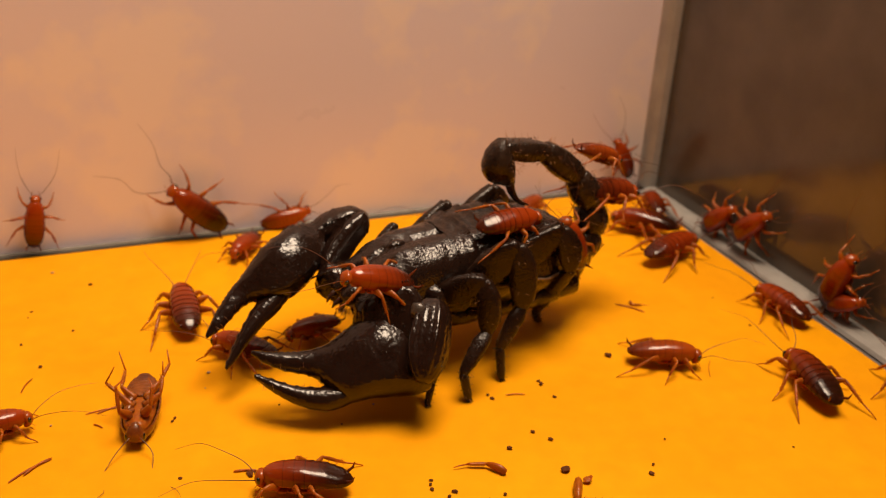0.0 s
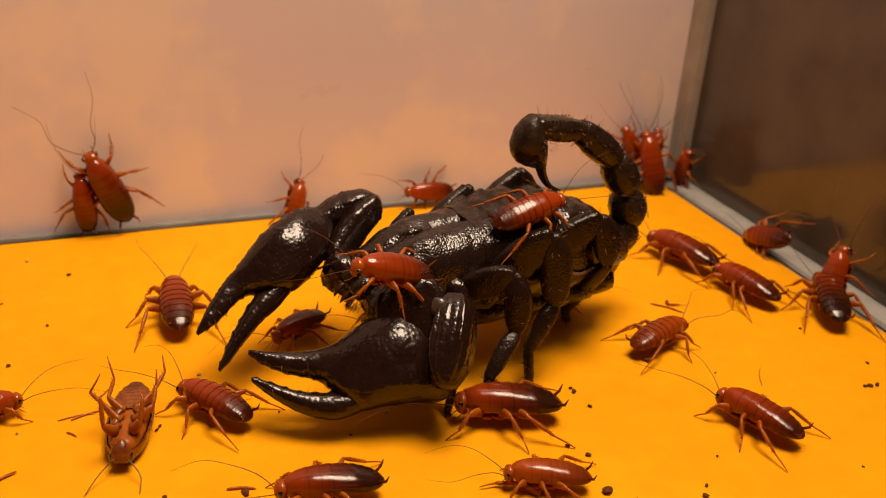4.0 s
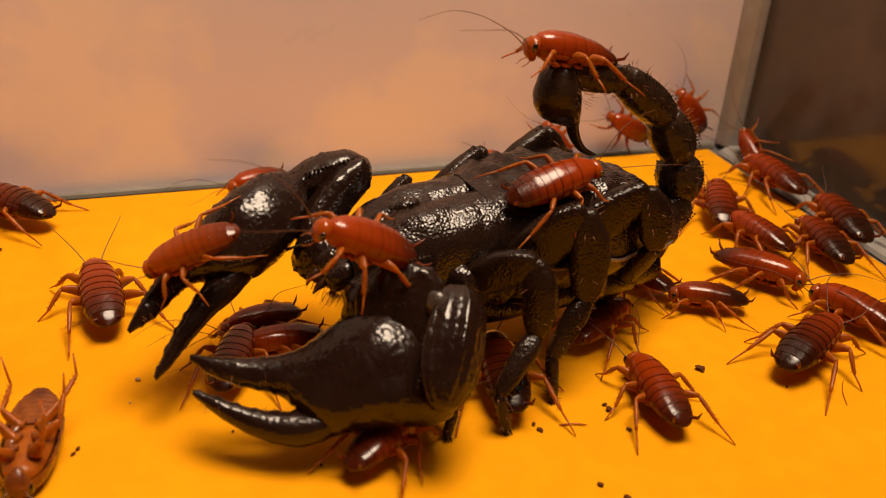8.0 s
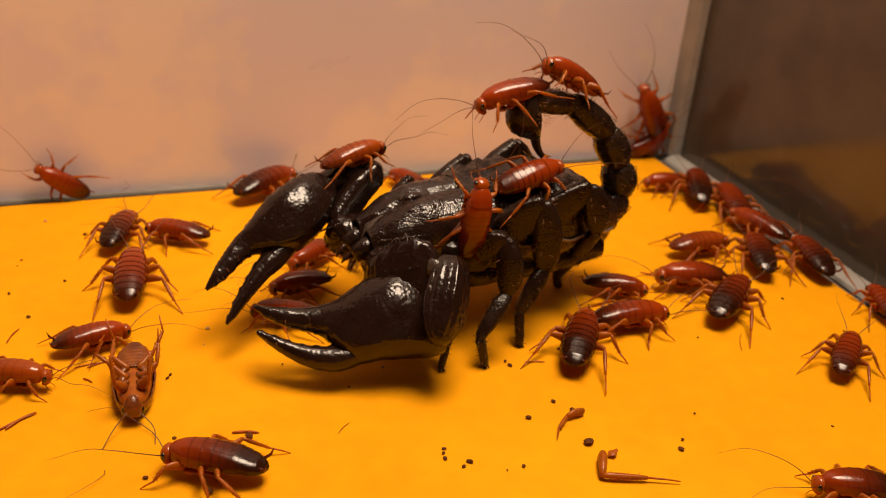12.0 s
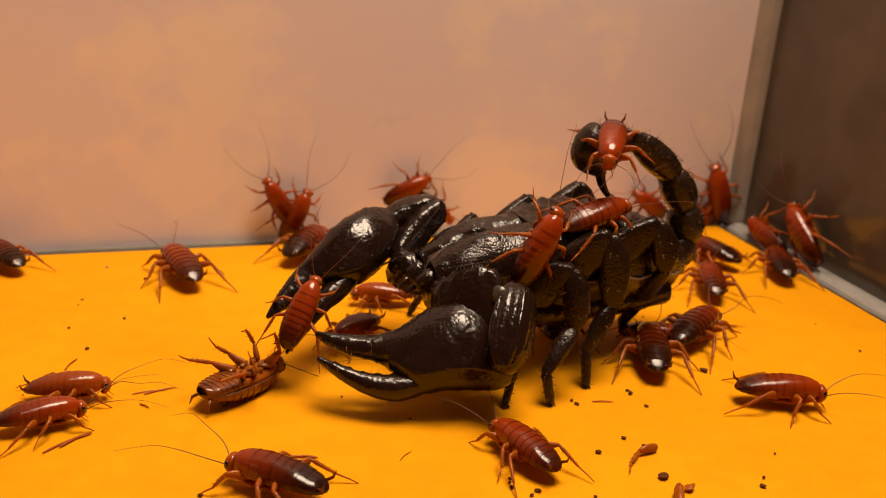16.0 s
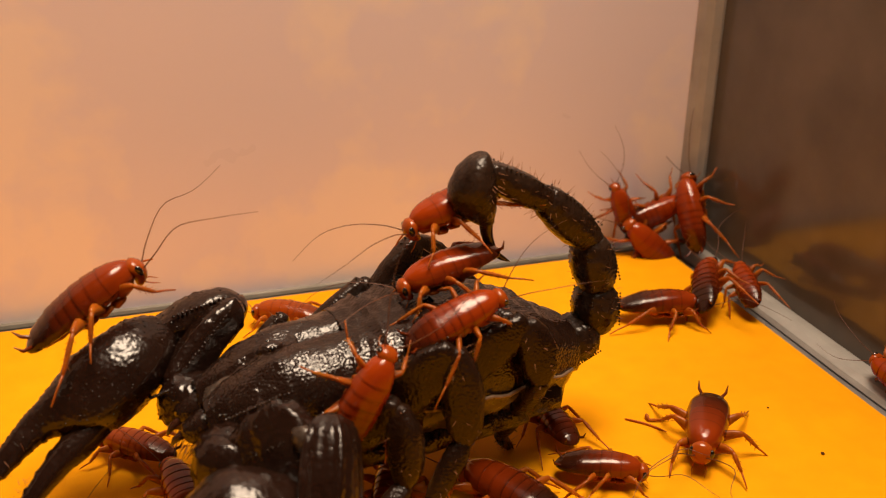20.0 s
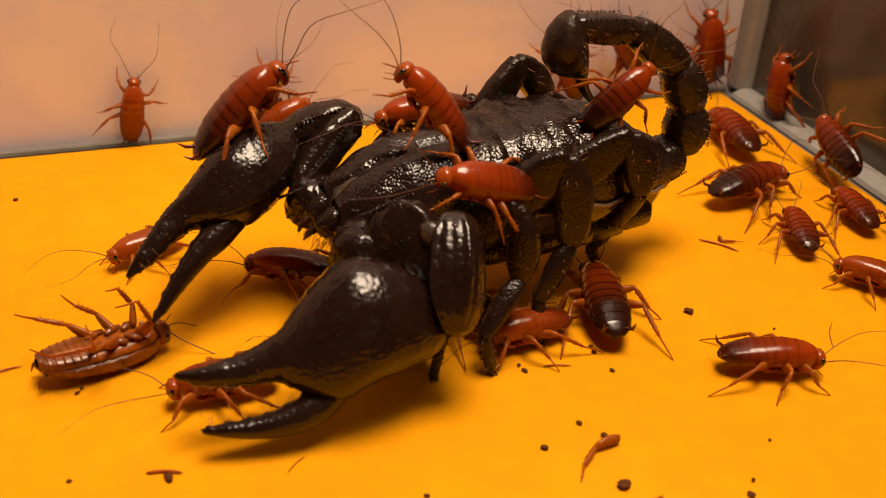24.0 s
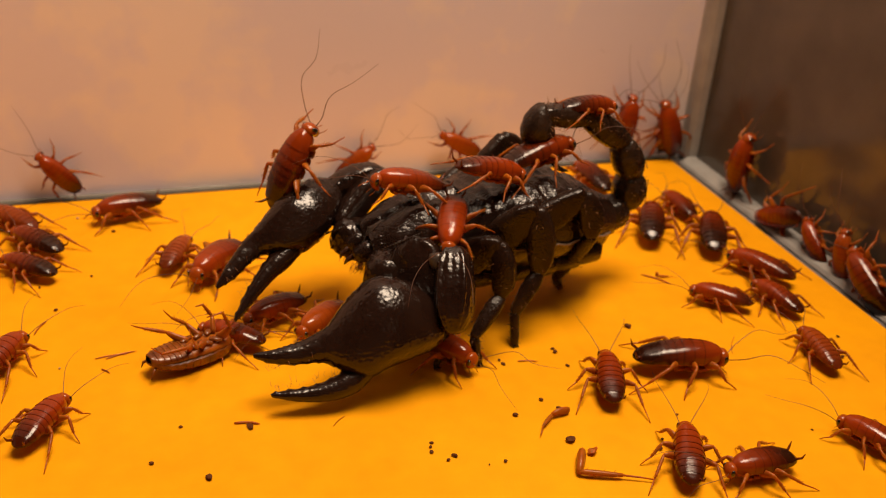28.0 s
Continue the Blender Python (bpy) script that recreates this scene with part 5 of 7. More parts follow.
    crawl(7, [(0, -0.1254, 0.2730, 0.0000, 0, 0, 0), (1, 0.0098, 0.3135, 0.0000, 0, 0, 25), (2, -0.0030, 0.3196, 0.0000, 0, 0, 10), (2.33, -0.0359, 0.3124, 0.0000, 0, 0, -49), (2.67, -0.0688, 0.3052, 0.0000, 0, 0, -108), (3, -0.1017, 0.2980, 0.0000, 0, 0, -168), (4.5, -0.0166, 0.2745, 0.0127, 4, -49, -117), (5.25, 0.0261, 0.2597, 0.0198, 21, -6, -129), (6, 0.0688, 0.2449, 0.0269, 31, 38, -130), (6.5, 0.0655, 0.2440, 0.0282, 16, 46, -152), (7, 0.0677, 0.2433, 0.0264, 1, 45, -165), (8, 0.0674, 0.2427, 0.0255, -26, 28, 168), (9, 0.0684, 0.2465, 0.0261, -45, -18, 125), (9.25, 0.0576, 0.2485, 0.0181, -30, -8, -166), (9.5, 0.0469, 0.2504, 0.0101, -15, -19, -97), (10, 0.0293, 0.2460, -0.0000, 0, 0, -31), (11, 0.0113, 0.2382, 0.0000, 0, 0, 1), (12, 0.0129, 0.2346, -0.0000, 0, 0, -25), (13, 0.0130, 0.2356, -0.0000, 0, 0, -82), (14, 0.0130, 0.2366, -0.0000, 0, 0, -139), (15, 0.0131, 0.2376, -0.0000, 0, 0, 164), (15.33, 0.0130, 0.2378, -0.0000, 0, 0, 107), (15.67, 0.0129, 0.2381, -0.0000, 0, 0, 50), (16, 0.0127, 0.2383, -0.0000, 0, 0, -6), (16.33, 0.0255, 0.2453, 0.0000, 0, 0, -60), (16.67, 0.0383, 0.2522, 0.0000, 0, 0, -115), (17, 0.0511, 0.2592, 0.0000, 0, 0, -169), (18, 0.0406, 0.2789, 0.0000, 0, 0, -172), (19, -0.1175, 0.2700, 0.0000, 0, 0, -177), (20, -0.1175, 0.2700, 0.0000, 0, 0, -177), (20.5, -0.0131, 0.3007, 0.0063, -29, -41, 157), (21, 0.0914, 0.3315, 0.0125, -90, -87, 180), (22, 0.0935, 0.3315, 0.0101, 90, -79, 0), (23.5, 0.0945, 0.3276, 0.0050, 34, -36, 14), (25, 0.0955, 0.3238, -0.0000, 0, 0, -12), (26, 0.0971, 0.3249, -0.0000, 0, 0, 25), (27, 0.1088, 0.3237, 0.0000, 0, 0, 41), (27.5, 0.1270, 0.3276, 0.0052, -28, -43, 96), (28, 0.1451, 0.3315, 0.0104, -90, -30, 180)])
    crawl(8, [(0, 0.0661, 0.3315, 0.0100, -90, -44, 180), (1, 0.0636, 0.3315, 0.0105, -90, -45, 180), (2, 0.0603, 0.3315, 0.0121, -90, -55, 180), (3, 0.0549, 0.3315, 0.0137, -90, -73, 180), (6, 0.0248, 0.3315, 0.0124, -90, -49, 180), (7, 0.0242, 0.3315, 0.0061, -90, -66, 180), (7.5, 0.0289, 0.3243, 0.0031, -28, -37, 140), (8, 0.0336, 0.3171, -0.0000, 0, 0, 141), (8.5, 0.0387, 0.3243, 0.0026, 38, -38, 76), (9, 0.0438, 0.3315, 0.0053, 90, -14, 0), (9.5, 0.0591, 0.2933, 0.0172, 39, -30, -3), (10, 0.0745, 0.2552, 0.0290, -22, -41, 11), (10.5, 0.0890, 0.2933, 0.0181, 38, -34, -1), (11, 0.1034, 0.3315, 0.0071, 90, -23, 0), (11.5, 0.0932, 0.3253, 0.0035, 42, -17, 20), (12, 0.0831, 0.3192, 0.0000, 0, 0, 29), (13.5, 0.0893, 0.3253, 0.0037, 41, -20, 21), (15, 0.0955, 0.3315, 0.0074, 90, -29, 0), (15.5, 0.0860, 0.3228, 0.0037, 39, -24, 34), (16, 0.0766, 0.3142, -0.0000, 0, 0, 52), (17, 0.0653, 0.2399, 0.0169, 12, -46, 50), (17.5, 0.0682, 0.2536, 0.0104, -46, -30, 26), (18, 0.0679, 0.2436, 0.0229, -2, -52, 62), (19, 0.0722, 0.2462, 0.0304, -1, -61, 26), (19.5, 0.0722, 0.2496, 0.0325, -35, -45, -1), (20, 0.0752, 0.2561, 0.0334, 0, -29, 8), (21, 0.0786, 0.2565, 0.0341, 0, -41, 7), (22, 0.0782, 0.2565, 0.0340, 0, -44, 7), (25, 0.0799, 0.2567, 0.0322, 0, -37, 7), (26, 0.0796, 0.2567, 0.0317, 0, -36, 8), (27, 0.0806, 0.2568, 0.0314, 0, -38, 7), (28, 0.0783, 0.2575, 0.0355, 15, -60, 13)])
    crawl(9, [(0, 0.0673, 0.1958, 0.0000, 0, 0, 162), (1, 0.0702, 0.1970, 0.0000, 0, 0, 178), (2, 0.0695, 0.1947, 0.0000, 0, 0, -169), (3, 0.0729, 0.1985, -0.0000, 0, 0, 174), (6, 0.0496, 0.1962, 0.0000, 0, 0, 179), (7, -0.0580, 0.1113, 0.0000, 0, 0, -142), (9, -0.0580, 0.1113, 0.0000, 0, 0, -142), (10, 0.0512, 0.1996, -0.0000, 0, 0, 171), (11, 0.0485, 0.1947, -0.0000, 0, 0, 166), (12, 0.0494, 0.1951, -0.0000, 0, 0, 154), (15, 0.0495, 0.1952, -0.0000, 0, 0, 140), (16, 0.0502, 0.1957, -0.0000, 0, 0, 143), (17, 0.0507, 0.1981, 0.0000, 0, 0, 170), (18, 0.1030, 0.2070, 0.0000, 0, 0, 145), (18.33, 0.1394, 0.1847, 0.0000, 0, 0, 86), (18.67, 0.1757, 0.1625, 0.0000, 0, 0, 27), (19, 0.2121, 0.1403, 0.0000, 0, 0, -31), (21, 0.2121, 0.1403, 0.0000, 0, 0, -31), (22, 0.1101, 0.2146, -0.0000, 0, 0, 45), (25, 0.1169, 0.2315, -0.0000, 0, 0, 113), (26, 0.1159, 0.2289, -0.0000, 0, 0, 61), (27, 0.1152, 0.2272, 0.0000, 0, 0, 93), (27.5, 0.1100, 0.2242, 0.0000, 0, 0, 18), (28, 0.1048, 0.2212, 0.0000, 0, 0, -56)])
    crawl(10, [(0, 0.1644, 0.2497, 0.0321, 0, 10, 8), (1, 0.1647, 0.2497, 0.0315, 0, 6, 7), (2, 0.2047, 0.2205, 0.0000, 0, 0, 43), (3, 0.2163, 0.2330, -0.0000, 0, 0, 57), (6, 0.2255, 0.2268, -0.0000, 0, 0, 73), (7, 0.2272, 0.2863, -0.0000, 0, 0, 77), (8, 0.2263, 0.2672, 0.0000, 0, 0, 81), (9, 0.2240, 0.2879, -0.0000, 0, 0, 74), (10, 0.2228, 0.2837, -0.0000, 0, 0, 54), (11, 0.2199, 0.2888, -0.0000, 0, 0, 62), (12, 0.2200, 0.2901, -0.0000, 0, 0, 65), (13.5, 0.2242, 0.3108, 0.0035, 8, -45, 72), (15, 0.2284, 0.3315, 0.0069, 90, -89, 0), (15.33, 0.2059, 0.2562, 0.0046, -61, -52, -168), (15.67, 0.1834, 0.1809, 0.0023, -35, -18, -142), (16, 0.1610, 0.1055, 0.0000, 0, 0, -107), (17, 0.1610, 0.1055, 0.0000, 0, 0, -107), (17.5, 0.1899, 0.1631, 0.0000, 0, 0, -30), (18, 0.2189, 0.2206, 0.0000, 0, 0, 47), (18.5, 0.2148, 0.2272, 0.0000, 0, 0, -7), (19, 0.2107, 0.2337, -0.0000, 0, 0, -61), (20, 0.2203, 0.0869, 0.0000, 0, 0, -86), (27, 0.2203, 0.0869, 0.0000, 0, 0, -86), (27.5, 0.2269, 0.1537, 0.0034, -18, -51, -20), (28, 0.2370, 0.2238, 0.0045, -90, -33, 90)])
    crawl(11, [(0, 0.2104, 0.2903, 0.0000, 0, 0, 144), (0.5, 0.2102, 0.2153, 0.0000, 0, 0, -153), (1, 0.2100, 0.1402, 0.0000, 0, 0, -90), (3, 0.2100, 0.1402, 0.0000, 0, 0, -90), (4.5, 0.2041, 0.1810, 0.0000, 0, 0, -11), (6, 0.1982, 0.2217, 0.0000, 0, 0, 68), (7, 0.1786, 0.2216, -0.0000, 0, 0, 28), (8, 0.1792, 0.2211, -0.0000, 0, 0, 27), (9, 0.1783, 0.2219, -0.0000, 0, 0, 28), (10, 0.1896, 0.2262, -0.0000, 0, 0, 35), (11, 0.1851, 0.2244, -0.0000, 0, 0, 36), (12, 0.1852, 0.2239, -0.0000, 0, 0, 37), (15, 0.1701, 0.2292, -0.0000, 0, 0, 97), (16, 0.1631, 0.2393, -0.0000, 0, 0, 32), (16.33, 0.1722, 0.2424, 0.0000, 0, 0, -23), (16.67, 0.1813, 0.2454, 0.0000, 0, 0, -78), (17, 0.1904, 0.2484, 0.0000, 0, 0, -133), (18, 0.1871, 0.2442, 0.0000, 0, 0, -136), (19, 0.1866, 0.2423, -0.0000, 0, 0, -129), (20, 0.1855, 0.2371, -0.0000, 0, 0, -127), (21, 0.1878, 0.2408, -0.0000, 0, 0, -130), (21.5, 0.1879, 0.2466, -0.0000, 0, 0, -90), (22, 0.1879, 0.2525, -0.0000, 0, 0, -50), (23.5, 0.1925, 0.2611, -0.0000, 0, 0, -4), (25, 0.1972, 0.2698, 0.0000, 0, 0, 43), (26, 0.1977, 0.2751, -0.0000, 0, 0, 54), (27, 0.1889, 0.2680, 0.0000, 0, 0, 57), (28, 0.1887, 0.2716, 0.0000, 0, 0, 63)])
    crawl(12, [(0, 0.1988, 0.1934, 0.0000, 0, 0, 81), (0.5, 0.1740, 0.1959, 0.0000, 0, 0, 125), (1, 0.1493, 0.1985, 0.0000, 0, 0, 170), (2, 0.1097, 0.2135, 0.0000, 0, 0, 148), (3, 0.1140, 0.2123, -0.0000, 0, 0, 157), (6, 0.1158, 0.2122, -0.0000, 0, 0, 168), (7, 0.1165, 0.2161, -0.0000, 0, 0, 143), (8, 0.1167, 0.2275, -0.0000, 0, 0, 80), (8.5, 0.1161, 0.2304, 0.0073, 10, -44, 78), (9, 0.1154, 0.2333, 0.0146, 87, -81, 7), (9.5, 0.1012, 0.2107, 0.0073, 29, -39, 32), (10, 0.0870, 0.1880, 0.0000, 0, 0, 11), (11, 0.1307, 0.2058, -0.0000, 0, 0, 34), (12, 0.1370, 0.2157, -0.0000, 0, 0, 54), (15, 0.1462, 0.2303, -0.0000, 0, 0, 66), (16, 0.1456, 0.2300, -0.0000, 0, 0, 68), (17, 0.1439, 0.2289, 0.0000, 0, 0, 75), (18, 0.1419, 0.2316, 0.0000, 0, 0, 83), (19, 0.1403, 0.2312, 0.0000, 0, 0, 91), (20, 0.1408, 0.2274, -0.0000, 0, 0, 123), (21, 0.1441, 0.2316, -0.0000, 0, 0, 59), (22, 0.1416, 0.2262, -0.0000, 0, 0, 98), (25, 0.1382, 0.2280, -0.0000, 0, 0, 71), (26, 0.1352, 0.2309, -0.0000, 0, 0, 87), (26.5, 0.1334, 0.2310, 0.0000, 0, 0, 38), (27, 0.1316, 0.2311, 0.0000, 0, 0, -12), (28, 0.1597, 0.2037, 0.0000, 0, 0, -16)])
    crawl(13, [(0, 0.2134, 0.1160, 0.0000, 0, 0, 0), (7, 0.2134, 0.1160, 0.0000, 0, 0, 0), (7.5, 0.2136, 0.1873, -0.0000, 0, 0, 41), (8, 0.2138, 0.2586, -0.0000, 0, 0, 83), (8.33, 0.1961, 0.2045, -0.0000, 0, 0, 139), (8.67, 0.1784, 0.1503, -0.0000, 0, 0, -164), (9, 0.1607, 0.0961, 0.0000, 0, 0, -108), (9.5, 0.1701, 0.1415, -0.0000, 0, 0, -168), (10, 0.1796, 0.1868, -0.0000, 0, 0, 132), (11, 0.2149, 0.2111, -0.0000, 0, 0, 91), (12, 0.2250, 0.2394, 0.0000, 0, 0, 79), (15, 0.2132, 0.2560, -0.0000, 0, 0, 55), (16, 0.2176, 0.2781, 0.0000, 0, 0, 70), (16.5, 0.2133, 0.2756, 0.0000, 0, 0, 116), (17, 0.2090, 0.2731, 0.0000, 0, 0, 162), (17.5, 0.2213, 0.2619, 0.0038, -50, -13, 117), (18, 0.2370, 0.2541, 0.0052, -90, -55, 90), (18.5, 0.2281, 0.2543, 0.0038, -36, -30, 65), (19, 0.2226, 0.2580, -0.0000, 0, 0, 70), (19.5, 0.2126, 0.2723, -0.0000, 0, 0, 26), (20, 0.2025, 0.2867, -0.0000, 0, 0, -17), (21, 0.2114, 0.2904, -0.0000, 0, 0, 54), (22, 0.2012, 0.2708, -0.0000, 0, 0, 77), (23.5, 0.2173, 0.2675, 0.0054, -44, -10, 80), (25, 0.2370, 0.2678, 0.0088, -90, -15, 90), (25.33, 0.2082, 0.2088, 0.0072, -72, 21, 134), (25.67, 0.1829, 0.1534, 0.0036, -29, 29, -165), (26, 0.1575, 0.0980, 0.0000, 0, 0, -115), (26.5, 0.1400, 0.1711, 0.0182, 1, -2, -54), (27, 0.1225, 0.2442, 0.0363, 0, -4, 7), (28, 0.1349, 0.2433, 0.0382, 0, -10, 8)])
    crawl(14, [(0, 0.1943, 0.0751, 0.0000, 0, 0, 0), (7, 0.1943, 0.0751, 0.0000, 0, 0, 0), (7.5, 0.1831, 0.1594, -0.0000, 0, 0, 80), (8, 0.1719, 0.2436, -0.0000, 0, 0, 159), (8.33, 0.1711, 0.2430, -0.0000, 0, 0, -144), (8.67, 0.1703, 0.2424, -0.0000, 0, 0, -86), (9, 0.1695, 0.2418, -0.0000, 0, 0, -29), (10, 0.1533, 0.2365, -0.0000, 0, 0, -43), (11, 0.1599, 0.2420, -0.0000, 0, 0, -6), (12, 0.1597, 0.2393, -0.0000, 0, 0, -36), (13, 0.1584, 0.2404, -0.0000, 0, 0, -92), (14, 0.1572, 0.2415, -0.0000, 0, 0, -147), (15, 0.1560, 0.2426, -0.0000, 0, 0, 157), (15.33, 0.1544, 0.2419, -0.0000, 0, 0, -144), (15.67, 0.1528, 0.2411, -0.0000, 0, 0, -85), (16, 0.1513, 0.2404, -0.0000, 0, 0, -26), (17, 0.1616, 0.2419, 0.0000, 0, 0, -13), (18, 0.1587, 0.2390, 0.0000, 0, 0, -20), (19, 0.1589, 0.2384, -0.0000, 0, 0, -32), (20, 0.1597, 0.2319, 0.0000, 0, 0, -30), (21, 0.1603, 0.2361, -0.0000, 0, 0, -37), (22, 0.1589, 0.2375, -0.0000, 0, 0, -26), (23.5, 0.1481, 0.2399, 0.0266, 40, -24, 1), (25, 0.1374, 0.2422, 0.0532, 81, -60, 7), (25.5, 0.1429, 0.2449, 0.0509, 34, -34, 19), (26, 0.1483, 0.2475, 0.0486, 0, -8, 7), (27, 0.1480, 0.2475, 0.0483, 0, -10, 7), (28, 0.1483, 0.2475, 0.0493, 0, 5, 7)])
    crawl(15, [(0, 0.1653, 0.0681, 0.0000, 0, 0, 0), (26, 0.1653, 0.0681, 0.0000, 0, 0, 0), (26.33, 0.1632, 0.1003, 0.0000, 0, 0, -58), (26.67, 0.1611, 0.1325, 0.0000, 0, 0, -116), (27, 0.1590, 0.1647, 0.0000, 0, 0, -174), (28, 0.1582, 0.1654, 0.0000, 0, 0, -176)])
    crawl(16, [(0, 0.2315, 0.0809, 0.0000, 0, 0, 0), (9, 0.2315, 0.0809, 0.0000, 0, 0, 0), (9.5, 0.2325, 0.1759, 0.0021, -39, -28, 39), (10, 0.2370, 0.2744, 0.0030, -90, -19, 90), (10.33, 0.2095, 0.2138, 0.0028, -74, 19, 134), (10.67, 0.1855, 0.1568, 0.0014, -30, 29, -164), (11, 0.1615, 0.0999, 0.0000, 0, 0, -113), (11.5, 0.1643, 0.1274, -0.0000, 0, 0, -156), (12, 0.1670, 0.1549, -0.0000, 0, 0, 162), (15, 0.1390, 0.1674, -0.0000, 0, 0, 160), (15.5, 0.1403, 0.1259, -0.0000, 0, 0, -144), (16, 0.1416, 0.0845, 0.0000, 0, 0, -88), (22, 0.1416, 0.0845, 0.0000, 0, 0, -88), (23.5, 0.0903, 0.1776, -0.0000, 0, 0, -153), (25, 0.0390, 0.2707, -0.0000, 0, 0, 143), (26, 0.0329, 0.2674, -0.0000, 0, 0, 116), (27, 0.0266, 0.2763, 0.0000, 0, 0, 117), (28, 0.0111, 0.2943, 0.0000, 0, 0, 135)])
    crawl(17, [(0, 0.1437, 0.0774, 0.0000, 0, 0, 0), (3, 0.1437, 0.0774, 0.0000, 0, 0, 0), (6, 0.0658, 0.2283, -0.0000, 0, 0, 49), (7, 0.0697, 0.2380, -0.0000, 0, 0, 52), (8, 0.0718, 0.2445, -0.0000, 0, 0, 67), (9, 0.0488, 0.2701, -0.0000, 0, 0, 106), (10, 0.0290, 0.2855, -0.0000, 0, 0, 137), (11, 0.0374, 0.2932, -0.0000, 0, 0, 86), (12, 0.0393, 0.2967, 0.0000, 0, 0, 65), (13.5, 0.0224, 0.2955, 0.0000, 0, 0, 118), (15, 0.0054, 0.2943, 0.0000, 0, 0, 170), (16, -0.0057, 0.3175, -0.0000, 0, 0, 121), (16.5, 0.0174, 0.3245, 0.0027, -43, -18, 148), (17, 0.0406, 0.3315, 0.0054, -90, -11, 180), (17.5, 0.0368, 0.3230, 0.0027, -44, -11, 164), (18, 0.0331, 0.3145, 0.0000, 0, 0, 153), (19, -0.1364, 0.2995, 0.0000, 0, 0, -175), (22, -0.1364, 0.2995, 0.0000, 0, 0, -175), (23.5, -0.0563, 0.3155, 0.0041, -20, -47, 149), (25, 0.0238, 0.3315, 0.0082, 90, -76, 0), (25.5, -0.0370, 0.3197, 0.0041, -22, -46, 154), (26, -0.0977, 0.3079, 0.0000, 0, 0, -169), (28, -0.0977, 0.3079, 0.0000, 0, 0, -169)])
    crawl(18, [(0, 0.2151, 0.0662, 0.0000, 0, 0, 0), (9, 0.2151, 0.0662, 0.0000, 0, 0, 0), (10, 0.2021, 0.2610, -0.0000, 0, 0, 73), (11, 0.2118, 0.2471, 0.0000, 0, 0, 74), (12, 0.2102, 0.2444, -0.0000, 0, 0, 67), (15, 0.1903, 0.2790, 0.0000, 0, 0, 118), (16, 0.2019, 0.2916, -0.0000, 0, 0, 116), (17, 0.2106, 0.3050, 0.0000, 0, 0, 105), (18, 0.1964, 0.2917, 0.0000, 0, 0, 86), (18.5, 0.2074, 0.2876, 0.0000, 0, 0, 137), (19, 0.2184, 0.2835, -0.0000, 0, 0, -172), (19.5, 0.2187, 0.2848, 0.0019, -23, 8, 121), (20, 0.2190, 0.2862, 0.0039, -40, -10, 55), (20.5, 0.2242, 0.3075, 0.0087, -40, -39, 92), (21, 0.2293, 0.3289, 0.0135, -74, -59, 156), (22, 0.1890, 0.3315, 0.0081, -90, -66, 180), (25, 0.2073, 0.3315, 0.0162, -90, -45, 180), (26, 0.2196, 0.3315, 0.0141, -90, -76, 180), (26.5, 0.1991, 0.3232, 0.0071, -7, -45, 93), (27, 0.1786, 0.3149, 0.0000, 0, 0, 81), (28, 0.1857, 0.3072, 0.0000, 0, 0, 96)])
    crawl(19, [(0, 0.1910, 0.0422, 0.0000, 0, 0, 0), (27, 0.1910, 0.0422, 0.0000, 0, 0, 0), (28, 0.2042, 0.2616, 0.0000, 0, 0, 63)])
    crawl(20, [(0, -0.0532, 0.1153, 0.0000, 0, 0, 0), (1, -0.0532, 0.1153, 0.0000, 0, 0, 0), (1.5, -0.0109, 0.1555, 0.0000, 0, 0, 68), (2, 0.0315, 0.1957, 0.0000, 0, 0, 136), (3, -0.0871, 0.1797, 0.0000, 0, 0, -172), (4.5, -0.0205, 0.2354, -0.0000, 0, 0, -93), (5.25, 0.0128, 0.2633, 0.0000, 0, 0, -53), (6, 0.0461, 0.2912, -0.0000, 0, 0, -13), (7, 0.0839, 0.3193, 0.0000, 0, 0, 25), (7.33, 0.0193, 0.2900, 0.0000, 0, 0, 85), (7.67, -0.0453, 0.2606, 0.0000, 0, 0, 145), (8, -0.1099, 0.2312, 0.0000, 0, 0, -156), (10, -0.1099, 0.2312, 0.0000, 0, 0, -156), (10.5, -0.0435, 0.2555, -0.0000, 0, 0, 130), (11, 0.0229, 0.2799, -0.0000, 0, 0, 56), (11.5, -0.0383, 0.2912, -0.0000, 0, 0, 113), (12, -0.0994, 0.3026, 0.0000, 0, 0, 169), (13.5, -0.0425, 0.3171, 0.0027, 27, -49, 99), (15, 0.0145, 0.3315, 0.0053, 90, -25, 0), (15.33, -0.0244, 0.3210, 0.0036, 58, -58, 65), (15.67, -0.0633, 0.3105, 0.0018, 1, -40, 152), (16, -0.1023, 0.3000, 0.0000, 0, 0, -165), (22, -0.1023, 0.3000, 0.0000, 0, 0, -165), (23, -0.0569, 0.3055, -0.0000, 0, 0, -111), (24, -0.0115, 0.3109, -0.0000, 0, 0, -56), (25, 0.0338, 0.3164, -0.0000, 0, 0, -2), (26, 0.0268, 0.3202, 0.0000, 0, 0, 19), (27, 0.0390, 0.3062, 0.0000, 0, 0, -28), (27.5, 0.0374, 0.3090, 0.0000, 0, 0, -94), (28, 0.0357, 0.3118, 0.0000, 0, 0, -160)])
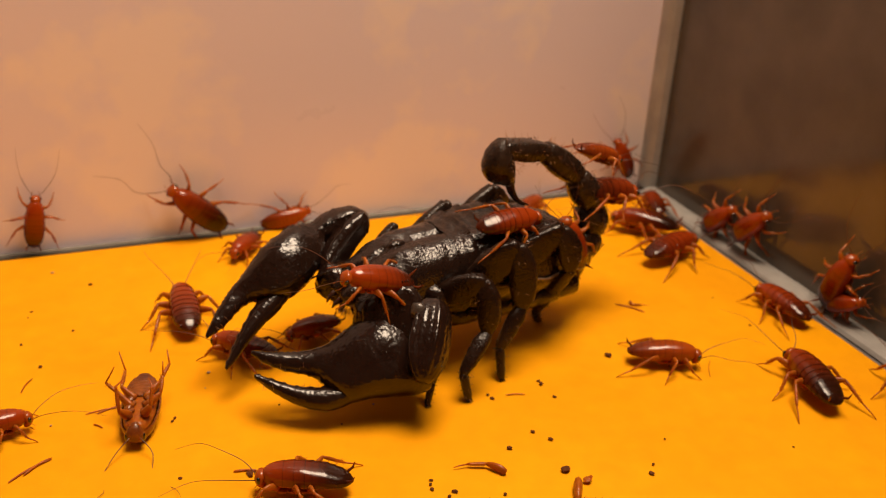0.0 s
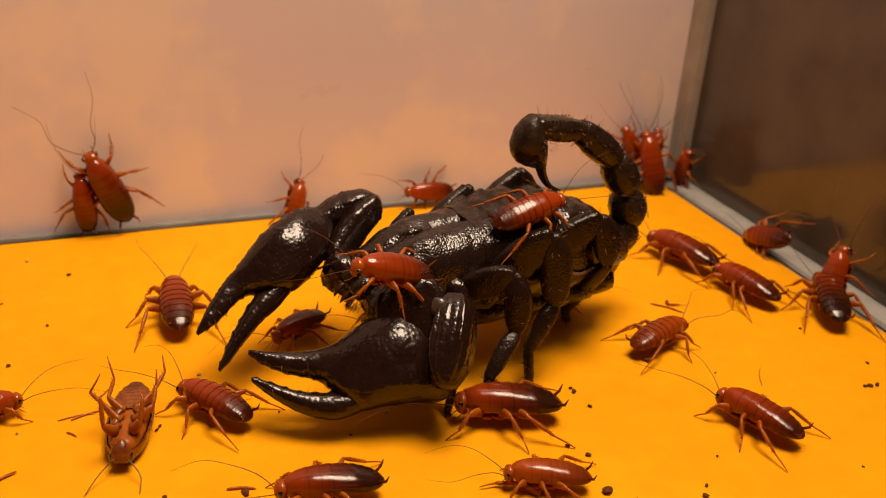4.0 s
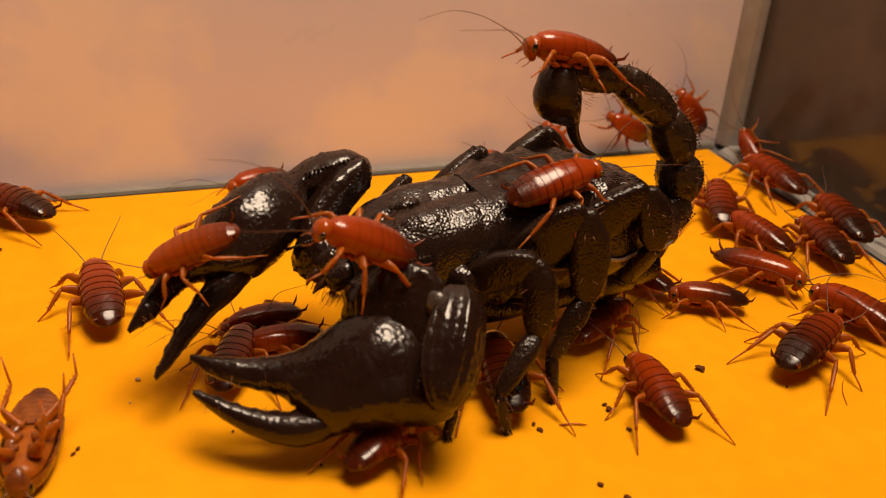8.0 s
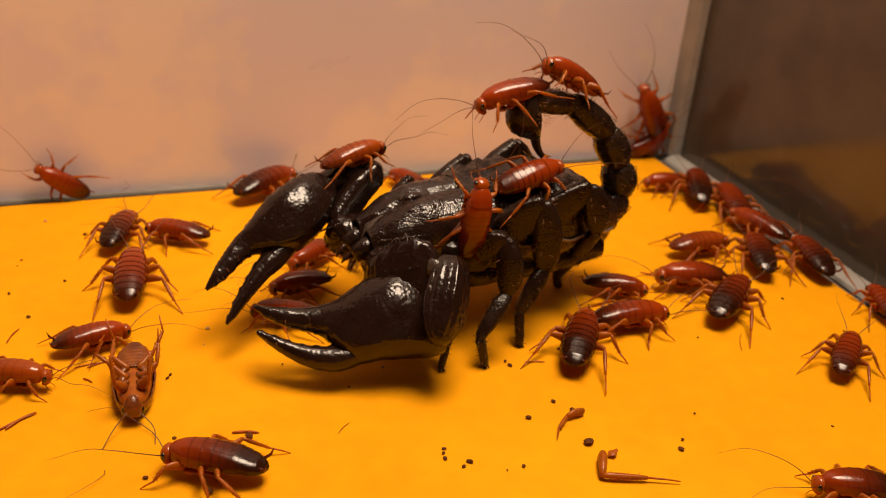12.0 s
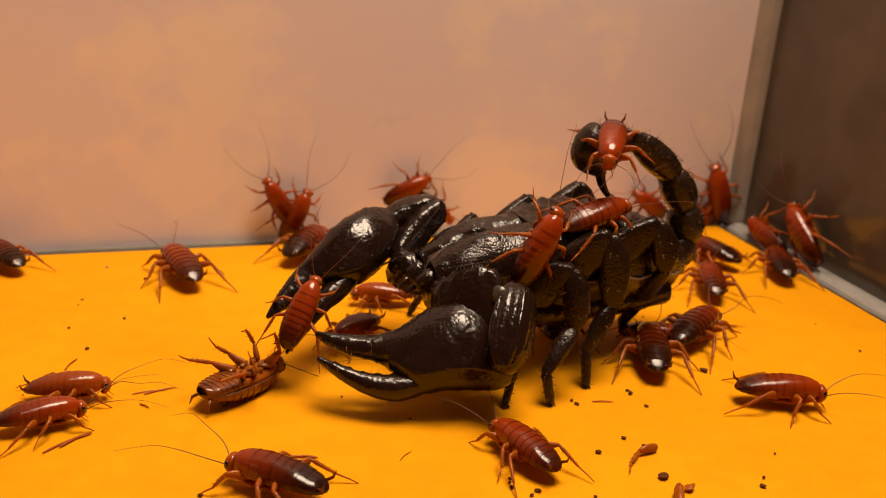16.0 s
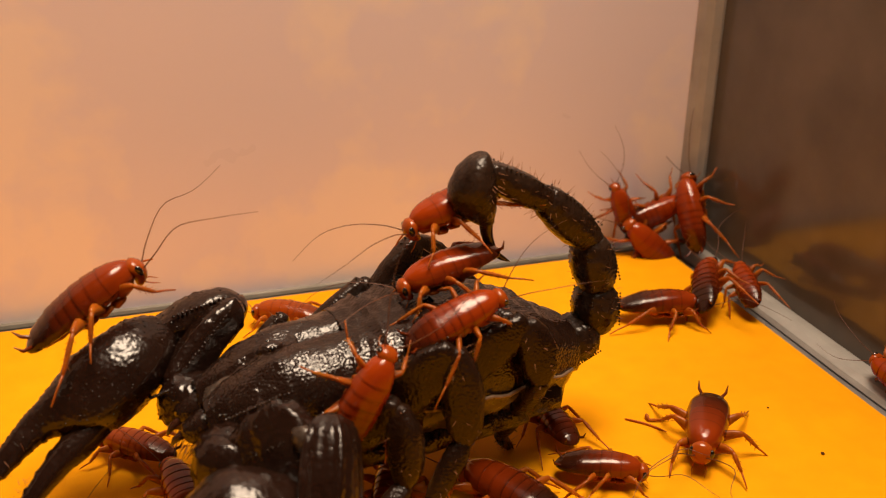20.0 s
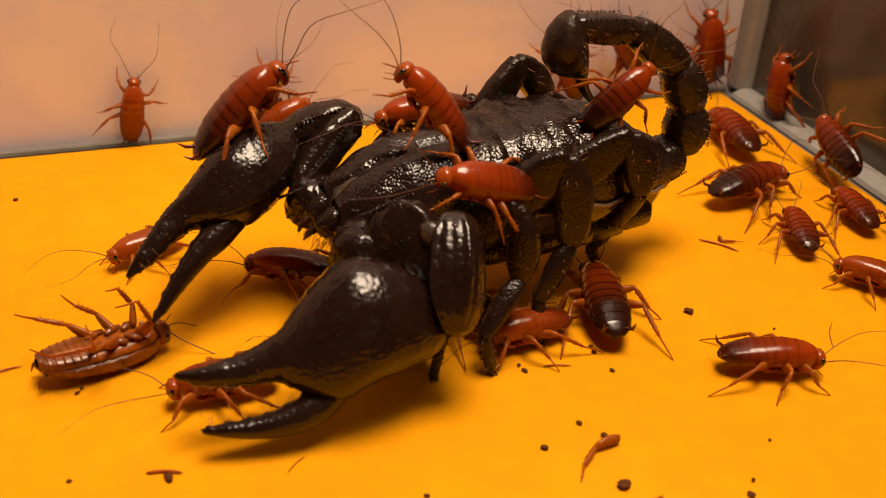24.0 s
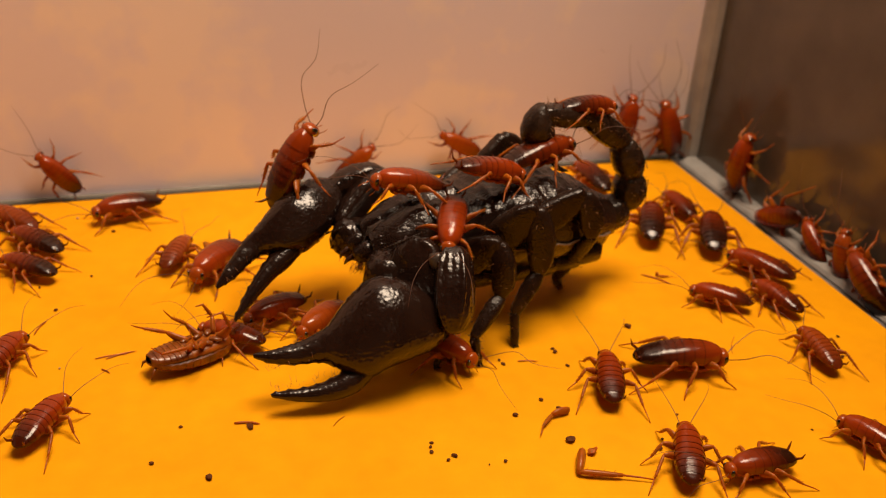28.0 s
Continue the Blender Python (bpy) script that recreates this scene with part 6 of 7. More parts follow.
    crawl(21, [(0, -0.0286, 0.0798, 0.0000, 0, 0, 0), (12, -0.0286, 0.0798, 0.0000, 0, 0, 0), (13.5, -0.0124, 0.1726, -0.0000, 0, 0, 77), (15, 0.0039, 0.2653, -0.0000, 0, 0, 153), (16, -0.1101, 0.2400, 0.0000, 0, 0, -168), (22, -0.1101, 0.2400, 0.0000, 0, 0, -168), (23.5, -0.0389, 0.2560, -0.0000, 0, 0, 152), (25, 0.0323, 0.2721, -0.0000, 0, 0, 112), (26, 0.0225, 0.2691, -0.0000, 0, 0, 126), (27, 0.0200, 0.2725, 0.0000, 0, 0, 119), (28, 0.0097, 0.2807, 0.0000, 0, 0, 144)])
    crawl(22, [(0, -0.0580, 0.0797, 0.0000, 0, 0, 0), (28, -0.0580, 0.0797, 0.0000, 0, 0, 0)])
    crawl(23, [(0, -0.0301, 0.0665, 0.0000, 0, 0, 0), (28, -0.0301, 0.0665, 0.0000, 0, 0, 0)])
    crawl(24, [(0, 0.0174, 0.3315, 0.0106, 90, -81, 0), (1, 0.0179, 0.3315, 0.0099, 90, -75, 0), (2, 0.0184, 0.3315, 0.0092, 90, -57, 0), (2.33, -0.0175, 0.3080, 0.0062, -3, -71, 127), (2.67, -0.0534, 0.2846, 0.0031, -19, -34, 179), (3, -0.0894, 0.2611, 0.0000, 0, 0, -147), (4.5, -0.0362, 0.2963, 0.0083, -36, -40, 176), (6, 0.0170, 0.3315, 0.0166, 90, -88, 0), (6.5, -0.0403, 0.3139, 0.0083, -31, -41, 164), (7, -0.0975, 0.2963, 0.0000, 0, 0, -163), (10, -0.0975, 0.2963, 0.0000, 0, 0, -163), (10.5, -0.0325, 0.3077, -0.0000, 0, 0, 118), (11, 0.0325, 0.3190, -0.0000, 0, 0, 39), (11.5, 0.0296, 0.3253, 0.0028, -23, -45, 91), (12, 0.0266, 0.3315, 0.0056, -90, -37, 180), (15, 0.0736, 0.3315, 0.0060, -90, -36, 180), (16, 0.0711, 0.3315, 0.0131, -90, -61, 180), (16.5, 0.0671, 0.3098, 0.0065, -36, -31, 162), (17, 0.0631, 0.2881, 0.0000, 0, 0, 175), (18, 0.0517, 0.2928, 0.0000, 0, 0, 135), (19, 0.0520, 0.2882, -0.0000, 0, 0, -179), (20, -0.1481, 0.2512, 0.0000, 0, 0, -170), (22, -0.1481, 0.2512, 0.0000, 0, 0, -170), (23.5, -0.0603, 0.2913, 0.0094, -20, -48, 151), (25, 0.0276, 0.3315, 0.0187, 90, -72, 0), (25.5, -0.0292, 0.3006, 0.0094, -27, -47, 166), (26, -0.0860, 0.2696, 0.0000, 0, 0, -151), (27, 0.0418, 0.2624, 0.0000, 0, 0, 168), (28, 0.0575, 0.2371, 0.0000, 0, 0, 150)])
    crawl(25, [(0, 0.0778, 0.3121, 0.0000, 0, 0, -128), (1, 0.0795, 0.3075, 0.0000, 0, 0, -135), (2, 0.0800, 0.3107, 0.0000, 0, 0, -130), (3, 0.0881, 0.2786, -0.0000, 0, 0, -144), (6, 0.1300, 0.2490, -0.0000, 0, 0, -162), (7, 0.1316, 0.2496, -0.0000, 0, 0, -153), (8, 0.0820, 0.2491, -0.0000, 0, 0, -173), (9, 0.0793, 0.2464, -0.0000, 0, 0, 161), (10, 0.0800, 0.2469, -0.0000, 0, 0, -136), (10.5, 0.0795, 0.2473, -0.0000, 0, 0, 164), (11, 0.0790, 0.2476, -0.0000, 0, 0, 104), (12, 0.0740, 0.2454, -0.0000, 0, 0, 162), (13.5, 0.0682, 0.2510, -0.0000, 0, 0, 109), (15, 0.0618, 0.2467, 0.0040, 0, -8, 59), (16, 0.0620, 0.2386, 0.0152, 22, -49, 41), (16.25, 0.0693, 0.2496, 0.0076, -4, -28, 101), (16.5, 0.0766, 0.2606, -0.0000, 0, 0, 144), (17, 0.0855, 0.2518, 0.0000, 0, 0, -141), (18, 0.0777, 0.2431, 0.0000, 0, 0, -152), (19, 0.0699, 0.2445, -0.0000, 0, 0, 170), (20, -0.0307, 0.0773, 0.0000, 0, 0, -121), (28, -0.0307, 0.0773, 0.0000, 0, 0, -121)])
    crawl(26, [(0, 0.0536, 0.2742, 0.0000, 0, 0, 88), (1, 0.0536, 0.2713, 0.0000, 0, 0, 86), (2, 0.0538, 0.2719, 0.0000, 0, 0, 89), (3, 0.0539, 0.2736, -0.0000, 0, 0, 88), (6, 0.0544, 0.2707, -0.0000, 0, 0, 83), (7, 0.0531, 0.2729, -0.0000, 0, 0, 89), (8, 0.0506, 0.2716, 0.0000, 0, 0, 94), (9, 0.0449, 0.2544, -0.0000, 0, 0, 114), (10, 0.0485, 0.2633, -0.0000, 0, 0, 81), (11, 0.0390, 0.2606, 0.0000, 0, 0, 116), (12, 0.0402, 0.2692, -0.0000, 0, 0, 80), (15, 0.0446, 0.3003, -0.0000, 0, 0, 84), (16, 0.0403, 0.3014, -0.0000, 0, 0, 105), (17, 0.0404, 0.2994, 0.0000, 0, 0, 102), (18, 0.0374, 0.2962, 0.0000, 0, 0, 97), (18.5, -0.0262, 0.2393, 0.0000, 0, 0, 159), (19, -0.0898, 0.1825, 0.0000, 0, 0, -138), (22, -0.0898, 0.1825, 0.0000, 0, 0, -138), (23.5, -0.0302, 0.2423, -0.0000, 0, 0, -66), (25, 0.0293, 0.3021, -0.0000, 0, 0, 6), (26, 0.0443, 0.2785, -0.0000, 0, 0, 24), (27, 0.0434, 0.2718, 0.0000, 0, 0, -1), (27.5, 0.0506, 0.2728, 0.0000, 0, 0, -63), (28, 0.0577, 0.2739, 0.0000, 0, 0, -126)])
    crawl(27, [(0, 0.0657, 0.2509, 0.0000, 0, 0, 139), (1, 0.0550, 0.2426, 0.0000, 0, 0, 149), (2, 0.0543, 0.2419, 0.0000, 0, 0, 157), (3, 0.0481, 0.2406, -0.0000, 0, 0, 163), (4.5, 0.0630, 0.2228, 0.0000, 0, -0, 99), (6, 0.0779, 0.2051, 0.0000, 0, 0, 35), (7, 0.0863, 0.2096, 0.0000, 0, 0, 30), (8, 0.0916, 0.2162, 0.0000, 0, 0, 34), (8.25, 0.1031, 0.1821, 0.0000, 0, 0, -42), (8.5, 0.1145, 0.1480, -0.0000, 0, 0, -119), (9, 0.1393, 0.0839, 0.0000, 0, 0, -69), (9.5, 0.1441, 0.1321, 0.0000, 0, 0, -23), (10, 0.1489, 0.1803, 0.0000, 0, 0, 24), (11, 0.1789, 0.1671, -0.0000, 0, 0, 18), (12, 0.1984, 0.1949, -0.0000, 0, 0, 41), (13.5, 0.1727, 0.1908, -0.0000, 0, 0, 109), (15, 0.1469, 0.1867, -0.0000, 0, 0, 177), (16, 0.0985, 0.1958, -0.0000, 0, 0, 110), (17, 0.0951, 0.2011, 0.0000, 0, 0, 109), (18, 0.0934, 0.2114, 0.0000, 0, 0, 103), (19, 0.0908, 0.2540, 0.0000, 0, 0, 95), (20, 0.0856, 0.2461, 0.0000, 0, 0, 102), (21, 0.0881, 0.2518, 0.0000, 0, 0, 121), (22, 0.0875, 0.2496, -0.0000, 0, 0, 116), (25, 0.0810, 0.2565, -0.0000, 0, 0, -169), (26, 0.0734, 0.2506, -0.0000, 0, 0, -154), (27, 0.0743, 0.2515, 0.0000, 0, 0, -165), (28, 0.0695, 0.2465, 0.0000, 0, 0, -150)])
    crawl(28, [(0, 0.0056, 0.2352, 0.0000, 0, 0, 4), (1, 0.0058, 0.2364, 0.0000, 0, 0, -2), (1.5, 0.0067, 0.2370, 0.0000, 0, 0, -80), (2, 0.0077, 0.2376, 0.0000, 0, 0, -158), (2.33, 0.0085, 0.2400, 0.0000, 0, 0, -102), (2.67, 0.0092, 0.2425, 0.0000, 0, 0, -46), (3, 0.0100, 0.2449, -0.0000, 0, 0, 10), (6, 0.0109, 0.2313, -0.0000, 0, 0, 15), (6.5, -0.0393, 0.2505, -0.0000, 0, 0, 87), (7, -0.0895, 0.2697, 0.0000, 0, 0, 159), (10, -0.0895, 0.2697, 0.0000, 0, 0, 159), (10.33, -0.0501, 0.2622, -0.0000, 0, 0, -142), (10.67, -0.0107, 0.2547, -0.0000, 0, 0, -84), (11, 0.0287, 0.2472, -0.0000, 0, 0, -25), (12, 0.0292, 0.2448, -0.0000, 0, 0, 6), (13.5, 0.0187, 0.2343, -0.0000, 0, 0, 70), (15, 0.0081, 0.2239, -0.0000, 0, 0, 134), (15.5, 0.0081, 0.2256, -0.0000, 0, 0, 71), (16, 0.0081, 0.2274, -0.0000, 0, 0, 7), (17, 0.0125, 0.2403, 0.0000, 0, 0, 4), (18, 0.0319, 0.2336, 0.0000, 0, 0, 81), (18.5, -0.0111, 0.1717, 0.0000, 0, 0, 158), (19, -0.0542, 0.1098, 0.0000, 0, 0, -125), (26, -0.0542, 0.1098, 0.0000, 0, 0, -125), (27, 0.0314, 0.2531, 0.0000, 0, 0, -144), (27.5, 0.0234, 0.2328, 0.0000, 0, 0, 137), (28, 0.0154, 0.2125, 0.0000, 0, 0, 57)])
    crawl(29, [(0, 0.0919, 0.2279, 0.0282, -27, -15, -172), (1, 0.0914, 0.2279, 0.0291, -28, -18, -172), (2, 0.0918, 0.2279, 0.0287, -28, -18, -173), (3, 0.0915, 0.2279, 0.0285, -28, -17, -172), (6, 0.0923, 0.2280, 0.0273, -27, -14, -173), (7, 0.0926, 0.2280, 0.0259, -27, -13, -172), (8, 0.0893, 0.2277, 0.0310, -29, -25, -172), (9, 0.1085, 0.2284, 0.0190, -85, -75, -173), (10, 0.1101, 0.2306, 0.0276, -86, -76, -172), (11, 0.1119, 0.2308, 0.0329, 84, -68, 8), (12, 0.1113, 0.2308, 0.0325, 89, -85, 7), (15, 0.1117, 0.2308, 0.0314, 82, -64, 8), (16, 0.1107, 0.2307, 0.0328, 83, -64, 8), (17, 0.1115, 0.2308, 0.0310, 84, -70, 7), (18, 0.1113, 0.2307, 0.0325, 83, -64, 8), (19, 0.1115, 0.2308, 0.0312, 82, -63, 8), (20, 0.1139, 0.2311, 0.0283, 81, -60, 7), (21, 0.1129, 0.2310, 0.0323, 85, -71, 7), (22, 0.1116, 0.2348, 0.0386, 89, -87, 7), (23.5, 0.1079, 0.2393, 0.0387, -22, -60, 161), (25, 0.1041, 0.2437, 0.0388, 0, -32, -172), (25.33, 0.1057, 0.2473, 0.0358, -13, -24, -108), (25.67, 0.1073, 0.2509, 0.0329, -12, -10, -49), (26, 0.1090, 0.2545, 0.0299, 0, -4, 7), (27, 0.1100, 0.2546, 0.0322, 0, -5, 7), (28, 0.1182, 0.2360, 0.0385, 0, 16, 7)])
    crawl(30, [(0, 0.1290, 0.2368, 0.0349, 27, 2, 7), (1, 0.1286, 0.2363, 0.0341, 27, -2, 8), (2, 0.1271, 0.2366, 0.0350, 27, -9, 7), (3, 0.1266, 0.2365, 0.0348, 27, -9, 8), (6, 0.1261, 0.2360, 0.0345, 27, -12, 7), (7, 0.1266, 0.2360, 0.0343, 27, -11, 7), (8, 0.1259, 0.2359, 0.0345, 27, -10, 7), (9, 0.1268, 0.2356, 0.0343, 27, -14, 7), (10, 0.1261, 0.2360, 0.0344, 27, -11, 7), (11, 0.1268, 0.2360, 0.0345, 27, 8, 7), (12, 0.1282, 0.2367, 0.0352, 27, -10, 8), (15, 0.1277, 0.2367, 0.0349, 27, -6, 8), (16, 0.1282, 0.2362, 0.0343, 27, -11, 8), (17, 0.1313, 0.2361, 0.0341, 27, -9, 8), (18, 0.1284, 0.2358, 0.0352, 27, -15, 7), (19, 0.1286, 0.2358, 0.0346, 28, -17, 7), (20, 0.1321, 0.2353, 0.0342, 28, -17, 7), (21, 0.1428, 0.2361, 0.0325, 27, -7, 8), (22, 0.1619, 0.2053, -0.0000, 0, 0, -30), (25, 0.1603, 0.2039, -0.0000, 0, 0, -17), (26, 0.1595, 0.2033, -0.0000, 0, 0, -16), (27, 0.1590, 0.2032, 0.0000, 0, 0, -20), (27.5, 0.1494, 0.2017, 0.0000, 0, 0, 25), (28, 0.1397, 0.2003, 0.0000, 0, 0, 71)])
    crawl(31, [(0, 0.1508, 0.2430, 0.0266, -83, -65, -173), (0.5, 0.1550, 0.2428, 0.0240, 17, -79, 59), (1, 0.1591, 0.2426, 0.0214, 39, -52, 8), (1.5, 0.1434, 0.1510, 0.0107, 32, -17, -46), (2, 0.1277, 0.0595, 0.0000, 0, 0, -100), (9, 0.1277, 0.0595, 0.0000, 0, 0, -100), (9.5, 0.1009, 0.1319, -0.0000, 0, 0, -170), (10, 0.0742, 0.2043, -0.0000, 0, 0, 120), (10.33, 0.0969, 0.1661, -0.0000, 0, 0, 60), (10.67, 0.1195, 0.1280, -0.0000, 0, 0, 0), (11, 0.1422, 0.0898, 0.0000, 0, 0, -59), (11.5, 0.1147, 0.1816, -0.0000, 0, 0, -100), (12, 0.0872, 0.2733, -0.0000, 0, 0, -141), (15, 0.0790, 0.2542, -0.0000, 0, 0, -135), (16, 0.0785, 0.2556, -0.0000, 0, 0, -138), (17, 0.0795, 0.2555, 0.0000, 0, 0, -141), (18, 0.0807, 0.2631, 0.0000, 0, 0, -77), (18.5, 0.0778, 0.2582, 0.0000, 0, 0, -10), (19, 0.0748, 0.2532, 0.0000, 0, 0, 56), (19.5, 0.1027, 0.1581, 0.0000, 0, 0, -9), (20, 0.1305, 0.0631, 0.0000, 0, 0, -74), (26, 0.1305, 0.0631, 0.0000, 0, 0, -74), (26.5, 0.1360, 0.1164, 0.0000, 0, 0, 3), (27, 0.1414, 0.1698, 0.0000, 0, 0, 80), (28, 0.1439, 0.1713, 0.0000, 0, 0, 65)])
    crawl(32, [(0, 0.2228, 0.3315, 0.0122, -90, -63, 180), (1, 0.2236, 0.3315, 0.0125, -90, -54, 180), (2, 0.2241, 0.3315, 0.0099, -90, -64, 180), (3, 0.2217, 0.3315, 0.0102, -90, -89, 180), (6, 0.2271, 0.3315, 0.0125, 90, -78, 0), (7, 0.2254, 0.3315, 0.0154, -90, -67, 180), (8, 0.2196, 0.3315, 0.0116, -90, -50, 180), (9, 0.2193, 0.3315, 0.0110, -90, -48, 180), (9.5, 0.2264, 0.3256, 0.0079, -155, -73, -161), (10, 0.2370, 0.3241, 0.0030, 90, -62, -90), (10.5, 0.2307, 0.3256, 0.0069, 107, -73, -61), (11, 0.2279, 0.3315, 0.0091, 90, -86, 0), (12, 0.2268, 0.3315, 0.0069, 90, -74, 0), (15, 0.2224, 0.3315, 0.0063, -90, -41, 180), (16, 0.2200, 0.3315, 0.0037, -90, -9, 180), (16.5, 0.2234, 0.3315, 0.0054, -90, -58, 180), (17, 0.2267, 0.3315, 0.0071, 90, -74, 0), (17.5, 0.2128, 0.3241, 0.0036, 24, -40, 46), (18, 0.1988, 0.3168, 0.0000, 0, 0, 42), (19, 0.1770, 0.3016, 0.0000, 0, 0, -37), (19.33, 0.1892, 0.3116, 0.0042, 22, -31, -5), (19.67, 0.2014, 0.3215, 0.0083, 21, -69, 35), (20, 0.2136, 0.3315, 0.0125, -90, -65, 180), (20.5, 0.2222, 0.3315, 0.0121, 90, -67, 0), (21, 0.2227, 0.3315, 0.0122, -90, -62, 180), (22, 0.2190, 0.3315, 0.0126, -90, -51, 180), (25, 0.2232, 0.3315, 0.0099, -90, -59, 180), (26, 0.2222, 0.3315, 0.0150, -90, -66, 180), (27, 0.2170, 0.3315, 0.0120, -90, -79, 180), (28, 0.2231, 0.3315, 0.0110, -90, -86, 180)])
    crawl(33, [(0, 0.2239, 0.3062, 0.0000, 0, 0, 74), (1, 0.2206, 0.3000, 0.0000, 0, 0, 47), (1.5, 0.2244, 0.3158, 0.0068, 12, -45, 61), (2, 0.2282, 0.3315, 0.0135, -90, -88, 180), (2.5, 0.2308, 0.3263, 0.0104, 115, -66, -68), (3, 0.2370, 0.3256, 0.0053, 90, -45, -90), (4.5, 0.2370, 0.3207, 0.0047, -90, -86, 90), (6, 0.2370, 0.3156, 0.0040, -90, -37, 90), (6.5, 0.2304, 0.3132, 0.0030, -44, -15, 92), (7, 0.2272, 0.3151, -0.0000, 0, 0, 109), (7.5, 0.2304, 0.3123, 0.0022, -45, -13, 93), (8, 0.2370, 0.3137, 0.0030, -90, -35, 90), (9, 0.2370, 0.3171, 0.0050, -90, 13, 90), (10, 0.2370, 0.3050, 0.0030, -90, -16, 90), (10.5, 0.2370, 0.3106, 0.0039, -90, -63, 90), (11, 0.2370, 0.3164, 0.0051, 90, -70, -90), (11.33, 0.2271, 0.3076, 0.0048, 69, -33, -113), (11.67, 0.2208, 0.3033, 0.0024, 39, -6, -144), (12, 0.2144, 0.2991, -0.0000, 0, 0, 177), (13.5, 0.2119, 0.3153, 0.0044, -44, 12, -176), (15, 0.2094, 0.3315, 0.0089, -90, 24, 180), (16, 0.1997, 0.3315, 0.0084, -90, -34, 180), (16.5, 0.2088, 0.3315, 0.0108, -90, 8, 180), (17, 0.2179, 0.3315, 0.0133, -90, 50, 180), (17.5, 0.2152, 0.2349, 0.0066, -26, 39, -117), (18, 0.2125, 0.1384, 0.0000, 0, 0, -92), (18.5, 0.2230, 0.1989, 0.0071, 43, -15, -84), (19, 0.2370, 0.2629, 0.0121, 90, -31, -90), (19.5, 0.2328, 0.2741, 0.0080, 8, -63, 9), (20, 0.2285, 0.2853, 0.0040, -33, -12, 71), (21, 0.2319, 0.3087, 0.0061, -36, -21, 74), (21.33, 0.2202, 0.2324, 0.0041, -17, -30, 12), (21.67, 0.2086, 0.1560, 0.0020, 0, -19, -49), (22, 0.1969, 0.0797, 0.0000, 0, 0, -102), (26, 0.1969, 0.0797, 0.0000, 0, 0, -102), (26.33, 0.1934, 0.1080, 0.0000, 0, 0, -42), (26.67, 0.1898, 0.1364, 0.0000, 0, 0, 18), (27, 0.1863, 0.1647, 0.0000, 0, 0, 78), (28, 0.1886, 0.1669, 0.0000, 0, 0, 122)])
    crawl(34, [(0, 0.2068, 0.2707, 0.0000, 0, 0, 16), (1, 0.2090, 0.2702, 0.0000, 0, 0, 26), (2, 0.1864, 0.2799, 0.0000, 0, 0, 41), (3, 0.2003, 0.2713, -0.0000, 0, 0, 102), (6, 0.1871, 0.2663, -0.0000, 0, 0, 120), (6.33, 0.2025, 0.2727, 0.0063, -16, -36, 85), (6.67, 0.2180, 0.2790, 0.0126, 13, -71, 21), (7, 0.2370, 0.2891, 0.0173, 90, -51, -90), (7.5, 0.2301, 0.2902, 0.0095, -2, -53, 43), (8, 0.2267, 0.2950, -0.0000, 0, 0, 96), (8.5, 0.2091, 0.3065, -0.0000, 0, 0, 152), (9, 0.1916, 0.3181, -0.0000, 0, 0, -152), (9.5, 0.2066, 0.3248, 0.0032, -45, 8, -165), (10, 0.2217, 0.3315, 0.0064, -90, 4, 180), (10.5, 0.2203, 0.3315, 0.0096, -90, -43, -180), (11, 0.2188, 0.3315, 0.0129, -90, -90, 180), (12, 0.2226, 0.3315, 0.0170, -90, -60, 180), (15, 0.2247, 0.3315, 0.0154, -90, -64, 180), (16, 0.2259, 0.3315, 0.0110, -90, -71, 180), (17, 0.2272, 0.3315, 0.0142, -90, -79, 180), (18, 0.2231, 0.3315, 0.0098, -90, -56, 180), (19, 0.2357, 0.3300, 0.0048, -81, -46, 176), (20, 0.2217, 0.3279, 0.0010, -76, -46, 165), (21, 0.2120, 0.3315, 0.0224, -90, -66, 180), (22, 0.2078, 0.3315, 0.0169, -90, -76, 180), (25, 0.2258, 0.3315, 0.0132, -90, -78, 180), (26, 0.2259, 0.3315, 0.0124, -90, -77, 180), (26.5, 0.2297, 0.3156, 0.0124, 133, -75, -87), (27, 0.2370, 0.3043, 0.0102, 90, -56, -90), (28, 0.2370, 0.2925, 0.0115, 90, -81, -90)])
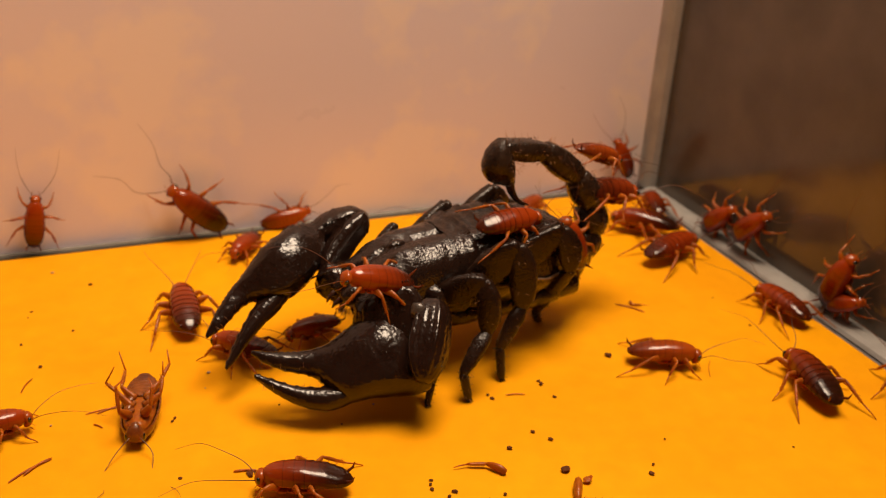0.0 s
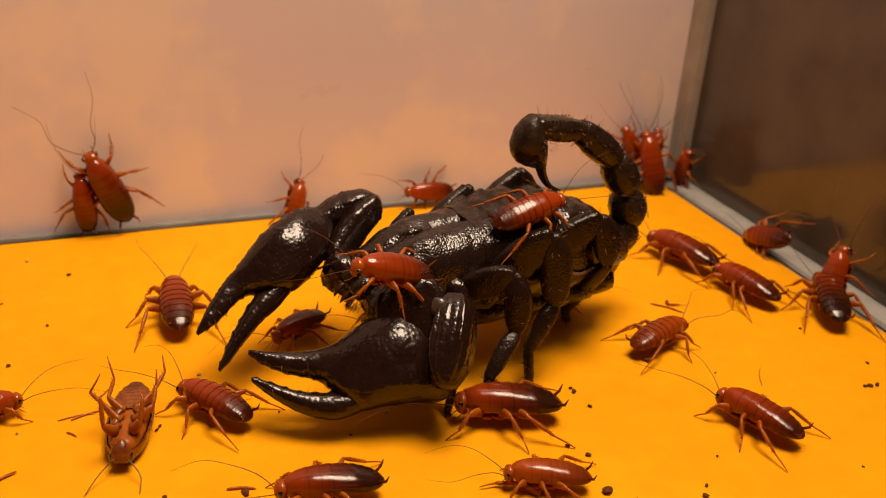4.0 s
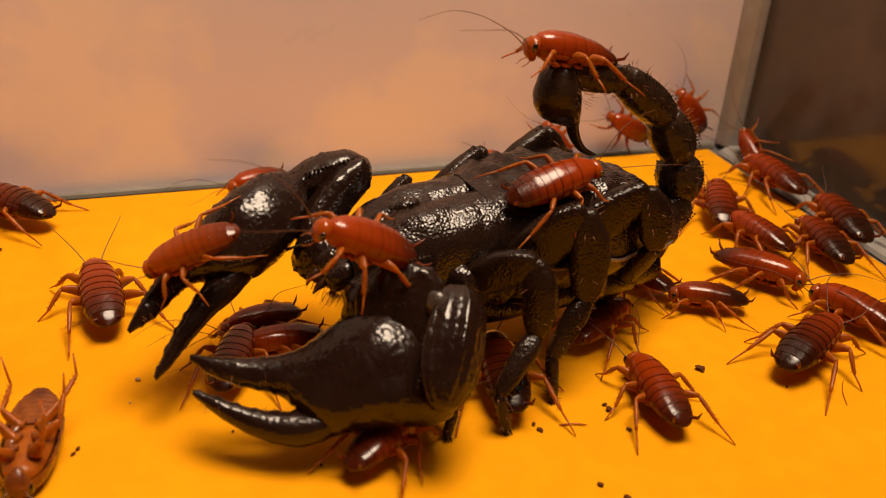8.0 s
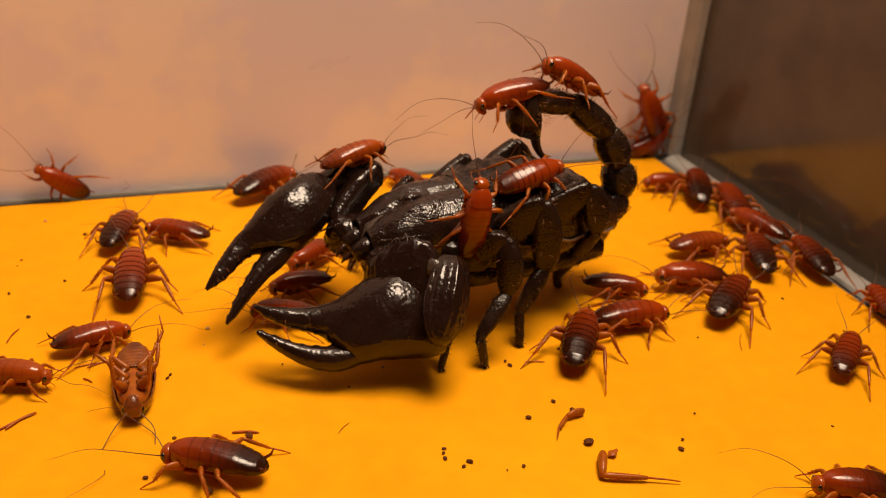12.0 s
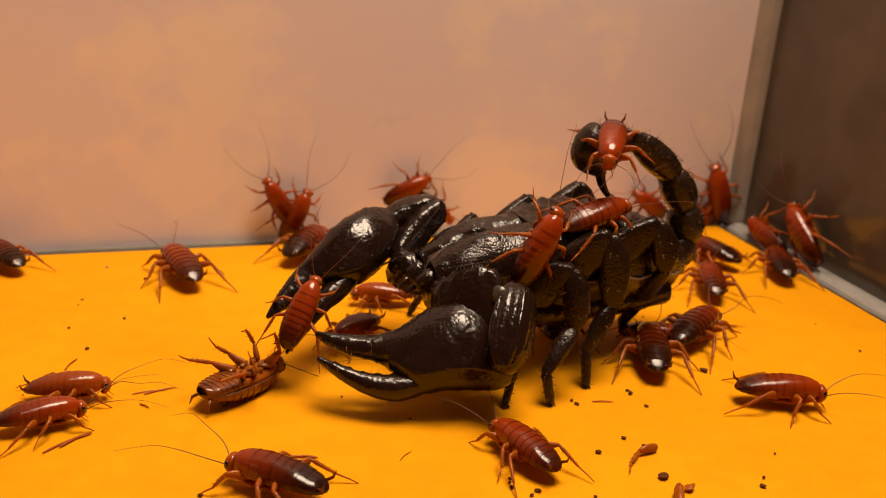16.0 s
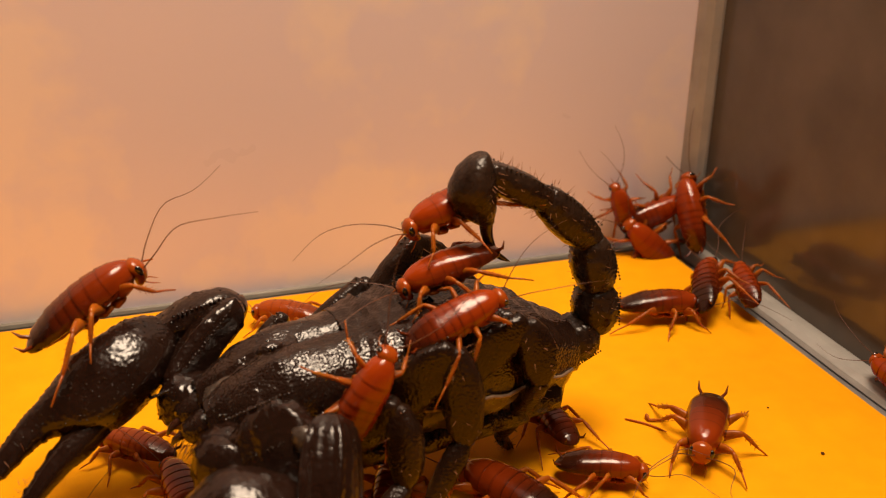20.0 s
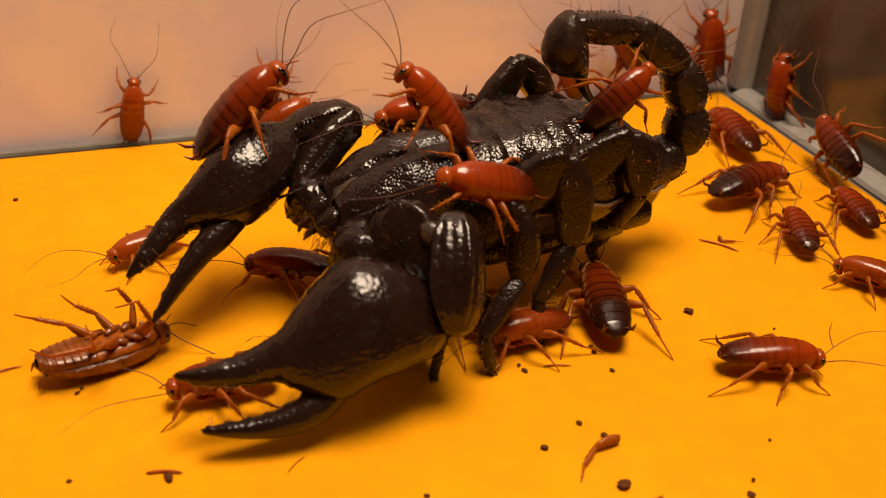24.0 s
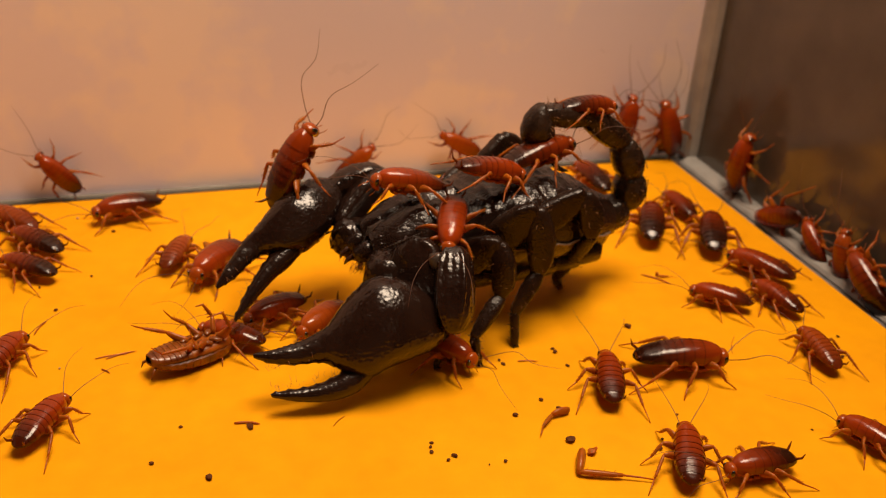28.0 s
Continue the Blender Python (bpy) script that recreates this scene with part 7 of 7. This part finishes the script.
    crawl(35, [(0, 0.2370, 0.2821, 0.0063, 90, -43, -90), (1, 0.2370, 0.2736, 0.0030, 90, -22, -90), (2, 0.2370, 0.2601, 0.0059, 90, -46, -90), (2.5, 0.2370, 0.2663, 0.0046, -90, -55, 90), (3, 0.2370, 0.2725, 0.0033, -90, 25, 90), (4.5, 0.2266, 0.2643, 0.0027, -45, 9, 86), (6, 0.2198, 0.2597, -0.0000, 0, 0, 72), (7, 0.2135, 0.2703, -0.0000, 0, 0, 68), (8, 0.2010, 0.2666, -0.0000, 0, 0, 107), (8.33, 0.2050, 0.2072, -0.0000, 0, 0, 163), (8.67, 0.2090, 0.1477, -0.0000, 0, 0, -142), (9, 0.2130, 0.0883, 0.0000, 0, 0, -86), (9.5, 0.1865, 0.1707, 0.0195, -11, -25, -125), (10, 0.1600, 0.2531, 0.0391, 0, -50, -173), (11, 0.1473, 0.2474, 0.0514, 0, -35, -172), (12, 0.1418, 0.2467, 0.0540, 0, -27, -172), (13.5, 0.1347, 0.2466, 0.0270, 6, -13, 138), (15, 0.1276, 0.2464, -0.0000, 0, 0, 91), (16, 0.1277, 0.2500, -0.0000, 0, 0, 78), (16.5, 0.1297, 0.2479, 0.0000, 0, 0, 145), (17, 0.1317, 0.2459, 0.0000, 0, 0, -148), (18, 0.1140, 0.2274, 0.0111, -36, -47, -172), (18.5, 0.1132, 0.2281, 0.0124, -10, -78, 130), (19, 0.1124, 0.2288, 0.0137, 82, -61, 8), (19.5, 0.1167, 0.2324, 0.0068, 23, -38, 58), (20, 0.1211, 0.2360, -0.0000, 0, 0, 70), (20.5, 0.1233, 0.2323, 0.0105, 17, -42, 67), (21, 0.1255, 0.2286, 0.0209, 85, -74, 8), (22, 0.1243, 0.2284, 0.0299, -81, -58, -173), (25, 0.1091, 0.2307, 0.0284, -27, -13, -173), (26, 0.1070, 0.2310, 0.0304, -27, -16, -173), (27, 0.1086, 0.2316, 0.0300, -27, -5, -172), (27.5, 0.1086, 0.2320, 0.0308, -50, 29, -163), (28, 0.1090, 0.2306, 0.0291, 2, 17, -112)])
    crawl(36, [(0, 0.2370, 0.2658, 0.0107, 90, -44, -90), (1, 0.2370, 0.2566, 0.0124, 90, -64, -90), (1.5, 0.2258, 0.2490, 0.0072, -18, -50, 63), (2, 0.2182, 0.2449, 0.0000, 0, 0, 109), (3, 0.2091, 0.2444, -0.0000, 0, 0, 133), (4.5, 0.2001, 0.2464, -0.0000, 0, 0, 86), (6, 0.1912, 0.2483, -0.0000, 0, 0, 39), (7, 0.1824, 0.2525, -0.0000, 0, 0, 98), (7.5, 0.1858, 0.2522, -0.0000, 0, 0, 21), (8, 0.1892, 0.2518, -0.0000, 0, 0, -57), (9, 0.1922, 0.2593, -0.0000, 0, 0, -92), (10, 0.1923, 0.2635, 0.0000, 0, 0, -106), (11, 0.1895, 0.2597, -0.0000, 0, 0, -108), (12, 0.1836, 0.2379, -0.0000, 0, 0, 172), (15, 0.1798, 0.2565, -0.0000, 0, 0, 122), (16, 0.1872, 0.2691, -0.0000, 0, 0, 68), (16.5, 0.1708, 0.2573, 0.0164, -13, -42, 104), (17, 0.1544, 0.2455, 0.0327, -80, -54, -173), (18, 0.1474, 0.2456, 0.0540, -82, -62, -173), (18.5, 0.1436, 0.2460, 0.0538, -35, -48, 180), (19, 0.1397, 0.2464, 0.0537, 0, -34, -173), (20, 0.1389, 0.2503, 0.0468, 0, 17, -172), (20.5, 0.1518, 0.1739, 0.0234, 4, 9, -126), (21, 0.1647, 0.0974, 0.0000, 0, 0, -80), (21.5, 0.1714, 0.2145, 0.0127, 51, -5, -33), (22, 0.1780, 0.3315, 0.0253, 90, -44, 0), (23.5, 0.1773, 0.3315, 0.0152, -90, -86, -180), (25, 0.1766, 0.3315, 0.0051, -90, -35, 180), (26, 0.1934, 0.3315, 0.0082, -90, -50, 180), (27, 0.2016, 0.3315, 0.0118, -90, -86, 180), (28, 0.2065, 0.3315, 0.0146, 90, -84, 0)])
    crawl(37, [(0, 0.2188, 0.2291, 0.0000, 0, 0, 98), (1, 0.2180, 0.2187, 0.0000, 0, 0, 76), (2, 0.2191, 0.2238, 0.0000, 0, 0, 72), (3, 0.1921, 0.1929, -0.0000, 0, 0, 115), (6, 0.1456, 0.2028, -0.0000, 0, 0, 110), (7, 0.1408, 0.2144, -0.0000, 0, 0, 89), (8, 0.1421, 0.2158, -0.0000, 0, 0, 87), (9, 0.1396, 0.2193, -0.0000, 0, 0, 94), (10, 0.1358, 0.2243, -0.0000, 0, 0, 93), (11, 0.1341, 0.2241, -0.0000, 0, 0, 92), (11.5, 0.1445, 0.2238, -0.0000, 0, 0, 42), (12, 0.1548, 0.2235, -0.0000, 0, 0, -8), (15, 0.1589, 0.2185, -0.0000, 0, 0, -73), (16, 0.1649, 0.2065, -0.0000, 0, 0, -23), (17, 0.1594, 0.2019, 0.0000, 0, 0, -46), (18, 0.1573, 0.2005, 0.0000, 0, 0, -64), (18.5, 0.1585, 0.2040, 0.0000, 0, 0, -139), (19, 0.1598, 0.2074, -0.0000, 0, 0, 146), (19.5, 0.1887, 0.1323, -0.0000, 0, 0, -142), (20, 0.2176, 0.0571, 0.0000, 0, 0, -69), (27, 0.2176, 0.0571, 0.0000, 0, 0, -69), (27.33, 0.2145, 0.1183, 0.0000, 0, 0, -124), (27.67, 0.2114, 0.1795, 0.0000, 0, 0, -178), (28, 0.2083, 0.2406, 0.0000, 0, 0, 127)])
    crawl(38, [(0, 0.2370, 0.2250, 0.0109, 90, -70, -90), (1, 0.2370, 0.2227, 0.0118, 90, -75, -90), (2, 0.2370, 0.2306, 0.0105, -90, -81, 90), (3, 0.2370, 0.2413, 0.0035, -90, -72, 90), (4.5, 0.2221, 0.2353, 0.0028, -15, -43, 18), (6, 0.2107, 0.2325, -0.0000, 0, 0, 8), (7, 0.2158, 0.2299, -0.0000, 0, 0, 63), (8, 0.1991, 0.2295, -0.0000, 0, 0, 115), (9, 0.1996, 0.2369, -0.0000, 0, 0, 78), (10, 0.2137, 0.2386, -0.0000, 0, 0, 70), (11, 0.2256, 0.2465, -0.0000, 0, 0, 76), (12, 0.2233, 0.2610, 0.0000, 0, 0, 113), (13.5, 0.2284, 0.2558, 0.0024, -45, -4, 98), (15, 0.2370, 0.2543, 0.0031, -90, -18, 90), (16, 0.2370, 0.3049, 0.0030, -90, -14, 90), (17, 0.2370, 0.2996, 0.0030, -90, -16, 90), (17.5, 0.2302, 0.3027, 0.0018, -44, -11, 80), (18, 0.2269, 0.3099, 0.0000, 0, 0, 77), (18.5, 0.2206, 0.3207, 0.0039, -54, 0, 136), (19, 0.2144, 0.3315, 0.0078, -90, 44, 180), (19.5, 0.2196, 0.3315, 0.0097, -90, -13, 180), (19.75, 0.2210, 0.3315, 0.0103, -90, -85, 180), (20, 0.2224, 0.3315, 0.0110, 90, -23, 0), (21, 0.2070, 0.3315, 0.0155, 90, -87, 0), (21.5, 0.2284, 0.3254, 0.0105, 170, -78, -124), (22, 0.2370, 0.3239, 0.0064, 90, -60, -90), (25, 0.2370, 0.2886, 0.0075, -90, -55, 90), (26, 0.2370, 0.2738, 0.0030, -90, -20, 90), (26.5, 0.2264, 0.2735, 0.0023, -43, -14, 74), (27, 0.2192, 0.2771, 0.0000, 0, 0, 68), (27.5, 0.2264, 0.2706, 0.0033, -45, 8, 84), (28, 0.2370, 0.2681, 0.0043, -90, 24, 90)])
    crawl(39, [(0, 0.2370, 0.2226, 0.0055, 90, -28, -90), (0.5, 0.2113, 0.1647, 0.0038, 45, -10, -95), (1, 0.1892, 0.1099, 0.0000, 0, 0, -112), (2, 0.1892, 0.1099, 0.0000, 0, 0, -112), (2.5, 0.1643, 0.1735, -0.0000, 0, 0, -60), (3, 0.1395, 0.2371, -0.0000, 0, 0, -9), (6, 0.1631, 0.2603, -0.0000, 0, 0, 23), (6.5, 0.1661, 0.2593, -0.0000, 0, 0, 101), (7, 0.1691, 0.2583, -0.0000, 0, 0, 178), (8, 0.1613, 0.2550, -0.0000, 0, 0, 127), (8.5, 0.1583, 0.2476, -0.0000, 0, 0, -169), (9, 0.1553, 0.2403, -0.0000, 0, 0, -106), (10, 0.1492, 0.2033, -0.0000, 0, 0, -133), (11, 0.2035, 0.0735, 0.0000, 0, 0, -67), (11.5, 0.2154, 0.1433, -0.0000, 0, 0, 2), (12, 0.2273, 0.2130, -0.0000, 0, 0, 72), (13, 0.2233, 0.1706, -0.0000, 0, 0, 16), (14, 0.2193, 0.1281, -0.0000, 0, 0, -39), (15, 0.2154, 0.0857, 0.0000, 0, 0, -95), (17, 0.2154, 0.0857, 0.0000, 0, 0, -95), (18, 0.2015, 0.2269, 0.0000, 0, 0, -118), (18.5, 0.2175, 0.2285, 0.0063, 40, -32, -88), (19, 0.2370, 0.2329, 0.0105, 90, -75, -90), (19.5, 0.2370, 0.2356, 0.0077, -90, -55, 90), (20, 0.2370, 0.2386, 0.0050, -90, -5, 90), (20.5, 0.2258, 0.2334, 0.0037, -45, -2, 91), (21, 0.2182, 0.2314, 0.0000, 0, 0, 94), (22, 0.1895, 0.2305, -0.0000, 0, 0, 57), (25, 0.1968, 0.2466, -0.0000, 0, 0, 108), (25.33, 0.1929, 0.2410, -0.0000, 0, 0, 166), (25.67, 0.1889, 0.2353, -0.0000, 0, 0, -135), (26, 0.1850, 0.2297, -0.0000, 0, 0, -76), (27, 0.1859, 0.2261, 0.0000, 0, 0, -33), (27.33, 0.1865, 0.2269, 0.0000, 0, 0, 26), (27.67, 0.1871, 0.2278, 0.0000, 0, 0, 86), (28, 0.1877, 0.2286, 0.0000, 0, 0, 145)])
    crawl(40, [(0, 0.2230, 0.1827, 0.0000, 0, 0, 66), (1, 0.1627, 0.1677, 0.0000, 0, 0, 18), (1.5, 0.1813, 0.0987, 0.0000, 0, 0, -29), (2, 0.1999, 0.0296, 0.0000, 0, 0, -75), (28, 0.1999, 0.0296, 0.0000, 0, 0, -75)])
    crawl(41, [(0, 0.0852, 0.2564, 0.0000, 0, 0, -161), (1, 0.0813, 0.2572, 0.0000, 0, 0, -146), (2, 0.0811, 0.2583, 0.0000, 0, 0, -149), (3, 0.0806, 0.2580, -0.0000, 0, 0, -145), (6, 0.0819, 0.2573, -0.0000, 0, 0, -151), (7, 0.0808, 0.2575, -0.0000, 0, 0, -142), (8, 0.0795, 0.2570, -0.0000, 0, 0, -162), (9, 0.0801, 0.2571, -0.0000, 0, 0, -156), (10, 0.0815, 0.2608, -0.0000, 0, 0, -162), (11, 0.0813, 0.2582, -0.0000, 0, 0, -154), (12, 0.0807, 0.2589, -0.0000, 0, 0, -168), (15, 0.0823, 0.2550, -0.0000, 0, 0, 169), (16, -0.1041, 0.2069, 0.0000, 0, 0, -166), (20, -0.1041, 0.2069, 0.0000, 0, 0, -166), (20.5, -0.0013, 0.2692, 0.0020, 33, 46, -92), (21, 0.1015, 0.3315, 0.0040, 90, 18, 0), (22, 0.1424, 0.3315, 0.0090, 90, -56, 0), (25, 0.0741, 0.3315, 0.0111, 90, -68, 0), (26, 0.0797, 0.3315, 0.0103, 90, -73, 0), (27, 0.0908, 0.3315, 0.0089, 90, -66, 0), (28, 0.0164, 0.3315, 0.0088, -90, -51, 180)])
    crawl(42, [(0, 0.1478, 0.3171, 0.0000, 0, 0, -178), (1, 0.1448, 0.3134, 0.0000, 0, 0, -168), (1.5, 0.1817, 0.3224, 0.0062, -45, -11, -180), (2, 0.2186, 0.3315, 0.0125, -90, -27, 180), (3, 0.2136, 0.3315, 0.0130, -90, -49, 180), (6, 0.2185, 0.3315, 0.0134, -90, -67, 180), (7, 0.2132, 0.3315, 0.0174, -90, -45, 180), (8, 0.1993, 0.3315, 0.0083, -90, -29, -180), (9, 0.1849, 0.3315, 0.0099, -90, -57, 180), (10, 0.1782, 0.3315, 0.0059, -90, -58, 180), (11, 0.1814, 0.3315, 0.0081, 90, -72, 0), (12, 0.2220, 0.3315, 0.0044, 90, -28, 0), (15, 0.1882, 0.3315, 0.0128, 90, -27, 0), (16, 0.1199, 0.3315, 0.0101, 90, 35, 0), (17, 0.1485, 0.3315, 0.0045, 90, -24, 0), (17.5, 0.1510, 0.2946, 0.0023, 40, -22, 33), (18, 0.1535, 0.2577, 0.0000, 0, 0, 53), (19, 0.1561, 0.2564, -0.0000, 0, 0, 116), (20, 0.1575, 0.2483, -0.0000, 0, 0, 97), (21, 0.1548, 0.2511, -0.0000, 0, 0, 32), (21.33, 0.1603, 0.2546, -0.0000, 0, 0, 87), (21.67, 0.1659, 0.2580, -0.0000, 0, 0, 142), (22, 0.1714, 0.2615, -0.0000, 0, 0, -163), (23.5, 0.1934, 0.1998, -0.0000, 0, 0, -117), (25, 0.2154, 0.1381, 0.0000, 0, 0, -70), (26, 0.2154, 0.1381, 0.0000, 0, 0, -70), (26.5, 0.2090, 0.2085, 0.0000, 0, 0, -12), (27, 0.2027, 0.2788, 0.0000, 0, 0, 46), (28, 0.2058, 0.2836, 0.0000, 0, 0, 95)])
    crawl(43, [(0, 0.2140, 0.1111, 0.0000, 0, 0, 0), (1, 0.2140, 0.1111, 0.0000, 0, 0, 0), (1.5, 0.2170, 0.2213, 0.0037, -13, -53, 64), (2, 0.2201, 0.3315, 0.0074, -90, -37, 180), (3, 0.2222, 0.3315, 0.0088, -90, -72, 180), (4.5, 0.2171, 0.3200, 0.0044, -6, -45, 87), (6, 0.2121, 0.3084, -0.0000, 0, 0, 68), (7, 0.2094, 0.2951, 0.0000, 0, 0, 66), (8, 0.2000, 0.2824, -0.0000, 0, 0, 62), (9, 0.2074, 0.3004, 0.0000, 0, 0, 65), (10, 0.2041, 0.2914, -0.0000, 0, 0, 51), (11, 0.2224, 0.2732, 0.0000, 0, 0, 77), (12, 0.2243, 0.2768, -0.0000, 0, 0, 74), (13.5, 0.2289, 0.2773, 0.0028, -42, -18, 75), (15, 0.2370, 0.2818, 0.0039, -90, -31, 90), (16, 0.2370, 0.2867, 0.0098, -90, -41, 90), (17, 0.2370, 0.2874, 0.0100, -90, -83, 90), (18, 0.2370, 0.3002, 0.0118, 90, -39, -90), (19, 0.2370, 0.2846, 0.0142, 90, -63, -90), (20, 0.2353, 0.3202, 0.0115, -65, -55, 80), (21, 0.2273, 0.2872, 0.0051, -18, -20, 52), (21.16, 0.2248, 0.2888, 0.0059, 3, -56, -10), (21.33, 0.2224, 0.2905, 0.0066, 65, -45, -108), (21.67, 0.2114, 0.2898, 0.0033, 38, -13, -136), (22, 0.2003, 0.2890, -0.0000, 0, 0, -173), (23.5, 0.2068, 0.2904, -0.0000, 0, 0, 115), (25, 0.2134, 0.2919, -0.0000, 0, 0, 44), (26, 0.2233, 0.2953, -0.0000, 0, 0, 72), (27, 0.2211, 0.3032, 0.0000, 0, 0, 84), (27.5, 0.2228, 0.3173, 0.0057, -13, -44, 100), (28, 0.2246, 0.3315, 0.0114, -90, -69, 180)])
    crawl(44, [(0, 0.2022, 0.0860, 0.0000, 0, 0, 0), (3, 0.2022, 0.0860, 0.0000, 0, 0, 0), (4, 0.1823, 0.1396, 0.0168, -16, -9, -54), (5, 0.1624, 0.1932, 0.0336, -17, -27, -108), (6, 0.1425, 0.2468, 0.0505, 0, -38, -172), (7, 0.1333, 0.2456, 0.0531, 0, -14, -172), (8, 0.1320, 0.2454, 0.0532, 0, -11, -173), (9, 0.1314, 0.2453, 0.0541, 0, -12, -173), (10, 0.1322, 0.2454, 0.0544, 0, -8, -172), (11, 0.1311, 0.2453, 0.0539, 0, -11, -172), (12, 0.1280, 0.2449, 0.0517, 0, 14, -173), (13.5, 0.1314, 0.2439, 0.0531, -24, 50, -146), (15, 0.1368, 0.2408, 0.0506, 1, 18, -117), (16, 0.1341, 0.2419, 0.0497, -0, 19, -119), (17, 0.1320, 0.2425, 0.0516, -81, 58, -172), (18, 0.1337, 0.2438, 0.0500, -82, 61, -173), (18.5, 0.1378, 0.2503, 0.0443, -34, 36, -161), (19, 0.1420, 0.2568, 0.0385, 0, 12, -173), (20, 0.1353, 0.2443, 0.0381, 0, 15, -173), (21, 0.1180, 0.2380, 0.0381, 0, -10, -172), (22, 0.1140, 0.2531, 0.0351, 0, 3, -173), (25, 0.1074, 0.2543, 0.0304, 0, 6, -173), (26, 0.1006, 0.2534, 0.0328, 0, 20, -172), (26.33, 0.0996, 0.2480, 0.0334, 0, 20, -112), (26.67, 0.0986, 0.2427, 0.0341, 0, 20, -52), (27, 0.0976, 0.2373, 0.0347, 0, 20, 7), (27.33, 0.0984, 0.2378, 0.0349, 13, 12, 69), (27.67, 0.0993, 0.2382, 0.0351, 13, -3, 128), (28, 0.1001, 0.2387, 0.0354, 0, -10, -173)])
    crawl(45, [(0, 0.1609, 0.0631, 0.0000, 0, 0, 0), (27, 0.1609, 0.0631, 0.0000, 0, 0, 0), (27.5, 0.1820, 0.1440, 0.0000, 0, 0, 53), (28, 0.2030, 0.2249, 0.0000, 0, 0, 107)])
    crawl(46, [(0, 0.2129, 0.0957, 0.0000, 0, 0, 0), (2, 0.2129, 0.0957, 0.0000, 0, 0, 0), (2.33, 0.1889, 0.1743, 0.0014, -13, -38, 47), (2.67, 0.1649, 0.2529, 0.0027, -66, -45, 126), (3, 0.1409, 0.3315, 0.0041, -90, -10, 180), (4.5, 0.1401, 0.3268, 0.0021, -45, -3, -178), (6, 0.1393, 0.3221, -0.0000, 0, 0, -171), (7, 0.1391, 0.3280, -0.0000, 0, 0, 179), (7.5, 0.1580, 0.3297, 0.0021, -39, -27, 166), (8, 0.1768, 0.3315, 0.0042, -90, -55, 180), (9, 0.1709, 0.3315, 0.0082, -90, -46, 180), (10, 0.1442, 0.3315, 0.0085, -90, -12, 180), (11, 0.1329, 0.3315, 0.0088, -90, -53, 180), (11.5, 0.1309, 0.3232, 0.0044, -29, -36, 131), (12, 0.1289, 0.3149, -0.0000, 0, 0, 118), (13.5, 0.1114, 0.3232, 0.0079, -28, -37, 129), (15, 0.0939, 0.3315, 0.0158, -90, -57, 180), (15.5, 0.1025, 0.3315, 0.0159, 90, -77, 0), (16, 0.1111, 0.3315, 0.0160, 90, -30, 0), (17, 0.1179, 0.3315, 0.0100, 90, -84, 0), (17.33, 0.1313, 0.2541, 0.0067, 65, -46, -17), (17.67, 0.1446, 0.1767, 0.0033, 37, -14, -44), (18, 0.1580, 0.0992, 0.0000, 0, 0, -80), (20, 0.1580, 0.0992, 0.0000, 0, 0, -80), (21, 0.2205, 0.2484, -0.0000, 0, 0, -37), (22, 0.2106, 0.2469, -0.0000, 0, 0, 42), (25, 0.2197, 0.2481, -0.0000, 0, 0, 88), (25.5, 0.2266, 0.2470, 0.0034, -45, -3, 88), (26, 0.2370, 0.2493, 0.0047, -90, -6, 90), (27, 0.2370, 0.2509, 0.0125, -90, -85, 90), (28, 0.2370, 0.2501, 0.0036, -90, -42, 90)])
    crawl(47, [(0, 0.1499, 0.0930, 0.0000, 0, 0, 0), (1, 0.1499, 0.0930, 0.0000, 0, 0, 0), (1.5, 0.0946, 0.2122, 0.0032, 42, -21, 9), (2, 0.0394, 0.3315, 0.0064, 90, -42, 0), (3, 0.0395, 0.3315, 0.0094, 90, -76, 0), (6, 0.0299, 0.3315, 0.0070, -90, -49, 180), (7, 0.0666, 0.3315, 0.0045, -90, -2, 180), (7.5, 0.0787, 0.3268, 0.0022, -45, 4, -167), (8, 0.0908, 0.3221, -0.0000, 0, 0, -154), (8.5, 0.0756, 0.3035, -0.0000, 0, 0, 161), (9, 0.0603, 0.2849, -0.0000, 0, 0, 115), (10, 0.0621, 0.2911, -0.0000, 0, 0, 101), (11, 0.0631, 0.3018, -0.0000, 0, 0, 92), (12, 0.0548, 0.2936, -0.0000, 0, 0, 155), (13.5, 0.0575, 0.2992, -0.0000, 0, 0, 78), (15, 0.0603, 0.3049, -0.0000, 0, 0, 1), (15.5, 0.0681, 0.3182, 0.0043, 37, -31, 16), (16, 0.0759, 0.3315, 0.0087, 90, -64, 0), (17, 0.0962, 0.3315, 0.0092, -90, -65, 180), (17.5, 0.0894, 0.3247, 0.0046, -32, -35, 150), (18, 0.0826, 0.3179, 0.0000, 0, 0, 158), (19, -0.1319, 0.2219, 0.0000, 0, 0, -156), (26, -0.1319, 0.2219, 0.0000, 0, 0, -156), (26.33, -0.0856, 0.2276, 0.0000, 0, 0, 147), (26.67, -0.0393, 0.2333, 0.0000, 0, 0, 90), (27, 0.0069, 0.2390, 0.0000, 0, 0, 33), (28, 0.0055, 0.2387, 0.0000, 0, 0, 58)])


motions()
